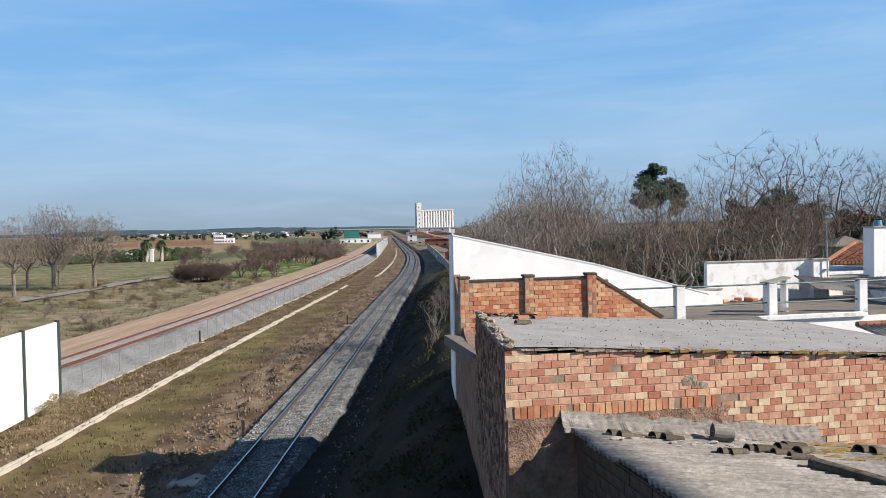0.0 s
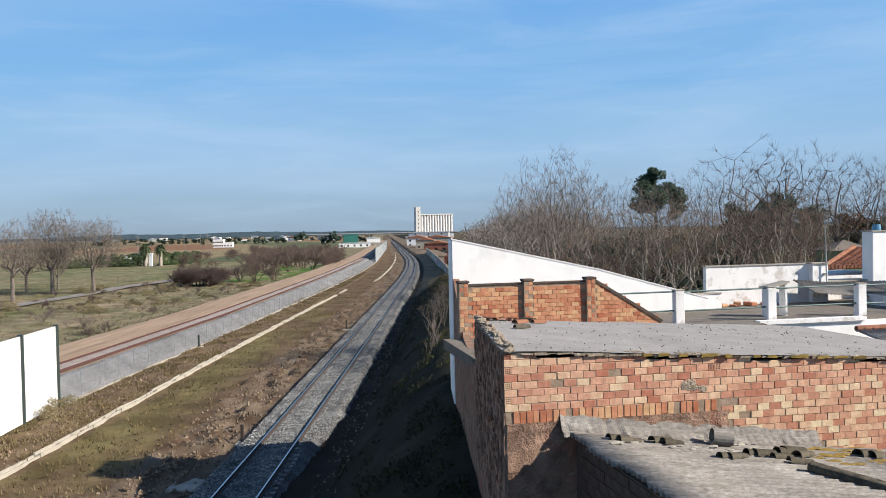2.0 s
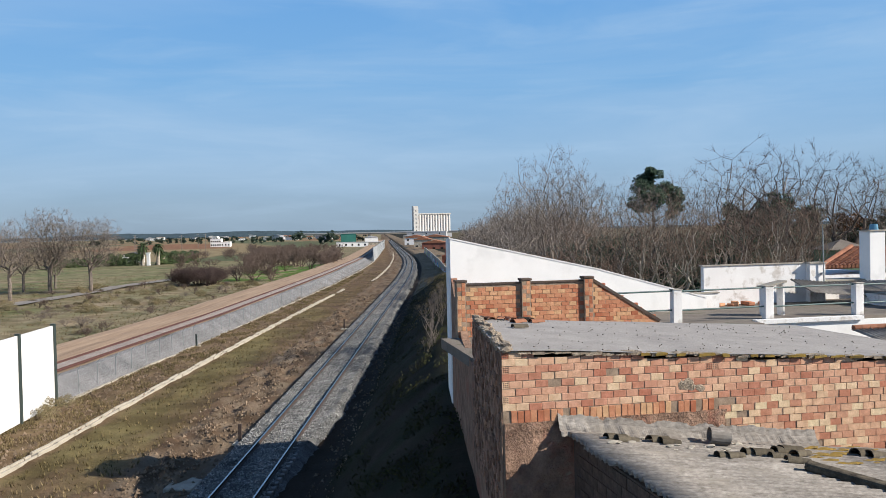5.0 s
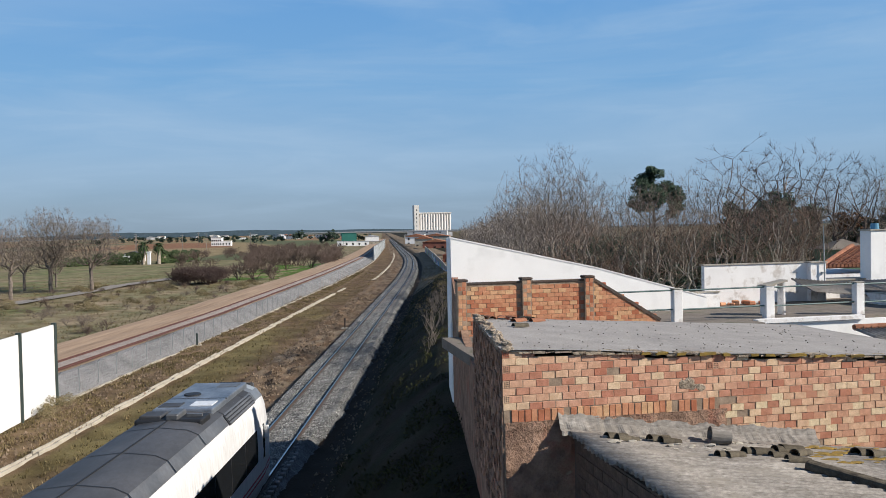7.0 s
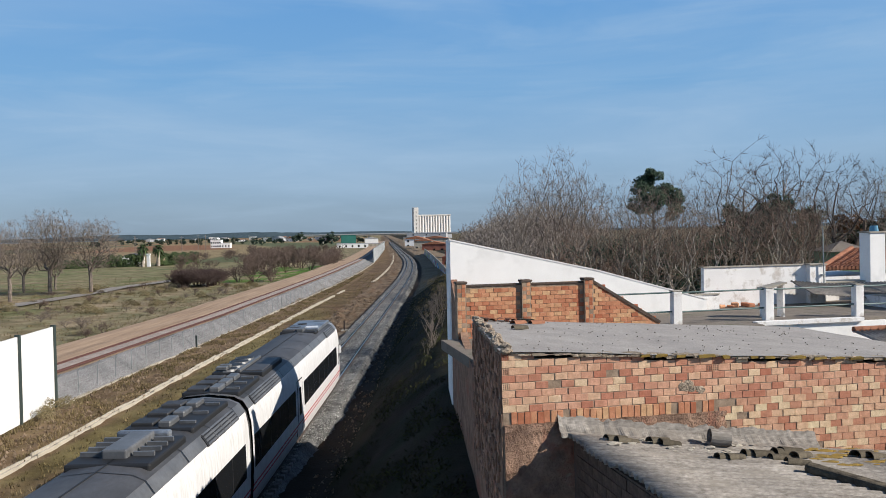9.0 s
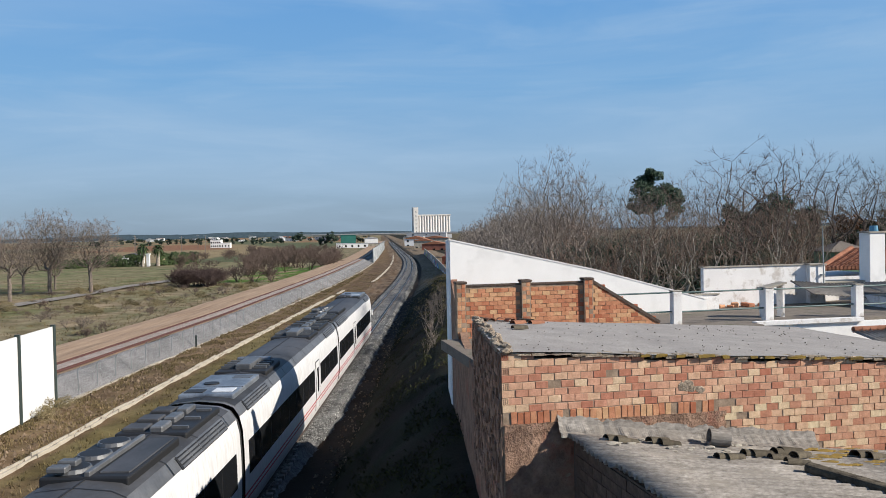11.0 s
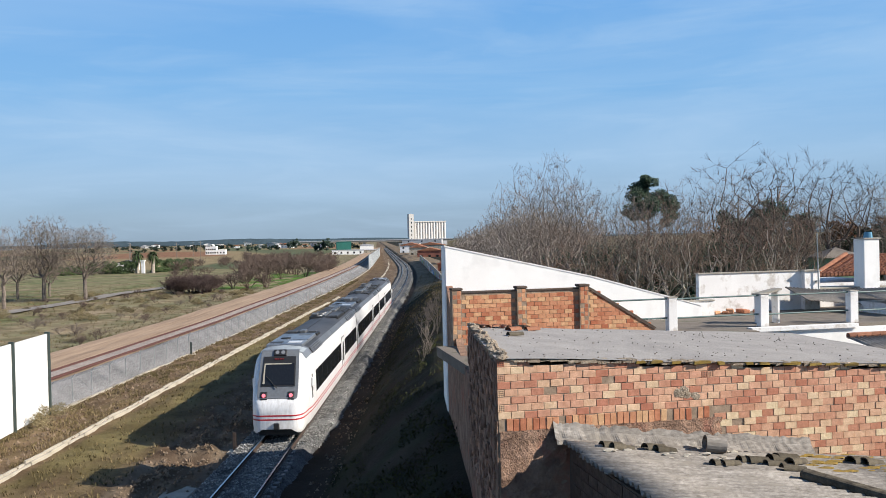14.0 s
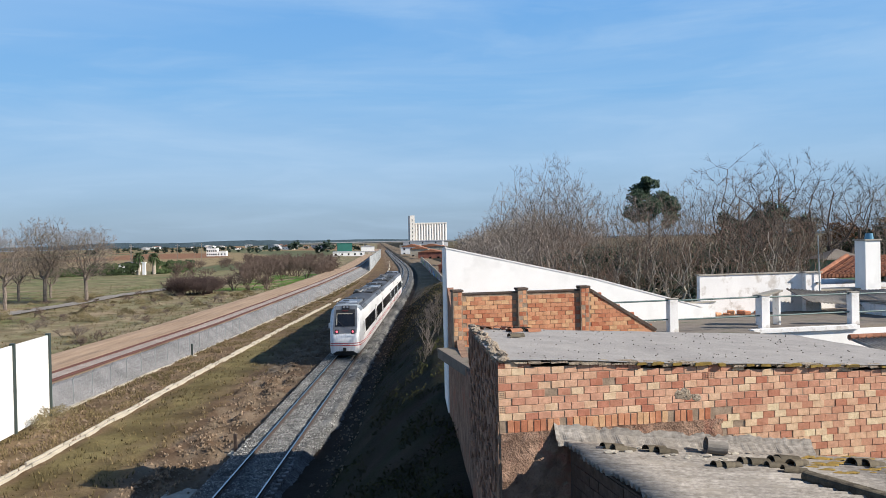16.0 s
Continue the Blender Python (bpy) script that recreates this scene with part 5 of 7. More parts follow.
def cab_face(car, rear):
    """Grey mask, windscreen, lamps and nose stripes of a driving end."""
    sgn = (lambda d: TRAIN_LONG - d) if rear else (lambda d: d)

    def st(items):
        q = [(sgn(d), w, a, b) for d, w, a, b in items]
        return q[::-1] if rear else q

    def between(d):
        ds = [n[0] for n in NOSE]
        return (d, *(float(np.interp(d, ds, [n[k] for n in NOSE])) for k in (1, 2, 3)))

    out = 1 if not rear else -1

    def face_patch(name, mat, parent, rows, lift, label=""):
        """A plate on the sloping cab face; rows of distance behind the tip and its two side edges."""
        verts, faces = [], []
        for d, xa, xb in rows:
            z = between(d)[3]
            for k in range(5):
                x = xa + (xb - xa) * k / 4
                verts.append((x, -sgn(d) + out * lift * 0.8, z + lift * 0.6 - 0.012 * (x / 1.2) ** 2))
        n = len(rows)
        for j in range(n - 1):
            for i in range(4):
                q = (j * 5 + i, j * 5 + i + 1, (j + 1) * 5 + i + 1, (j + 1) * 5 + i)
                faces.append(q if not rear else q[::-1])
        ob = mesh_object(name, verts, faces, mat, parent, label)
        so = ob.modifiers.new("thickness", "SOLIDIFY")
        so.thickness, so.offset = 0.02, 0
        return ob

    def both(*rows):
        return [(d, -w, w) for d, w in rows]

    mask = face_patch("cab_mask", TRAIN_MASK, car, both((0.29, 0.97), (0.36, 1.0), (0.58, 1.02), (0.92, 1.0), (1.26, 0.98), (1.56, 0.96), (1.7, 0.96)), 0.03, "grey cab front mask")
    loft(st([between(d) for d in (1.58, 1.8, 2.1, 2.7, 3.0)]), TRAIN_MASK, "cab_brow", mask, 6, 12, "grey cab roof brow", lift=0.014)
    # pale plate carries the sky's reflection on the cab roof as colour
    loft(st([between(d) for d in (1.7, 1.9, 2.1, 2.6)]), BROW_SHEEN, "brow_plate", mask, 7, 11, "roof plate over the cab, sky reflection in its pale colour", lift=0.026)
    face_patch("windscreen_surround", TRAIN_BLACK, mask, both((0.6, 0.86), (0.92, 0.84), (1.26, 0.82), (1.37, 0.81)), 0.055, "black windscreen surround")
    face_patch("windscreen", TRAIN_GLASS, mask, both((0.63, 0.8), (0.92, 0.78), (1.18, 0.76)), 0.075, "dark windscreen")
    left = -1 if rear else 1
    # pale beige strips over the glass paint in the sunlit windscreen reveal
    face_patch("pillar_blind", CAB_BEIGE, mask, [(d, left * a, left * b) for d, a, b in ((0.66, 0.79, 0.68), (0.92, 0.77, 0.69), (1.14, 0.75, 0.7))], 0.082, "beige reveal strip, sunlight put into its pale colour")
    face_patch("header_blind", CAB_BEIGE, mask, [(1.14, -0.75, 0.62), (1.17, -0.75, 0.62)], 0.082, "beige reveal strip, sunlight put into its pale colour")
    for x in (-0.68, 0.68):
        bm = soft_box(x - 0.17, x + 0.17, -0.02, 0.02, -0.2, 0.2, 0.04, 2)
        bm.transform(Matrix.Translation((0, -sgn(0.39) + out * 0.05, 2.05)) @ Matrix.Rotation(out * 0.5, 4, "X"))
        part("lamp_panel", bm, TRAIN_BLACK, mask, "black lamp panel")
    y = -sgn(0.39) + out * 0.04
    for x in (-0.68, 0.68):
        bm = bmesh.new()
        tube(bm, (x, y - out * 0.1, 2.05), (x, y + out * 0.08, 2.09), 0.09, 0.085, 16)
        part("tail_lamp" if rear else "lamp", bm, LAMP_RED if rear else LAMP_CLEAR, mask, "glowing red tail lamp" if rear else "")
    tilt = math.atan2(0.41, 0.3)
    base = Matrix.Translation((0, -sgn(1.49) + out * 0.06, 3.93)) @ Matrix.Rotation(out * (math.pi / 2 - tilt), 4, "X")
    bm = soft_box(-0.34, 0.34, -0.05, 0.05, -0.17, 0.17, 0.045, 3)
    bm.transform(base)
    hl = part("headlight_box", bm, TRAIN_BLACK, mask, "black headlight box")
    for x in (-0.15, 0.15):
        bm = bmesh.new()
        tube(bm, (x, -0.02 * out, 0), (x, 0.062 * out, 0), 0.115, 0.1, 16)
        bm.transform(base)
        part("headlight", bm, LAMP_CLEAR, mask, "clear headlight lens")
    if rear:
        # unlit amber bars stand for the letters of the destination display
        for x in (-0.26, -0.13, 0.0, 0.13):
            bm = boxes((x, x + 0.09, -0.012, 0.012, -0.04, 0.04))
            bm.transform(Matrix.Translation((0, -sgn(1.3) + out * 0.09, 3.67)) @ Matrix.Rotation(out * (math.pi / 2 - tilt), 4, "X"))
            part("display_bar", bm, DISPLAY, mask)
    # wiper
    bm = bmesh.new()
    tube(bm, (-0.05, -sgn(0.56) + out * 0.1, 2.4), (left * 0.62, -sgn(0.86) + out * 0.12, 2.92), 0.022, n=6)
    part("wiper", bm, TRAIN_BLACK, mask)
    # red lines round the nose
    for zf in (0.98, 1.16):
        verts, faces = [], []
        ss = [between(d) for d in (0.0, 0.03, 0.06, 0.18, 0.36, 0.58, 0.92, 1.26, 1.56, 2.1, 2.9)]
        path = []
        for d, w, a, b in ss:
            prof = sorted((z, -x) for x, z in ring(w, a, b, 0)[:9])
            path.append((d, float(np.interp(zf, [p[0] for p in prof], [p[1] for p in prof]))))
        pts = [(-x - 0.012, d - 0.012) for d, x in path[::-1]] + [(x + 0.012, d - 0.012) for d, x in path]
        for x, d in pts:
            verts += [(x, -sgn(d), zf), (x, -sgn(d), zf + 0.06)]
        faces = [(2 * i, 2 * i + 2, 2 * i + 3, 2 * i + 1) for i in range(len(pts) - 1)]
        mesh_object("red_stripe", verts, faces, TRAIN_RED, car, "thin red stripe round the nose")
    # coupler and plough
    yc = -sgn(0.0)
    part("coupler", soft_box(-0.14, 0.14, min(yc, yc - out * 0.5) + out * 0.1, max(yc, yc - out * 0.5) + out * 0.1, 0.55, 0.85, 0.03, 1), TRAIN_BLACK, car, "black centre coupler")
    bm = boxes((-1.0, 1.0, min(-sgn(0.6), -sgn(0.95)), max(-sgn(0.6), -sgn(0.95)), 0.16, 0.5))
    part("plough", bm, TRAIN_BLACK, car)
    for s in (-1, 1):
        bm = bmesh.new()
        side_panel(bm, -sgn(2.15), -sgn(2.5), 1.6, 2.75, s, 0.012, 1.47)
        part("cab_side_window", bm, TRAIN_GLASS, car)
        bm = soft_box(1.46 if s > 0 else -1.6, 1.6 if s > 0 else -1.46, min(-sgn(1.95), -sgn(2.05)), max(-sgn(1.95), -sgn(2.05)), 2.2, 2.65, 0.03, 1)
        part("wing_mirror", bm, TRAIN_WHITE, car)


def build_train():
    train = empty("train", pose(TRACK_X, -40, 0), "white three-car diesel train with grey sooty roof and red stripes", "train")
    cuts = ((0.0, CAR), (CAR + GAP, CAR + GAP + MID), (CAR + 2 * GAP + MID, TRAIN_LONG))
    L = TRAIN_LONG
    for k, (a, b) in enumerate(cuts):
        car = new("car")
        car.empty_display_size = 0.2
        car.parent = train
        car.scale = (0.98, 1.0, 1.05)
        car_body(car, a, b, (1, 0, -1)[k])
        if k == 0:
            windows_and_doors(car, ((3.4, 15.2), (17.4, 25.4)), (16.3,))
            cab_face(car, False)
            for s in (-1, 1):
                louvre(car, -3.2, -6.6, s)
                louvre(car, -20.0, -24.8, s)
            roof_unit(car, -2.5, -6.9, "panel")
            roof_unit(car, -7.3, -8.2, "cond")
            roof_unit(car, -17.8, -21.6, "fans")
            roof_unit(car, -22.2, -25.4, "cond")
        elif k == 1:
            windows_and_doors(car, ((a + 0.6, a + 7.6), (a + 9.6, b - 0.6)), (a + 8.6,))
            for s in (-1, 1):
                louvre(car, -a - 1.0, -a - 4.5, s)
                louvre(car, -b + 4.6, -b + 1.0, s)
            roof_unit(car, -a - 0.8, -a - 4.6, "cond")
            roof_unit(car, -a - 5.4, -a - 8.2, "exhaust")
            roof_unit(car, -b + 8.4, -b + 5.6, "exhaust")
            roof_unit(car, -b + 4.8, -b + 0.8, "panel")
        else:
            windows_and_doors(car, ((a + 0.6, a + 8.6), (a + 10.8, b - 3.4)), (a + 9.7,))
            cab_face(car, True)
            for s in (-1, 1):
                louvre(car, -L + 6.8, -L + 3.2, s)
                louvre(car, -a - 1.2, -a - 5.6, s)
            roof_unit(car, -L + 7.2, -L + 2.5, "panel")
            roof_unit(car, -L + 8.6, -L + 7.5, "cond")
            roof_unit(car, -a - 0.6, -a - 4.0, "cond")
            roof_unit(car, -a - 4.6, -a - 8.2, "fans")
    for y in (CAR + GAP / 2, CAR + GAP + MID + GAP / 2):
        bm = bmesh.new()
        for e in (-0.2, -0.1, 0.0, 0.1, 0.2):
            a = [bm.verts.new((x, -y + e, z)) for x, z in ring(1.38 + (0.06 if abs(e) < 0.15 and e else 0), 0.45, 4.27, 0)]
            if e > -0.2:
                for i in range(RING_N - 1):
                    bm.faces.new((last[i], last[i + 1], a[i + 1], a[i]))
            last = a
        part("gangway_bellows", bm, TRAIN_BLACK, train, "black rubber gangway bellows")
    return train


train = build_train()


def tip_at(t):
    s = t - 6.5
    return 27.1 + 10.05 * s + 0.262 * s * s if s > -8 else 0


def motions():
    rows = []
    t = 0.0
    while t <= 16.001:
        rows.append((t, pose(TRACK_X, tip_at(t), 0)))
        t += 0.5
    walk(train, rows)

# ---- trees, bushes and distance ----


def branch_mesh(name, seed, height, trunk, spread=0.5, levels=6, mat=None, stems=1, up=0.35, first=0.3, twig=0.012, limit=5200, wander=1.0, forks=(2, 3, 3), offshoots=1.0, crown_mat=None):
    """A bare tree: forking tubes from the trunk to fine twigs."""
    rng = random.Random(seed)
    segs = []
    todo = []
    for k in range(stems):
        a = rng.uniform(0, math.tau)
        lean = 0.06 if stems == 1 else 0.45
        todo.append((Vector((0, 0, -0.3)), Vector((math.cos(a) * lean, math.sin(a) * lean, 1)).normalized(), height * first, trunk, 0))
    while todo and len(segs) < limit:
        p, d, ln, r, lv = todo.pop(0)
        n = 3 if lv < 3 else 2
        q, dd, r0 = p, d, r
        for i in range(n):
            dd = (dd + Vector((rng.uniform(-1, 1), rng.uniform(-1, 1), rng.uniform(-0.5, 0.8))) * (0.2 if lv < 2 else 0.3) * wander).normalized()
            q2 = q + dd * ln / n
            r1 = r0 * (0.88 if lv else 0.9)
            segs.append((q, q2, r0, r1, lv))
            if lv >= 1 and i < n - 1 and lv < levels and rng.random() < offshoots:
                side = dd.orthogonal().normalized()
                side.rotate(Matrix.Rotation(rng.uniform(0, math.tau), 3, dd))
                todo.append((q2, (dd * 0.6 + side * 0.9 + Vector((0, 0, up * 0.5))).normalized(), ln * rng.uniform(0.45, 0.65), max(twig, r1 * 0.5), lv + 1))
            q, r0 = q2, r1
        if lv < levels:
            kids = rng.choice(forks) if lv else rng.choice((3, 4))
            for k in range(kids):
                side = dd.orthogonal().normalized()
                side.rotate(Matrix.Rotation(k * math.tau / kids + rng.uniform(-0.6, 0.6), 3, dd))
                nd = (dd * rng.uniform(0.7, 1.1) + side * rng.uniform(0.6, 1.2) * spread * 1.5 + Vector((0, 0, up))).normalized()
                todo.append((q, nd, ln * rng.uniform(0.62, 0.86), max(twig, r0 * rng.uniform(0.6, 0.8)), lv + 1))
    tall = max(b.z for a, b, r0, r1, lv in segs)
    f = height / tall
    made = []
    for piece, keep in (("trunk", lambda lv: lv < 2), ("crown", lambda lv: lv >= 2)):
        verts, faces = [], []
        for a, b, r0, r1, lv in segs:
            if not keep(lv):
                continue
            n = 6 if lv == 0 else (4 if lv < 3 else 3)
            q = (b - a).to_track_quat("Z", "Y")
            k0 = len(verts)
            for p, r in ((a, r0), (b, r1)):
                for k in range(n):
                    verts.append(tuple((p + q @ Vector((r * math.cos(k * math.tau / n), r * math.sin(k * math.tau / n), 0))) * f))
            faces += [(k0 + k, k0 + (k + 1) % n, k0 + n + (k + 1) % n, k0 + n + k) for k in range(n)]
        me = bpy.data.meshes.new(piece)
        me.from_pydata(verts, [], faces)
        me.materials.append((crown_mat if crown_mat and piece == "crown" else mat) or BARK)
        made.append(me)
    return made


def place_mesh(name, me, place, turn, size, label, category, group="", squash=1.0):
    if isinstance(me, list):
        ob = new(name)
        ob.empty_display_size = 0.2
        for piece in me:
            new(piece.name.split(".")[0] if name == "bare_tree" else ("stem" if piece.name.startswith("trunk") else "crown"), piece).parent = ob
    else:
        ob = new(name, me)
    ob.matrix_world = Matrix.Translation(place) @ Matrix.Rotation(radians(turn), 4, "Z") @ Matrix.Diagonal((size, size, size * squash, 1))
    return tagged(ob, label, category, group)


def leaf_cloud(name, seed, clumps, leaf, count, mat, shape):
    """Many small leaf quads gathered in clumps; shape gives the clump centres and radii."""
    rng = random.Random(seed)
    verts, faces = [], []
    for c, r in shape(rng, clumps):
        for _ in range(count):
            d = Vector((rng.gauss(0, 1), rng.gauss(0, 1), rng.gauss(0, 1))).normalized() * r * rng.uniform(0.55, 1.05)
            p = c + Vector((d.x, d.y, d.z * 0.75))
            a = Vector((rng.uniform(-1, 1), rng.uniform(-1, 1), rng.uniform(-1, 1))).normalized()
            b = a.orthogonal().normalized()
            s = leaf * rng.uniform(0.6, 1.3)
            k = len(verts)
            verts += [p - a * s, p + b * s * 0.5, p + a * s, p - b * s * 0.5]
            faces.append((k, k + 1, k + 2, k + 3))
    me = bpy.data.meshes.new(name)
    me.from_pydata([tuple(v) for v in verts], [], faces)
    me.materials.append(mat)
    return me


def grown_tree(seed, height, clear, wide, count, mat, crown_mat=None, trunk=0.25, twig=0.012, pull=0.35, stems=1, flat=1.0, tips=2, tip=0.45):
    """A bare tree: points in a dome, each joined to the limb that gives the shortest way to the root."""
    rng = np.random.RandomState(seed)
    d = rng.normal(size=(count, 3))
    d /= np.linalg.norm(d, axis=1)[:, None]
    d *= (rng.uniform(0.12, 1.0, count) ** 0.5)[:, None]
    d *= (1 + 0.22 * np.sin(d[:, :1] * 5.0 + seed) * np.cos(d[:, 1:2] * 4.0 + seed * 0.7))
    mid, tall = height * (1 + clear) / 2, height * (1 - clear) / 2
    pts = np.stack([d[:, 0] * wide, d[:, 1] * wide, mid + d[:, 2] * tall * np.where(d[:, 2] > 0, flat, 1.0)], 1)
    nodes, up, way = [], [], []
    for k in range(stems):
        a = rng.uniform(0, math.tau)
        lean = 0.0 if stems == 1 else rng.uniform(0.12, 0.3) * wide
        last = -1
        for f in np.linspace(0, 1, 6):
            p = np.array((math.cos(a) * lean * f ** 1.3 + rng.normal() * 0.05, math.sin(a) * lean * f ** 1.3 + rng.normal() * 0.05, -0.3 + (height * clear * 0.9 + 0.3) * f))
            way.append(0.0 if last < 0 else way[last] + 0.5 * float(np.linalg.norm(p - nodes[last])))
            nodes.append(p)
            up.append(last)
            last = len(nodes) - 1
    cost, best = np.full(count, 1e9), np.zeros(count, int)

    def offer(k):
        c = np.linalg.norm(pts - nodes[k], axis=1) + pull * way[k] + (6.0 if nodes[k][2] < height * clear * 0.75 else 0.0)
        better = (c < cost) & (cost < 1e10)
        cost[better], best[better] = c[better], k

    for k in range(len(nodes)):
        offer(k)
    for _ in range(count):
        i = int(np.argmin(cost))
        b = int(best[i])
        way.append(way[b] + float(np.linalg.norm(pts[i] - nodes[b])))
        nodes.append(pts[i])
        up.append(b)
        cost[i] = 1e12
        offer(len(nodes) - 1)
    load = [1] * len(nodes)
    for k in range(len(nodes) - 1, -1, -1):
        if up[k] >= 0:
            load[up[k]] += load[k]
    power = math.log(trunk / twig) / math.log(max(load[:6 * stems:6]) + 1)
    segs = [(Vector(nodes[up[k]]), Vector(nodes[k]), min(twig * load[k] ** power * 1.15, twig * load[up[k]] ** power), twig * load[k] ** power, load[k]) for k in range(len(nodes)) if up[k] >= 0]
    for k in range(6 * stems, len(nodes)):
        if load[k] <= 2:
            p, way_out = Vector(nodes[k]), (Vector(nodes[k]) - Vector(nodes[up[k]])).normalized()
            for _ in range(tips):
                e = (way_out + Vector(rng.uniform(-0.8, 0.8, 3)) + Vector((0, 0, 0.15))).normalized() * tip * rng.uniform(0.5, 1.2)
                segs.append((p, p + e, twig, twig * 0.6, 0))
    made = []
    edge = max(load) * 0.06
    for piece, keep in (("trunk", lambda n: n >= edge), ("crown", lambda n: n < edge)):
        verts, faces = [], []
        for a, b, r0, r1, n_load in segs:
            if not keep(n_load):
                continue
            n = 6 if n_load >= edge else 3
            q = (b - a).to_track_quat("Z", "Y")
            k0 = len(verts)
            for p, r in ((a, r0), (b, r1)):
                verts += [tuple(p + q @ Vector((r * math.cos(k * math.tau / n), r * math.sin(k * math.tau / n), 0))) for k in range(n)]
            faces += [(k0 + k, k0 + (k + 1) % n, k0 + n + (k + 1) % n, k0 + n + k) for k in range(n)]
        me = bpy.data.meshes.new(piece)
        me.from_pydata(verts, [], faces)
        me.materials.append(crown_mat if crown_mat and piece == "crown" else mat)
        made.append(me)
    return made


TALL = [grown_tree(40 + k, 12.5, 0.28, 3.3, 520, BARK_PALE if k % 2 else BARK_GREY, BARK_GREY if k % 2 else BARK, 0.17, 0.006, 0.5, tips=5, tip=0.7) for k in range(4)]
ROUND = [grown_tree(60 + k, 11.5, 0.2, 4.6, 420, BARK, BARK_GREY, 0.24, 0.03, 0.5, tips=2, tip=0.8) for k in range(3)]
CROOKED = [grown_tree(120 + k, 13.0, 0.38, 4.4, 170, BARK_DARK, None, 0.2, 0.008, 0.42, flat=0.95, tips=7, tip=0.75) for k in range(4)]
DOME = [grown_tree(140 + k, 13.5, 0.32, (5.7, 4.2, 4.4)[k], (1700, 1300, 700)[k], BARK, BARK, 0.32, 0.012, 0.45, tips=5, tip=0.8) for k in range(3)]
SCRUB = [branch_mesh("bare_shrub", 80 + k, 5.0, 0.05, 0.5, 4, TWIG_BROWN if k else BARK, stems=7, up=0.25, first=0.3, twig=0.028, limit=480) for k in range(3)]
UNDER = [branch_mesh("bare_shrub", 84 + k, 5.0, 0.05, 0.5, 5, TWIG_RED, stems=8, up=0.25, first=0.3, twig=0.012, limit=2400) for k in range(2)]
BUSHY = [grown_tree(160 + k, 8.4, 0.16, 3.1, 420, BARK_PALE, (TWIG_RED, BARK, TWIG_RED)[k], 0.09, 0.006, 0.5, stems=3, tips=5, tip=0.6) for k in range(3)]
STALK = [branch_mesh("bare_shrub", 180 + k, 3.0, 0.03, 0.35, 2, BARK, stems=5, up=0.7, first=0.5, twig=0.012, limit=120) for k in range(2)]

THICKET = branch_mesh("bare_shrub", 95, 5.0, 0.06, 0.5, 5, material("dark purple twigs", (0.14, 0.1, 0.09, 1), (0.075, 0.055, 0.05, 1), 0.5, 9, 0.95, 0.0), stems=9, up=0.2, first=0.26, twig=0.02, limit=2600)
PARK = random.Random(12)
# tall pale trees of the park behind the white walls: (x, y), height factor
for k, (x, y, h) in enumerate(((8.0, 62, 0.98), (6.3, 66, 0.84), (10.2, 66, 0.92), (11.9, 72, 0.92), (13.8, 67, 0.84), (7.2, 78, 0.86), (10, 84, 0.9), (16.6, 70, 0.78), (21.0, 72, 0.86), (26.2, 76, 0.9),
                               (38.5, 72, 0.86), (42.5, 76, 0.84), (35.5, 62, 0.84), (8.0, 94, 0.72), (8.2, 108, 0.72), (12, 105, 0.8), (8.6, 130, 0.8), (12.5, 125, 0.84), (15.5, 98, 0.84), (9.5, 150, 0.84), (14, 145, 0.88), (10.5, 168, 0.76))):
    place_mesh("bare_tree", TALL[k % 4], (x, y, 3.2), k * 77 + 20, h, "tall leafless tree with pale branching limbs", "tree", "park trees", PARK.uniform(0.96, 1.04))
for k, (x, y, h) in enumerate(((23.8, 66, 1.02), (28.7, 68, 1.0), (31.3, 66, 0.93), (34.0, 69, 0.9), (18.4, 74, 0.8), (26.3, 72, 0.88))):
    place_mesh("bare_tree", CROOKED[k % 4], (x, y, 3.2), k * 103, h, "tall dark leafless tree with crooked spreading limbs", "tree", "park trees")
for k, (x, y, h) in enumerate(((12.7, 55, 0.92), (15.0, 57, 1.0), (16.9, 54, 0.96), (19.4, 58, 1.02), (21.6, 56, 1.0), (23.4, 58, 1.04), (25.2, 60, 1.0), (33.0, 74, 1.05), (36.0, 78, 1.1), (9.6, 58, 0.95), (7.0, 58, 0.9), (18.0, 66, 1.1), (27.4, 66, 1.05))):
    place_mesh("bare_tree", BUSHY[k % 3], (x, y, 3.2), k * 67, h, "many-stemmed leafless tree with russet twigs", "tree", "park undergrowth trees")
for k in range(11):
    y = PARK.uniform(62, 84)
    x = PARK.uniform(0.05, 0.4) * y + 1
    place_mesh("bare_shrub", UNDER[k % 2], (x, y, 3.0), k * 51, PARK.uniform(0.7, 1.15), "dense leafless brown undergrowth", "shrub", "park undergrowth")
for k in range(22):
    y = PARK.uniform(95, 190)
    x = PARK.uniform(6.5 + 0.012 * y, 0.12 * y + 9)
    place_mesh("bare_tree", ROUND[k % 3], (x, y, 2.0), k * 61, PARK.uniform(0.75, 1.05), "leafless round-crowned tree in the park", "tree", "park trees")


for k, (x, y, h) in enumerate(((6.2, 190, 0.75), (7.6, 176, 0.85), (7.4, 220, 0.9), (9.0, 205, 0.95), (5.6, 158, 0.55), (8.4, 245, 0.95), (6.6, 140, 0.6))):
    place_mesh("bare_tree", ROUND[k % 3], (x, y, 0.8), k * 57 + 9, h, "leafless round-crowned tree in the park", "tree", "park trees")
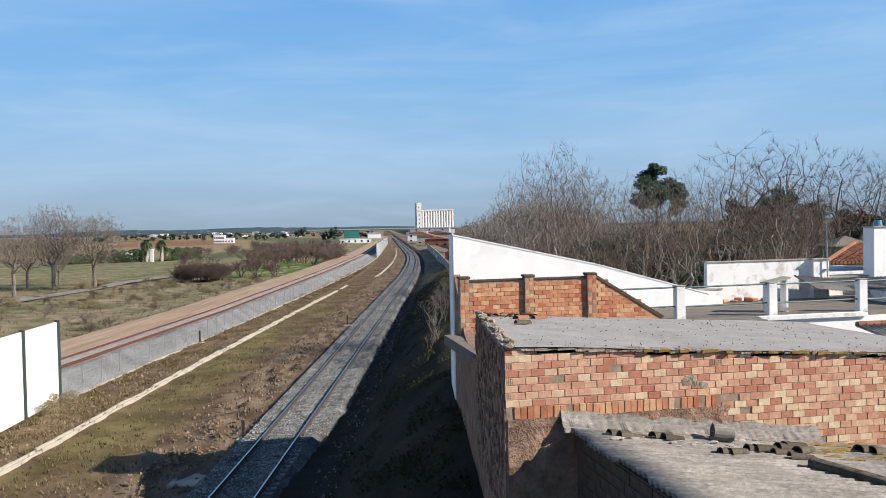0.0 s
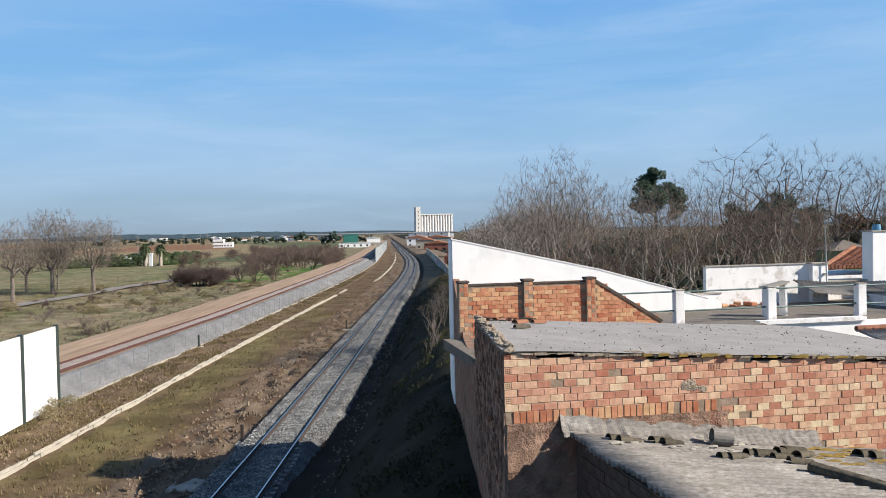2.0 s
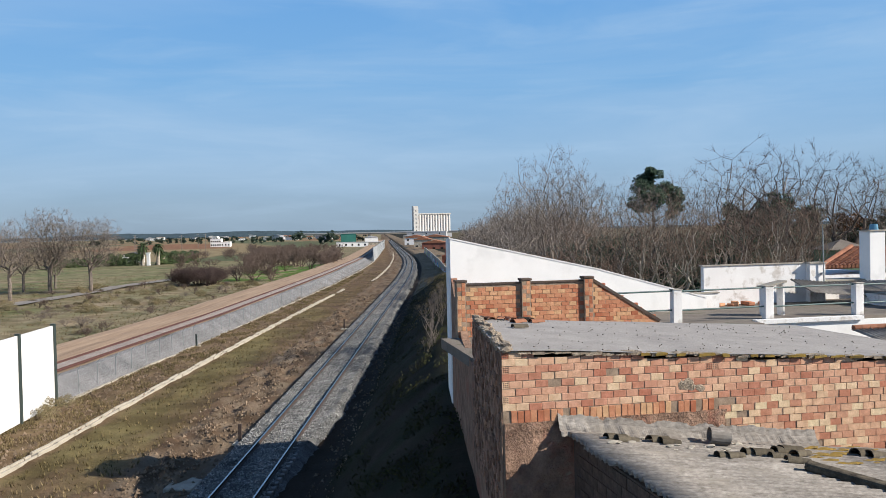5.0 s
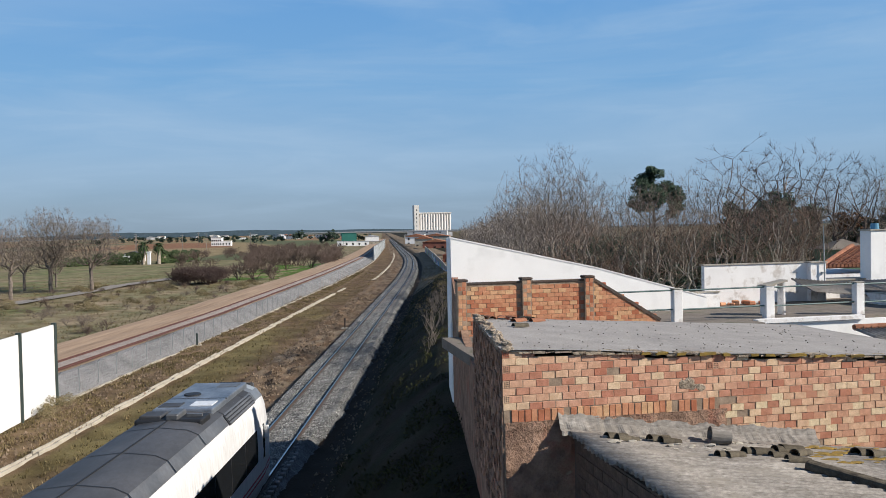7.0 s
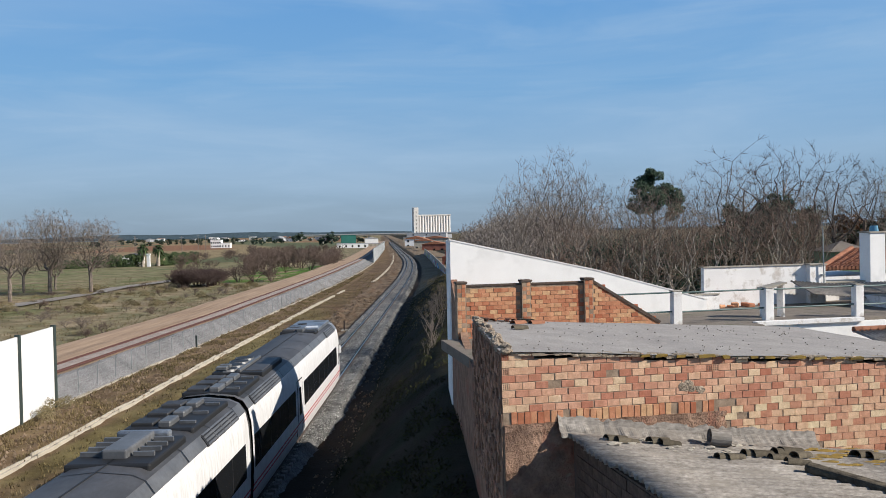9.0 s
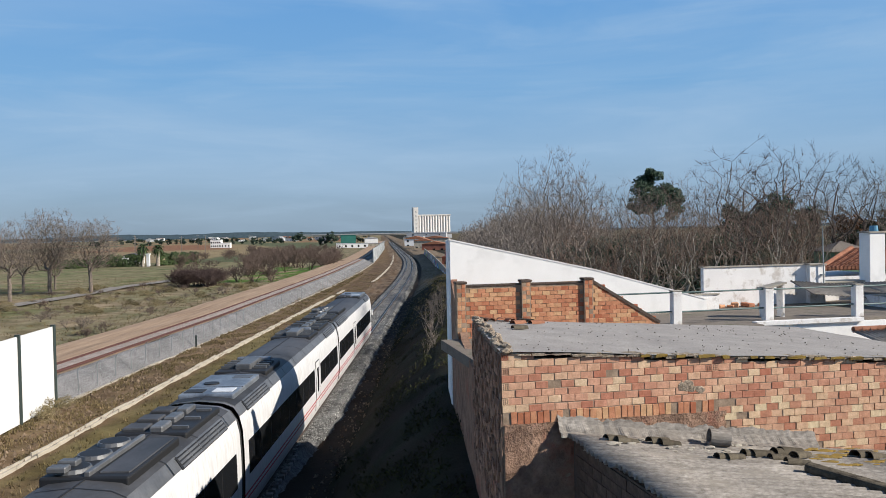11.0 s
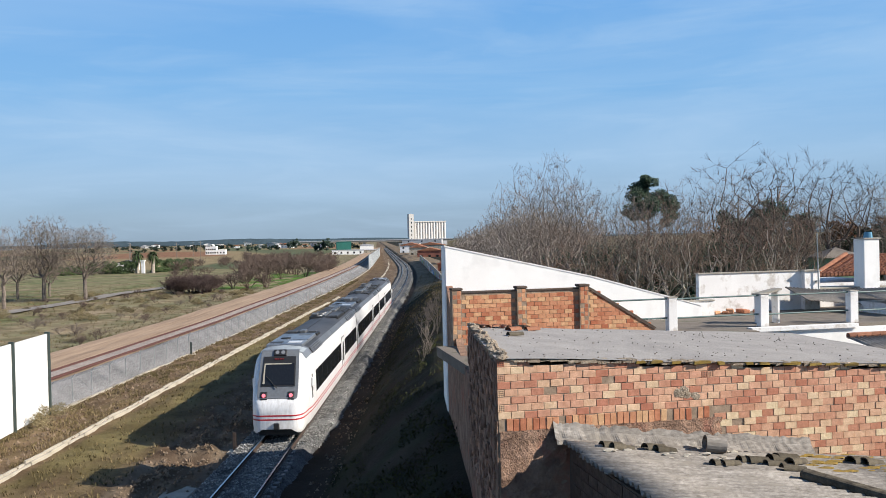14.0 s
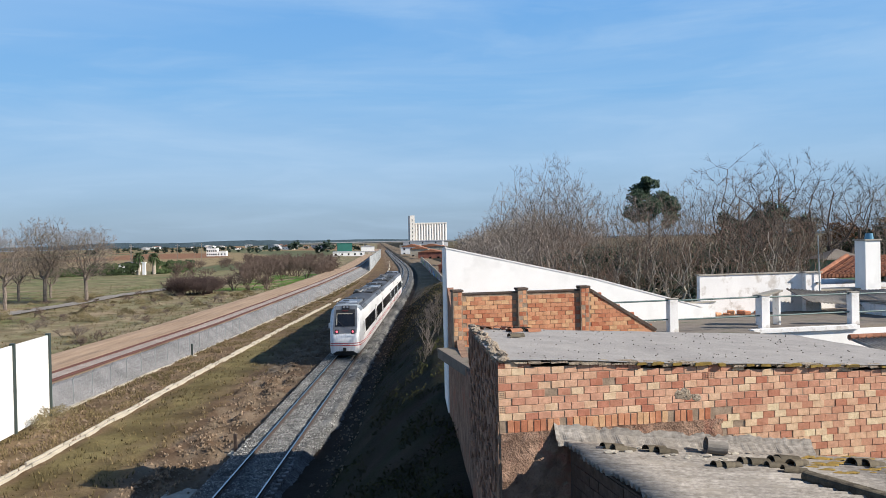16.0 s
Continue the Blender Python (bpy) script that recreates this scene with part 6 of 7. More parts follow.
for k in range(22):
    y = PARK.uniform(175, 300)
    x = PARK.uniform(0.022 * y + 4.5, 0.1 * y + 8)
    place_mesh("bare_tree", ROUND[k % 3], (x, y, 0.5), k * 47, PARK.uniform(0.85, 1.15), "leafless round-crowned tree in the park", "tree", "park trees")


def pine_shape(rng, n):
    for k in range(n):
        h = rng.random()
        r = 2.9 * math.sqrt(max(0.05, 1 - (h * 1.15 - 0.25) ** 2))
        a = rng.uniform(0, math.tau)
        q = math.sqrt(rng.random())
        yield Vector((math.cos(a) * r * q, math.sin(a) * r * q, 7.2 + h * 4.8 * (1.1 - 0.45 * q))), rng.uniform(0.45, 0.85)


def broad_shape(rng, n):
    for k in range(n):
        d = Vector((rng.gauss(0, 1), rng.gauss(0, 1), rng.gauss(0, 1))).normalized() * rng.uniform(0.5, 1)
        yield Vector((d.x * 3.2, d.y * 3.2, 5.2 + d.z * 3.2)), rng.uniform(0.5, 1.0)


PINE_CROWN = leaf_cloud("crown", 5, 40, 0.13, 320, LEAF_DARK, pine_shape)
BROAD_CROWN = leaf_cloud("crown", 6, 70, 0.2, 110, LEAF_DARK, broad_shape)
RUST_CROWN = leaf_cloud("crown", 7, 60, 0.2, 100, LEAF_RUST, broad_shape)


def leafy_tree(name, crown, place, size, label, turn=0):
    t = empty(name, Matrix.Translation(place) @ Matrix.Rotation(radians(turn), 4, "Z") @ Matrix.Diagonal((size, size, size, 1)), label, "tree")
    bm = bmesh.new()
    tube(bm, (0, 0, -0.3), (0.1, 0, 5.5), 0.25, 0.14, 8)
    tube(bm, (0.1, 0, 5.5), (0, 0.1, 9.5), 0.14, 0.05, 8)
    for k in range(9):
        a = k * 2.4
        tube(bm, (0, 0, 4 + k * 0.55), (math.cos(a) * 1.9, math.sin(a) * 1.9, 5.0 + k * 0.6), 0.07, 0.03, 5)
    part("trunk", bm, BARK, t)
    c = new("crown", crown)
    c.parent = t


leafy_tree("pine_tree", PINE_CROWN, (19.6, 78, 3.2), 1.0, "dark green pine rising above bare trees")
leafy_tree("evergreen_tree", BROAD_CROWN, (33.5, 82, 3.2), 1.15, "dark evergreen tree behind bare branches", 40)
leafy_tree("evergreen_tree", BROAD_CROWN, (31, 86, 3.2), 1.05, "dark evergreen tree behind bare branches", 140)
leafy_tree("evergreen_tree", BROAD_CROWN, (41, 80, 3.0), 0.85, "dark evergreen tree behind bare branches", 200)
# the next two are added to darken the gaps between the trunks
leafy_tree("evergreen_tree", BROAD_CROWN, (24, 88, 2.5), 0.75, "dark evergreen tree behind bare branches", 250)
leafy_tree("evergreen_tree", BROAD_CROWN, (15, 92, 2.0), 0.7, "dark evergreen tree behind bare branches", 310)
leafy_tree("rusty_tree", RUST_CROWN, (47, 86, 3.0), 0.95, "tree with rusty winter leaves", 20)
leafy_tree("rusty_tree", RUST_CROWN, (45, 92, 3.0), 0.9, "tree with rusty winter leaves", 120)

# far side of the railway
for k, (x, y, h, m, sq) in enumerate(((-66.8, 158, 1.06, 0, 1.0), (-75.4, 160, 1.18, 1, 1.0), (-73.8, 142, 1.03, 2, 1.0), (-83.5, 166, 0.85, 0, 1.0), (-80.0, 172, 0.7, 1, 1.0))):
    place_mesh("bare_tree", DOME[m], (x, y, -0.9), k * 83, h, "leafless round-crowned tree in the field", "tree", "field trees", sq)
for k in range(70):
    y = PARK.uniform(58, 170)
    x = second_track(y) - 8 - 36 * PARK.random() ** 1.2
    place_mesh("bare_shrub", SCRUB[k % 3], spot(x, y), k * 59, PARK.uniform(0.14, 0.42), "dry leafless brush in the long grass", "shrub", "grassland brush", 0.8)
for k in range(46):
    y = PARK.uniform(180, 420)
    x = PARK.uniform(-0.33, -0.13) * y
    if 185 < y < 290 and x > -50:
        x -= 14
    place_mesh("bare_shrub", SCRUB[1 + k % 2], (x, y, -0.9), k * 51, PARK.uniform(0.8, 1.4), "leafless brown scrub in the field", "shrub", "field scrub", 0.75)
for k in range(14):
    place_mesh("bare_shrub", THICKET, (-51.8 + PARK.uniform(-3.4, 3.4), 176 + PARK.uniform(-4, 4), -0.9), k * 40, PARK.uniform(0.75, 1.1), "large purple-brown thicket by the road", "thicket", "roadside thicket", 0.85)
for k in range(80):
    y = PARK.uniform(230, 430)
    x = PARK.uniform(-0.22, -0.115) * y
    place_mesh("bare_shrub", SCRUB[1 + k % 2], (x - 4, y, -0.9), k * 33, PARK.uniform(0.9, 1.4), "leafless brown scrub in the field", "shrub", "field scrub", 0.9)


def low_shape(rng, n):
    for k in range(n):
        a, r = rng.uniform(0, math.tau), rng.random() ** 0.5
        yield Vector((math.cos(a) * r * 1.2, math.sin(a) * r * 1.2, rng.uniform(0.1, 0.9) * (1.1 - 0.7 * r))), rng.uniform(0.25, 0.5)


LEAF_OLIVE = material("olive scrub leaves", (0.27, 0.22, 0.125, 1), (0.16, 0.135, 0.075, 1), 0.5, 5, 0.9, 0.0, 0.01, island=0.4)
LOW_BUSH = [leaf_cloud("field_bush", 90 + k, 26, 0.05, 75, LEAF_OLIVE, low_shape) for k in range(2)]
for k in range(110):
    y = PARK.uniform(62, 180)
    x = second_track(y) - 9 - 42 * PARK.random()
    place_mesh("field_bush", LOW_BUSH[k % 2], spot(x, y), k * 37, PARK.uniform(0.4, 1.2), "low olive-brown scrub bush in dry grass", "bush", "field bushes", PARK.uniform(0.7, 1.1))
for k, (x, y, h) in enumerate(((-24.2, 50.5, 0.9), (-23.7, 48.6, 0.8), (-23.9, 52.2, 0.7))):
    place_mesh("field_bush", LOW_BUSH[k % 2], spot(x, y), k * 37, h, "grey-green bush at the foot of the barrier", "bush", "barrier bushes")


def hedge_shape_for(x0, y0, x1, y1, h, w):
    def shape(rng, n):
        for k in range(n):
            t = rng.random()
            yield Vector((x0 + (x1 - x0) * t + rng.uniform(-w, w), y0 + (y1 - y0) * t + rng.uniform(-w, w), rng.uniform(0.2, h))), rng.uniform(0.5, 1.0)
    return shape


# park rows (positive x) are added, standing in for deep shade behind trunks
for (x0, y0, x1, y1, h) in ((13, 84, 36, 88, 7.0), (36, 84, 52, 90, 7.0), (9, 74, 31, 76, 7.5), (-127, 302, -109.5, 304, 4.2), (-105, 309, -96.5, 326, 4.5), (-137, 292, -127, 300, 2.8)):
    ob = new("hedge", leaf_cloud("hedge", int(abs(x0) * 7), 150, 0.32 if x0 < 0 else 0.16, 46 if x0 < 0 else 150, LEAF_GREEN if x0 < 0 else LEAF_DARK, hedge_shape_for(x0, y0, x1, y1, h, 1.2)))
    ob.location = (0, 0, -1.0 if x0 < 0 else 1.2)
    tagged(ob, "dark green hedge, in the park added for deep shade", "hedge")


def palm(x, y, h):
    p = empty("palm_tree", Matrix.Translation((x, y, -0.9)), "palm with a shaggy fan crown", "palm tree", "palms by the gate")
    bm = bmesh.new()
    tube(bm, (0, 0, -0.3), (0.2, 0, h), 0.7, 0.55, 10)
    part("trunk", bm, BARK_PALE, p)
    verts, faces = [], []
    rng = random.Random(int(h * 100))
    for k in range(150):
        a, e = rng.uniform(0, math.tau), rng.uniform(-0.9, 1.2)
        d = Vector((math.cos(a) * math.cos(e), math.sin(a) * math.cos(e), math.sin(e)))
        w = d.cross(Vector((0, 0, 1))).normalized() * 0.22
        p0 = Vector((0.2, 0, h))
        p1, p2 = p0 + d * 1.7, p0 + d * 2.9 + Vector((0, 0, -1.2))
        n = len(verts)
        verts += [p0, p1 + w, p2, p1 - w]
        faces.append((n, n + 1, n + 2, n + 3))
    mesh_object("crown", verts, faces, LEAF_GREEN, p)


palm(-109.8, 305, 6.6)
palm(-104.8, 307, 6.2)


def simple_house(name, x, y, w, d, h, turn, wall, roof, label, z=-1.0, gable=0.0, cols=3, category="house"):
    hs = empty(name, pose(x, y, z, 0, 0, turn), label, category)
    bm = boxes((-w / 2, w / 2, -d / 2, d / 2, 0, h))
    wl = part("wall", bm, wall, hs)
    if gable:
        bm = bmesh.new()
        prism(bm, ((-w / 2 - 0.4, h + 0.01), (w / 2 + 0.4, h + 0.01), (0, h + gable)), -d / 2 - 0.4, d / 2 + 0.4)
        part("roof", bm, roof, hs)
    else:
        part("roof", boxes((-w / 2 - 0.2, w / 2 + 0.2, -d / 2 - 0.2, d / 2 + 0.2, h + 0.003, h + 0.35)), roof, hs)
    for k in range(cols):
        cx = -w / 2 + (k + 0.5) * w / cols
        for s in range(max(1, int(h / 3))):
            bm = boxes((cx - 0.6, cx + 0.6, -d / 2 - 0.06, -d / 2 + 0.1, 1.0 + s * 3, 2.3 + s * 3))
            part("window", bm, TRAIN_GLASS, hs)
    return hs


BRICK_FAR = material("far brick red wall", (0.34, 0.14, 0.1, 1), (0.22, 0.09, 0.07, 1), 0.4, 4, 0.9, 0.0)
GREY_WALL = material("far grey wall", (0.55, 0.55, 0.56, 1), (0.45, 0.45, 0.46, 1), 0.2, 3, 0.9, 0.0)
GREEN_WALL = material("far green cladding", (0.03, 0.2, 0.16, 1), (0.025, 0.16, 0.13, 1), 0.2, 3, 0.7, 0.0)
SILO_WALL = material("silo cream", (0.8, 0.77, 0.72, 1), (0.74, 0.7, 0.65, 1), 0.1, 2, 0.9, 0.0)
simple_house("white_house", -199, 735, 9, 9, 6.8, 5, WHITEWASH, WHITEWASH, "white cubic house in the fields", cols=5)
simple_house("white_annexe", -190.5, 735, 8, 7, 4.0, 5, WHITEWASH, WHITEWASH, "low white house wing in the fields", cols=3)
simple_house("farm_building", -125.5, 338, 8, 6, 3.2, 8, WHITEWASH, TRAIN_ROOF, "low white farm building with dark roof", gable=1.1)
simple_house("gate_pillar", -106.9, 303, 1.1, 0.8, 4.4, 0, WHITEWASH, WHITEWASH, "tall white gate pillar beside the palms", cols=0, category="pillar")
far_rng = random.Random(77)
for k in range(30):
    y = far_rng.uniform(1150, 2300)
    x = far_rng.uniform(-0.36, -0.1) * y
    red = far_rng.random() < 0.45
    simple_house("far_house", x, y, far_rng.uniform(8, 20), far_rng.uniform(8, 12), far_rng.choice((3.2, 4.5, 6.5)), far_rng.uniform(-20, 20), WHITEWASH if far_rng.random() < 0.7 else GREY_WALL, TILE_RED if red else GREY_WALL, "distant village house with pale walls", gable=far_rng.choice((0, 1.6, 2.0)), cols=3)
# green-clad warehouse and white sheds by the line
simple_house("warehouse", -72.5, 640, 11, 20, 9.0, 8, GREEN_WALL, GREEN_WALL, "dark green clad warehouse", cols=0, category="warehouse")
simple_house("white_shed", -64, 590, 22, 14, 3.2, 6, WHITEWASH, GREY_WALL, "long white shed by the railway", cols=5, category="shed")
simple_house("white_shed", -60, 700, 11, 14, 6.0, 6, WHITEWASH, GREY_WALL, "long white shed by the railway", gable=1, cols=0, category="shed")
simple_house("ochre_shed", -46, 560, 8, 6, 3.5, 6, PALE_CONCRETE, GREY_WALL, "small tan shed by the railway", cols=0, category="shed")


def silo():
    s = empty("grain_silo", pose(-15.5, 1100, -1, 0, 0, 14), "tall cream concrete grain silo with elevator tower", "grain silo")
    part("plinth", boxes((-24, 26, -8, 12, 0, 7)), GREY_WALL, s)
    for k in range(12):
        bm = bmesh.new()
        tube(bm, (-15 + k * 3.6, 0, 7), (-15 + k * 3.6, 0, 31.0), 1.72, 1.72, 16)
        part("cell", bm, SILO_WALL, s)
    part("core", boxes((-16.5, 26.3, 0.3, 12, 7, 31.5)), SILO_WALL, s)
    part("gallery", boxes((-17, 26.8, -2, 12.5, 31.5, 33)), SILO_WALL, s)
    part("tower", boxes((-23.6, -17.2, -3, 8, 0, 42.5)), SILO_WALL, s)
    for k in range(6):
        part("tower_window", boxes((-20.8, -20.0, -3.1, -2.9, 9 + k * 5.2, 11.5 + k * 5.2)), TRAIN_GLASS, s)


silo()


def overpass():
    o = empty("road_overpass", pose(0, 0, 0), "concrete road overpass crossing the railway", "bridge")
    part("deck", boxes((-150, 16, 900, 910, 6.6, 8.0)), CONCRETE, o)
    part("parapet", boxes((-150, 16, 899.6, 899.9, 8.0, 9.0)), GREY_WALL, o)
    for x in (-130, -105, -80, -38, -5):
        part("pier", boxes((x - 1, x + 1, 901, 909, -1.5, 6.6)), CONCRETE, o)


overpass()
# houses, walls and yards along the right of the curve
for k, (x, y, w, d, h, g, wall, roof) in enumerate(((5.5, 300, 9, 12, 3.6, 1.6, BRICK_FAR, TILE_RED), (-4, 420, 12, 14, 4.5, 1.5, BRICK_FAR, TILE_RED), (-11, 480, 10, 14, 5.5, 1.5, PALE_CONCRETE, TILE_RED),
                                                   (-18, 560, 14, 14, 6, 2, WHITEWASH, TILE_RED), (4.0, 240, 8, 10, 3.4, 1.4, BRICK_FAR, BRICK_FAR), (-6, 640, 22, 18, 5.5, 2.0, PALE_CONCRETE, TILE_RED), (-26, 760, 18, 18, 6, 0, PALE_CONCRETE, GREY_WALL), (-16, 850, 40, 18, 9, 0, GREY_WALL, GREY_WALL))):
    simple_house("town_house", x, y, w, d, h, -4, wall, roof, "town house with red tile roof beside the line", gable=g, cols=3)
MURAL = [plain("mural white", (0.6, 0.6, 0.6), 0.8), plain("mural blue", (0.06, 0.2, 0.42), 0.8), plain("mural red", (0.35, 0.07, 0.06), 0.8), plain("mural green", (0.16, 0.35, 0.1), 0.8), plain("mural violet", (0.22, 0.16, 0.34), 0.8)]


def painted_wall():
    w = empty("painted_wall", pose(0, 0, 0), "yard wall with bright painted patches", "wall")
    pts = [(0.7, 152), (-1.0, 200), (-3.8, 265), (-7.8, 349)]
    rng = random.Random(4)
    for (xa, ya), (xb, yb) in zip(pts[:-1], pts[1:]):
        bm = boxes((0, 1, 0, 1, 0, 1))
        for v in bm.verts:
            t = v.co.y
            v.co = Vector((xa + (xb - xa) * t + (v.co.x - 0.5) * 0.25, ya + (yb - ya) * t, -0.5 if v.co.z < 0.5 else 2.7))
        seg = part("wall_panel", bm, CONCRETE, w)
        for k in range(14):
            t = rng.uniform(0.02, 0.96)
            x, y = xa + (xb - xa) * t, ya + (yb - ya) * t
            bm = bmesh.new()
            bmesh.ops.create_icosphere(bm, subdivisions=2, radius=1.0, matrix=Matrix.Translation((x - 0.12, y, rng.uniform(0.5, 1.9))) @ Matrix.Rotation(math.atan2(xa - xb, yb - ya), 4, "Z") @ Matrix.Diagonal((0.05, rng.uniform(1.5, 4.5), rng.uniform(0.5, 0.9), 1)))
            part("painted_patch", bm, rng.choice(MURAL), seg)


painted_wall()


def hills():
    verts, faces = [], []
    n = 160
    for k in range(n + 1):
        x = -2600 + k * 34
        h = 11 + 22 * max(0, noise.noise((x * 0.0016, 0, 2)) + 0.25) + 3 * noise.noise((x * 0.02, 1, 0))
        h *= float(np.interp(x, (-2600, -1600, -700, -100, 1500), (0.9, 1.3, 1.1, 0.5, 0.6)))
        verts += [(x, 4300, -5), (x, 4320, h), (x, 4600, -5)]
    for k in range(n):
        a = 3 * k
        faces += [(a, a + 3, a + 4, a + 1), (a + 1, a + 4, a + 5, a + 2)]
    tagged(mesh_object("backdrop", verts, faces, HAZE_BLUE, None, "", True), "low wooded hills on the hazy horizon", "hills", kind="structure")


hills()
# leaf colour greyed to stand in for haze over the far trees
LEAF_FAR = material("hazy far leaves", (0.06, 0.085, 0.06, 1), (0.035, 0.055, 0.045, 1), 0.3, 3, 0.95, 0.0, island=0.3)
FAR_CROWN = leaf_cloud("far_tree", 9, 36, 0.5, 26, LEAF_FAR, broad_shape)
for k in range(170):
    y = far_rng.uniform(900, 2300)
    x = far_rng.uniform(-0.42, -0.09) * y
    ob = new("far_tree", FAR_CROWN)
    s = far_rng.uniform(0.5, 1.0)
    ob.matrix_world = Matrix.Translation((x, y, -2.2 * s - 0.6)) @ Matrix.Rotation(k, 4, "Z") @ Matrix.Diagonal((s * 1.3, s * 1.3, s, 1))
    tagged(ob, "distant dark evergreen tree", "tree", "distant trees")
for x, y, s in ((-83, 620, 1.5), (-90, 622, 1.1), (-150, 880, 1.6), (-158, 890, 1.3), (-172, 760, 1.0), (-166, 765, 1.0)):
    ob = new("far_tree", FAR_CROWN)
    ob.matrix_world = Matrix.Translation((x, y, -2.0)) @ Matrix.Diagonal((s, s, s, 1))
    tagged(ob, "large dark round tree among distant houses", "tree", "distant trees")


def power_poles():
    for x, y, h in ((-158, 430, 11), (-150, 480, 11), (-142, 500, 11.5), (-120, 520, 11), (-205, 700, 12), (-236, 640, 12)):
        p = empty("power_pole", Matrix.Translation((x, y, -1.0)), "slim concrete power pole in the fields", "power pole", "power poles")
        bm = bmesh.new()
        tube(bm, (0, 0, -0.3), (0, 0, h), 0.2, 0.12, 6)
        part("pole", bm, BARK_GREY, p)
        part("crossarm", boxes((-1.2, 1.2, -0.1, 0.1, h - 0.9, h - 0.65)), STEEL_GREY, p)


def field_road():
    pts = [(-70, 120), (-67.5, 140), (-66.5, 160), (-65, 182), (-62.7, 200), (-58, 222)]
    pts = [((xa + (xb - xa) * f), ya + (yb - ya) * f) for (xa, ya), (xb, yb) in zip(pts[:-1], pts[1:]) for f in (0, 0.2, 0.4, 0.6, 0.8)]
    bm = bmesh.new()
    prev = None
    for x, y in pts:
        a, b = bm.verts.new((x - 1.9, y, ground_height(x, y) + 0.22)), bm.verts.new((x + 1.9, y, ground_height(x, y) + 0.22))
        if prev:
            bm.faces.new((prev[0], prev[1], b, a))
        prev = (a, b)
    tagged(part("road", bm, FIBRE_OLD), "narrow grey field road", "road", kind="structure")


# ---- small things by the track ----


def marker(name, place, h, mat, label):
    m = empty(name, Matrix.Translation(place), label, "marker post", "track markers")
    part("post", soft_box(-0.08, 0.08, -0.07, 0.07, -0.3, h, 0.01, 1), mat, m)
    part("footing", soft_box(-0.35, 0.35, -0.35, 0.35, -0.3, 0.1, 0.05, 1), PALE_CONCRETE, m)


marker("rail_marker", spot(-10.2, 41.0), 1.0, RAIL_SIDE, "rusty short rail post in a concrete footing")
marker("rail_marker", spot(-10.6, 88.0), 1.1, RAIL_SIDE, "rusty short rail post in a concrete footing")
marker("marker_post", spot(-23.4, 78.5), 1.2, STEEL_DARK, "dark marker post in front of the fence")
cover = part("concrete_slab", soft_box(-0.6, 0.6, -0.75, 0.75, -0.2, 0.06, 0.03, 1), CONCRETE)
cover.matrix_world = Matrix.Translation(spot(-11.0, 34.6)) @ pose(0, 0, 0.02, 2, 2, -4)
tagged(cover, "flat grey concrete cover slab on the ground", "slab")


def scatter_grass():
    rng = random.Random(31)
    verts, faces = [], []
    for _ in range(34000):
        y = 28 + 190 * rng.random() ** 1.6
        f = fence_line(y)
        zone = rng.random()
        if zone < 0.4:
            s = rng.uniform(f + 0.3, -19.9)
            if noise.noise((s * 0.7, y * 0.35, 4)) < -0.02:
                continue
        elif zone < 0.55:
            s = rng.uniform(-19.2, -14)
            if rng.random() < 0.5:
                continue
        elif zone < 0.72:
            s = rng.uniform(-4.6, 0.2)
            if y < 70 or rng.random() < 0.6:
                continue
        else:
            s = second_track(y) - 8 - 62 * rng.random() ** 1.2
        p = spot(s, y)
        h = rng.uniform(0.07, 0.24) * (1.5 if zone >= 0.72 else 1)
        for _b in range(4):
            a = rng.uniform(0, math.tau)
            d = Vector((math.cos(a), math.sin(a), 0))
            n = len(verts)
            q = p + d * rng.uniform(0, 0.15)
            w = Vector((-d.y, d.x, 0)) * 0.025
            verts += [q - w, q + w, q + d * h * rng.uniform(0.2, 0.8) + Vector((0, 0, h))]
            faces.append((n, n + 1, n + 2))
    tagged(mesh_object("grass", verts, faces, GRASS_DRY), "tufts of dry yellow-green grass", "grass", kind="stuff")


def scatter_stones():
    rng = random.Random(13)
    verts, faces = [], []
    ico = ((0, 0, 1), (0.9, 0, 0.1), (-0.3, 0.85, 0), (-0.3, -0.85, 0.05), (0.2, 0.1, -0.8))
    tri = ((0, 1, 2), (0, 2, 3), (0, 3, 1), (4, 2, 1), (4, 3, 2), (4, 1, 3))
    for _ in range(15000):
        y = 24 + 110 * rng.random() ** 1.6
        z = rng.random()
        if z < 0.55:
            s = rng.gauss(-12.4, 0.9)
        elif z < 0.6:
            s = rng.uniform(-5.6, -4.4)
        else:
            s = rng.uniform(-24, -19.8)
        if s > -4 or s < -24.2 or -10.4 < s < -5.7:
            continue
        p = spot(s, y)
        r = rng.uniform(0.03, 0.12) * (0.5 + rng.random())
        m = Matrix.Rotation(rng.uniform(0, 6), 3, "Z")
        n = len(verts)
        verts += [p + m @ Vector(v) * r * rng.uniform(0.7, 1.2) for v in ico]
        faces += [(a + n, b + n, c + n) for a, b, c in tri]
    tagged(mesh_object("stones", verts, faces, material("dirt stones", (0.28, 0.21, 0.15, 1), (0.15, 0.11, 0.075, 1), 2, 20, 0.95, 0.3, island=0.35)), "scattered brown stones and clods", "stones", kind="stuff")


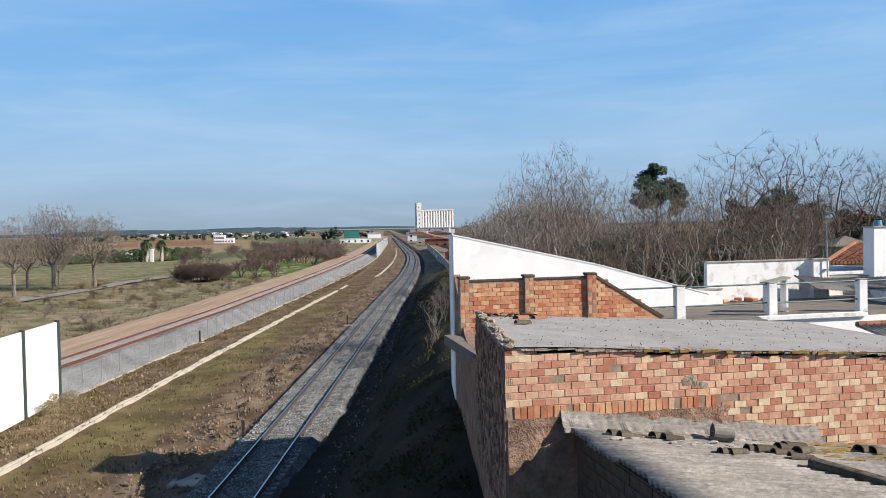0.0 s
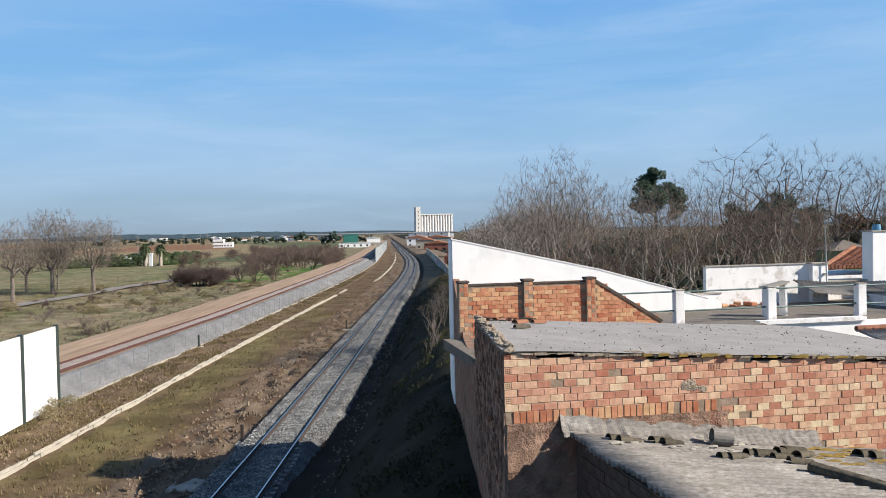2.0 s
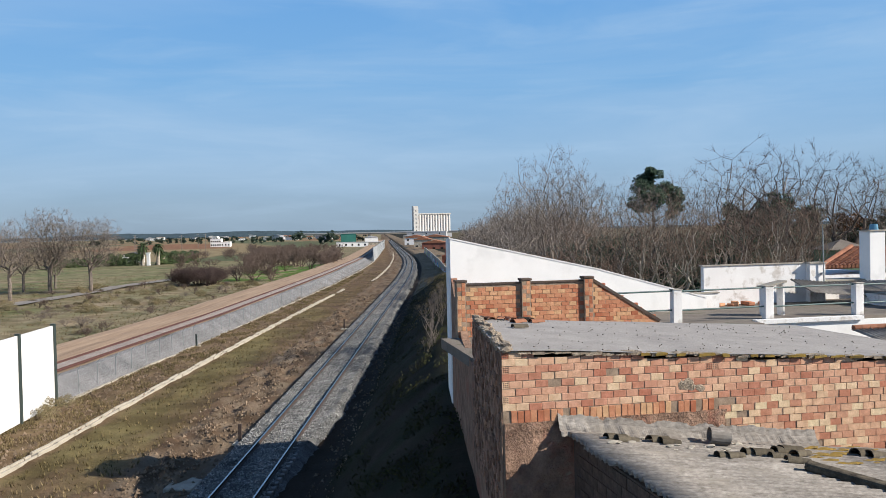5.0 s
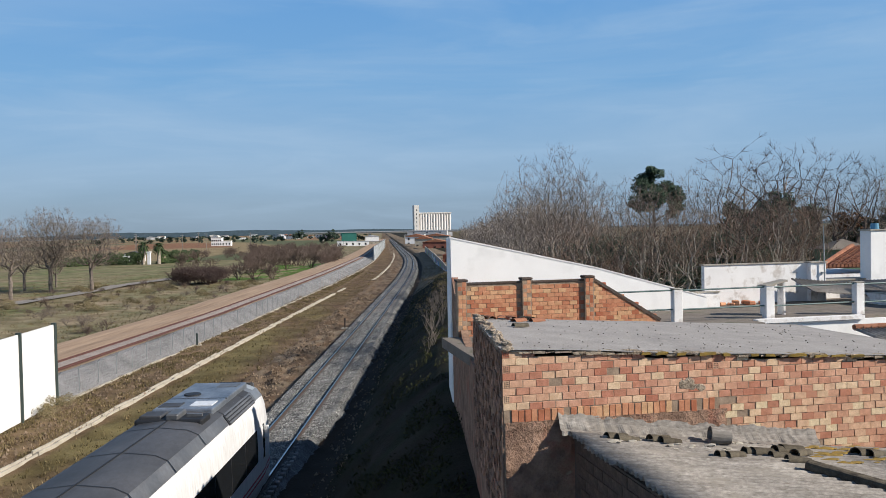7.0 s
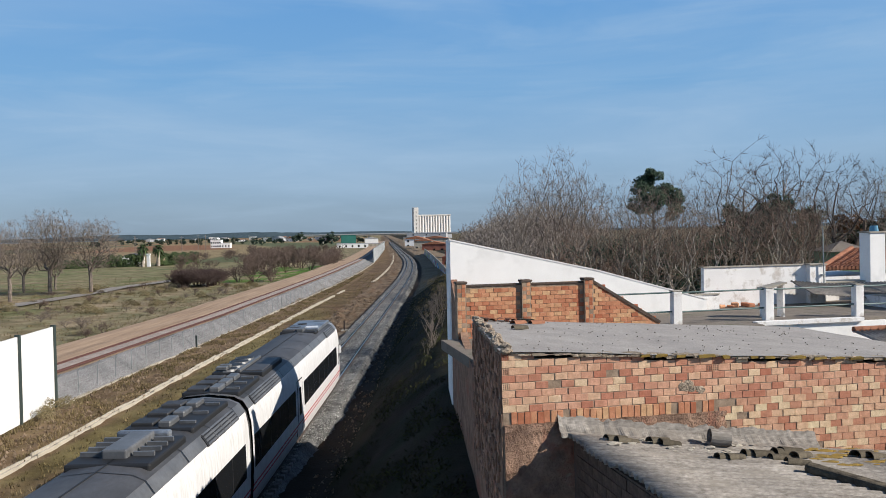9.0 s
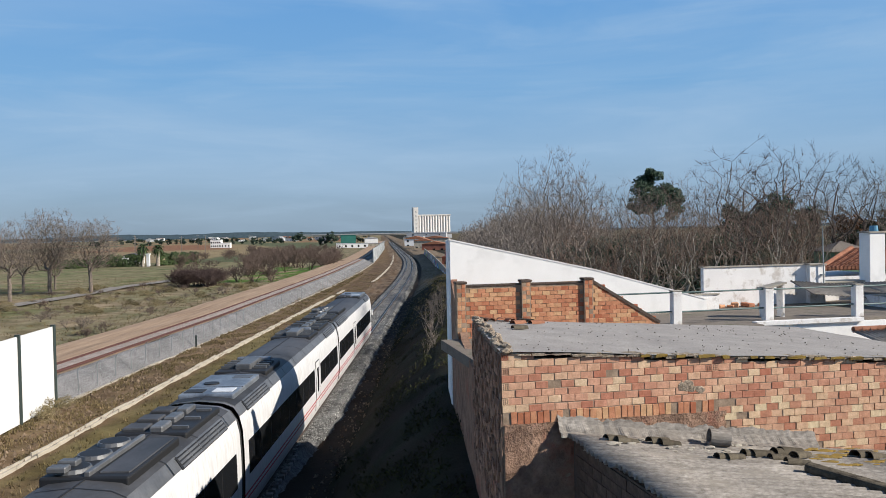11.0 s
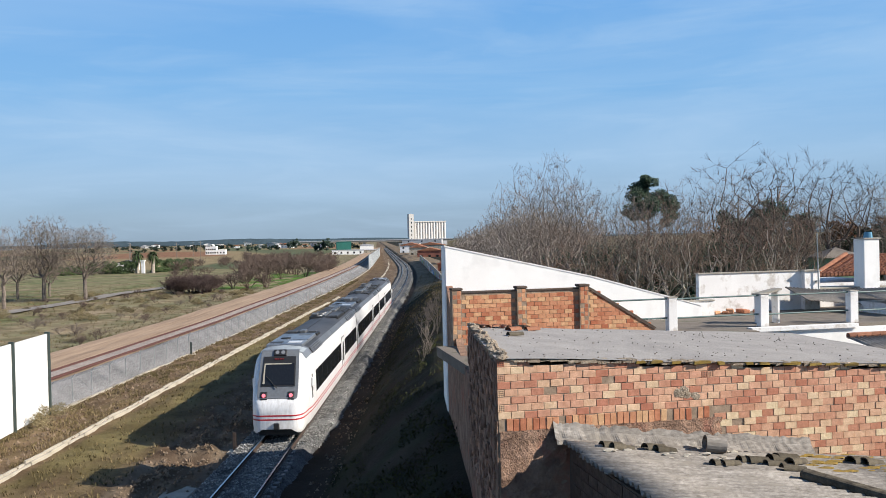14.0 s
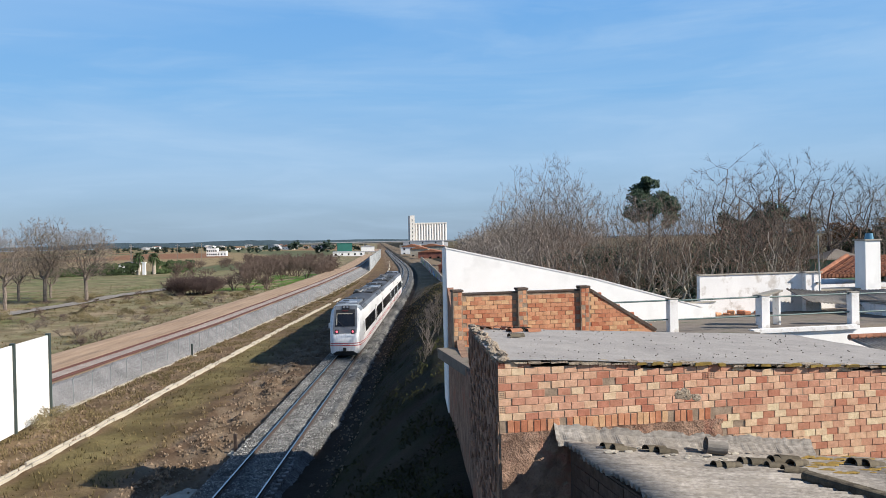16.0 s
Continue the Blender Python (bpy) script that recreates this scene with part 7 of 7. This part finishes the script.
def bed_stones():
    rng = random.Random(19)
    verts, faces = [], []
    ico = ((0, 0, 0.8), (0.9, 0, 0.1), (-0.35, 0.85, 0), (-0.35, -0.85, 0.05), (0.2, 0.1, -0.6))
    tri = ((0, 1, 2), (0, 2, 3), (0, 3, 1), (4, 2, 1), (4, 3, 2), (4, 1, 3))
    for _ in range(22000):
        y = 26 + 75 * rng.random() ** 1.4
        x = rng.uniform(-2.0, 2.1)
        if abs(abs(x) - 0.85) < 0.12 or x > (1.15 if y < 40 else 2.1):
            continue
        z = -0.17 if abs(x) < 1.85 else -0.17 - (abs(x) - 1.85) * (0.45 if x > 0 else 1.1)
        r = rng.uniform(0.03, 0.07)
        m = Matrix.Rotation(rng.uniform(0, 6), 3, "Z")
        n = len(verts)
        p = Vector((TRACK_X + x, y, z))
        verts += [p + m @ Vector(v) * r * rng.uniform(0.7, 1.25) for v in ico]
        faces += [(a + n, b + n, c + n) for a, b, c in tri]
    tagged(mesh_object("ballast_stones", verts, faces, material("loose ballast", (0.4, 0.4, 0.386, 1), (0.15, 0.148, 0.142, 1), 2, 20, 0.95, 0.3, island=0.5)), "loose grey ballast stones between the rails", "ballast", kind="stuff")


bed_stones()
power_poles()
field_road()
scatter_grass()
scatter_stones()


def brush():
    for k in range(18):
        y = PARK.uniform(42, 90)
        s = PARK.uniform(-1.3, 0.1)
        place_mesh("bare_shrub", STALK[k % 2], spot(s, y), k * 70, PARK.uniform(0.3, 0.7), "straggly dry leafless stalks on the bank", "shrub", "bank brush")


brush()


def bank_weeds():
    """Low weeds and ivy below the walls, added dark to deepen the bank's shade."""
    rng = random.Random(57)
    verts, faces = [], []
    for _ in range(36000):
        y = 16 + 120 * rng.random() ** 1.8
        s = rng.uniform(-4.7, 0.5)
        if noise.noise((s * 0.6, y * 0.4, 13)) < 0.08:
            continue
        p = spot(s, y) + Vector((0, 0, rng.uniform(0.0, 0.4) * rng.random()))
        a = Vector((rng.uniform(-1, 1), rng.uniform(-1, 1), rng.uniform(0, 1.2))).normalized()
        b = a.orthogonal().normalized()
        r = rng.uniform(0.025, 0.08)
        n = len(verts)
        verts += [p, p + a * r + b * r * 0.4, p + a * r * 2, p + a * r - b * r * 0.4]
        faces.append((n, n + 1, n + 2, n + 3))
    tagged(mesh_object("bank_weeds", verts, faces, WEEDS), "low weeds added to darken the shaded bank", "weeds", kind="stuff")


bank_weeds()


def lay_sleepers():
    bm = bmesh.new()
    add_box(bm, -1.3, 1.3, -0.13, 0.13, -0.36, -0.195)
    bmesh.ops.bevel(bm, geom=[e for e in bm.edges if all(v.co.z > -0.2 for v in e.verts)], offset=0.02, segments=1, affect="EDGES")
    first = part("sleeper", bm, SLEEPER, track)
    first.matrix_basis = pose(TRACK_X, -8.2, 0)
    for k in range(1, 300):
        y = -8.2 + 0.6 * k
        ob = new("sleeper", first.data)
        ob.parent = track
        ob.matrix_basis = pose(TRACK_X + bend(y) + RNG.uniform(-.02, .02), y, RNG.uniform(-.015, .01), 0, 0, RNG.uniform(-.5, .5))


lay_sleepers()
motions()
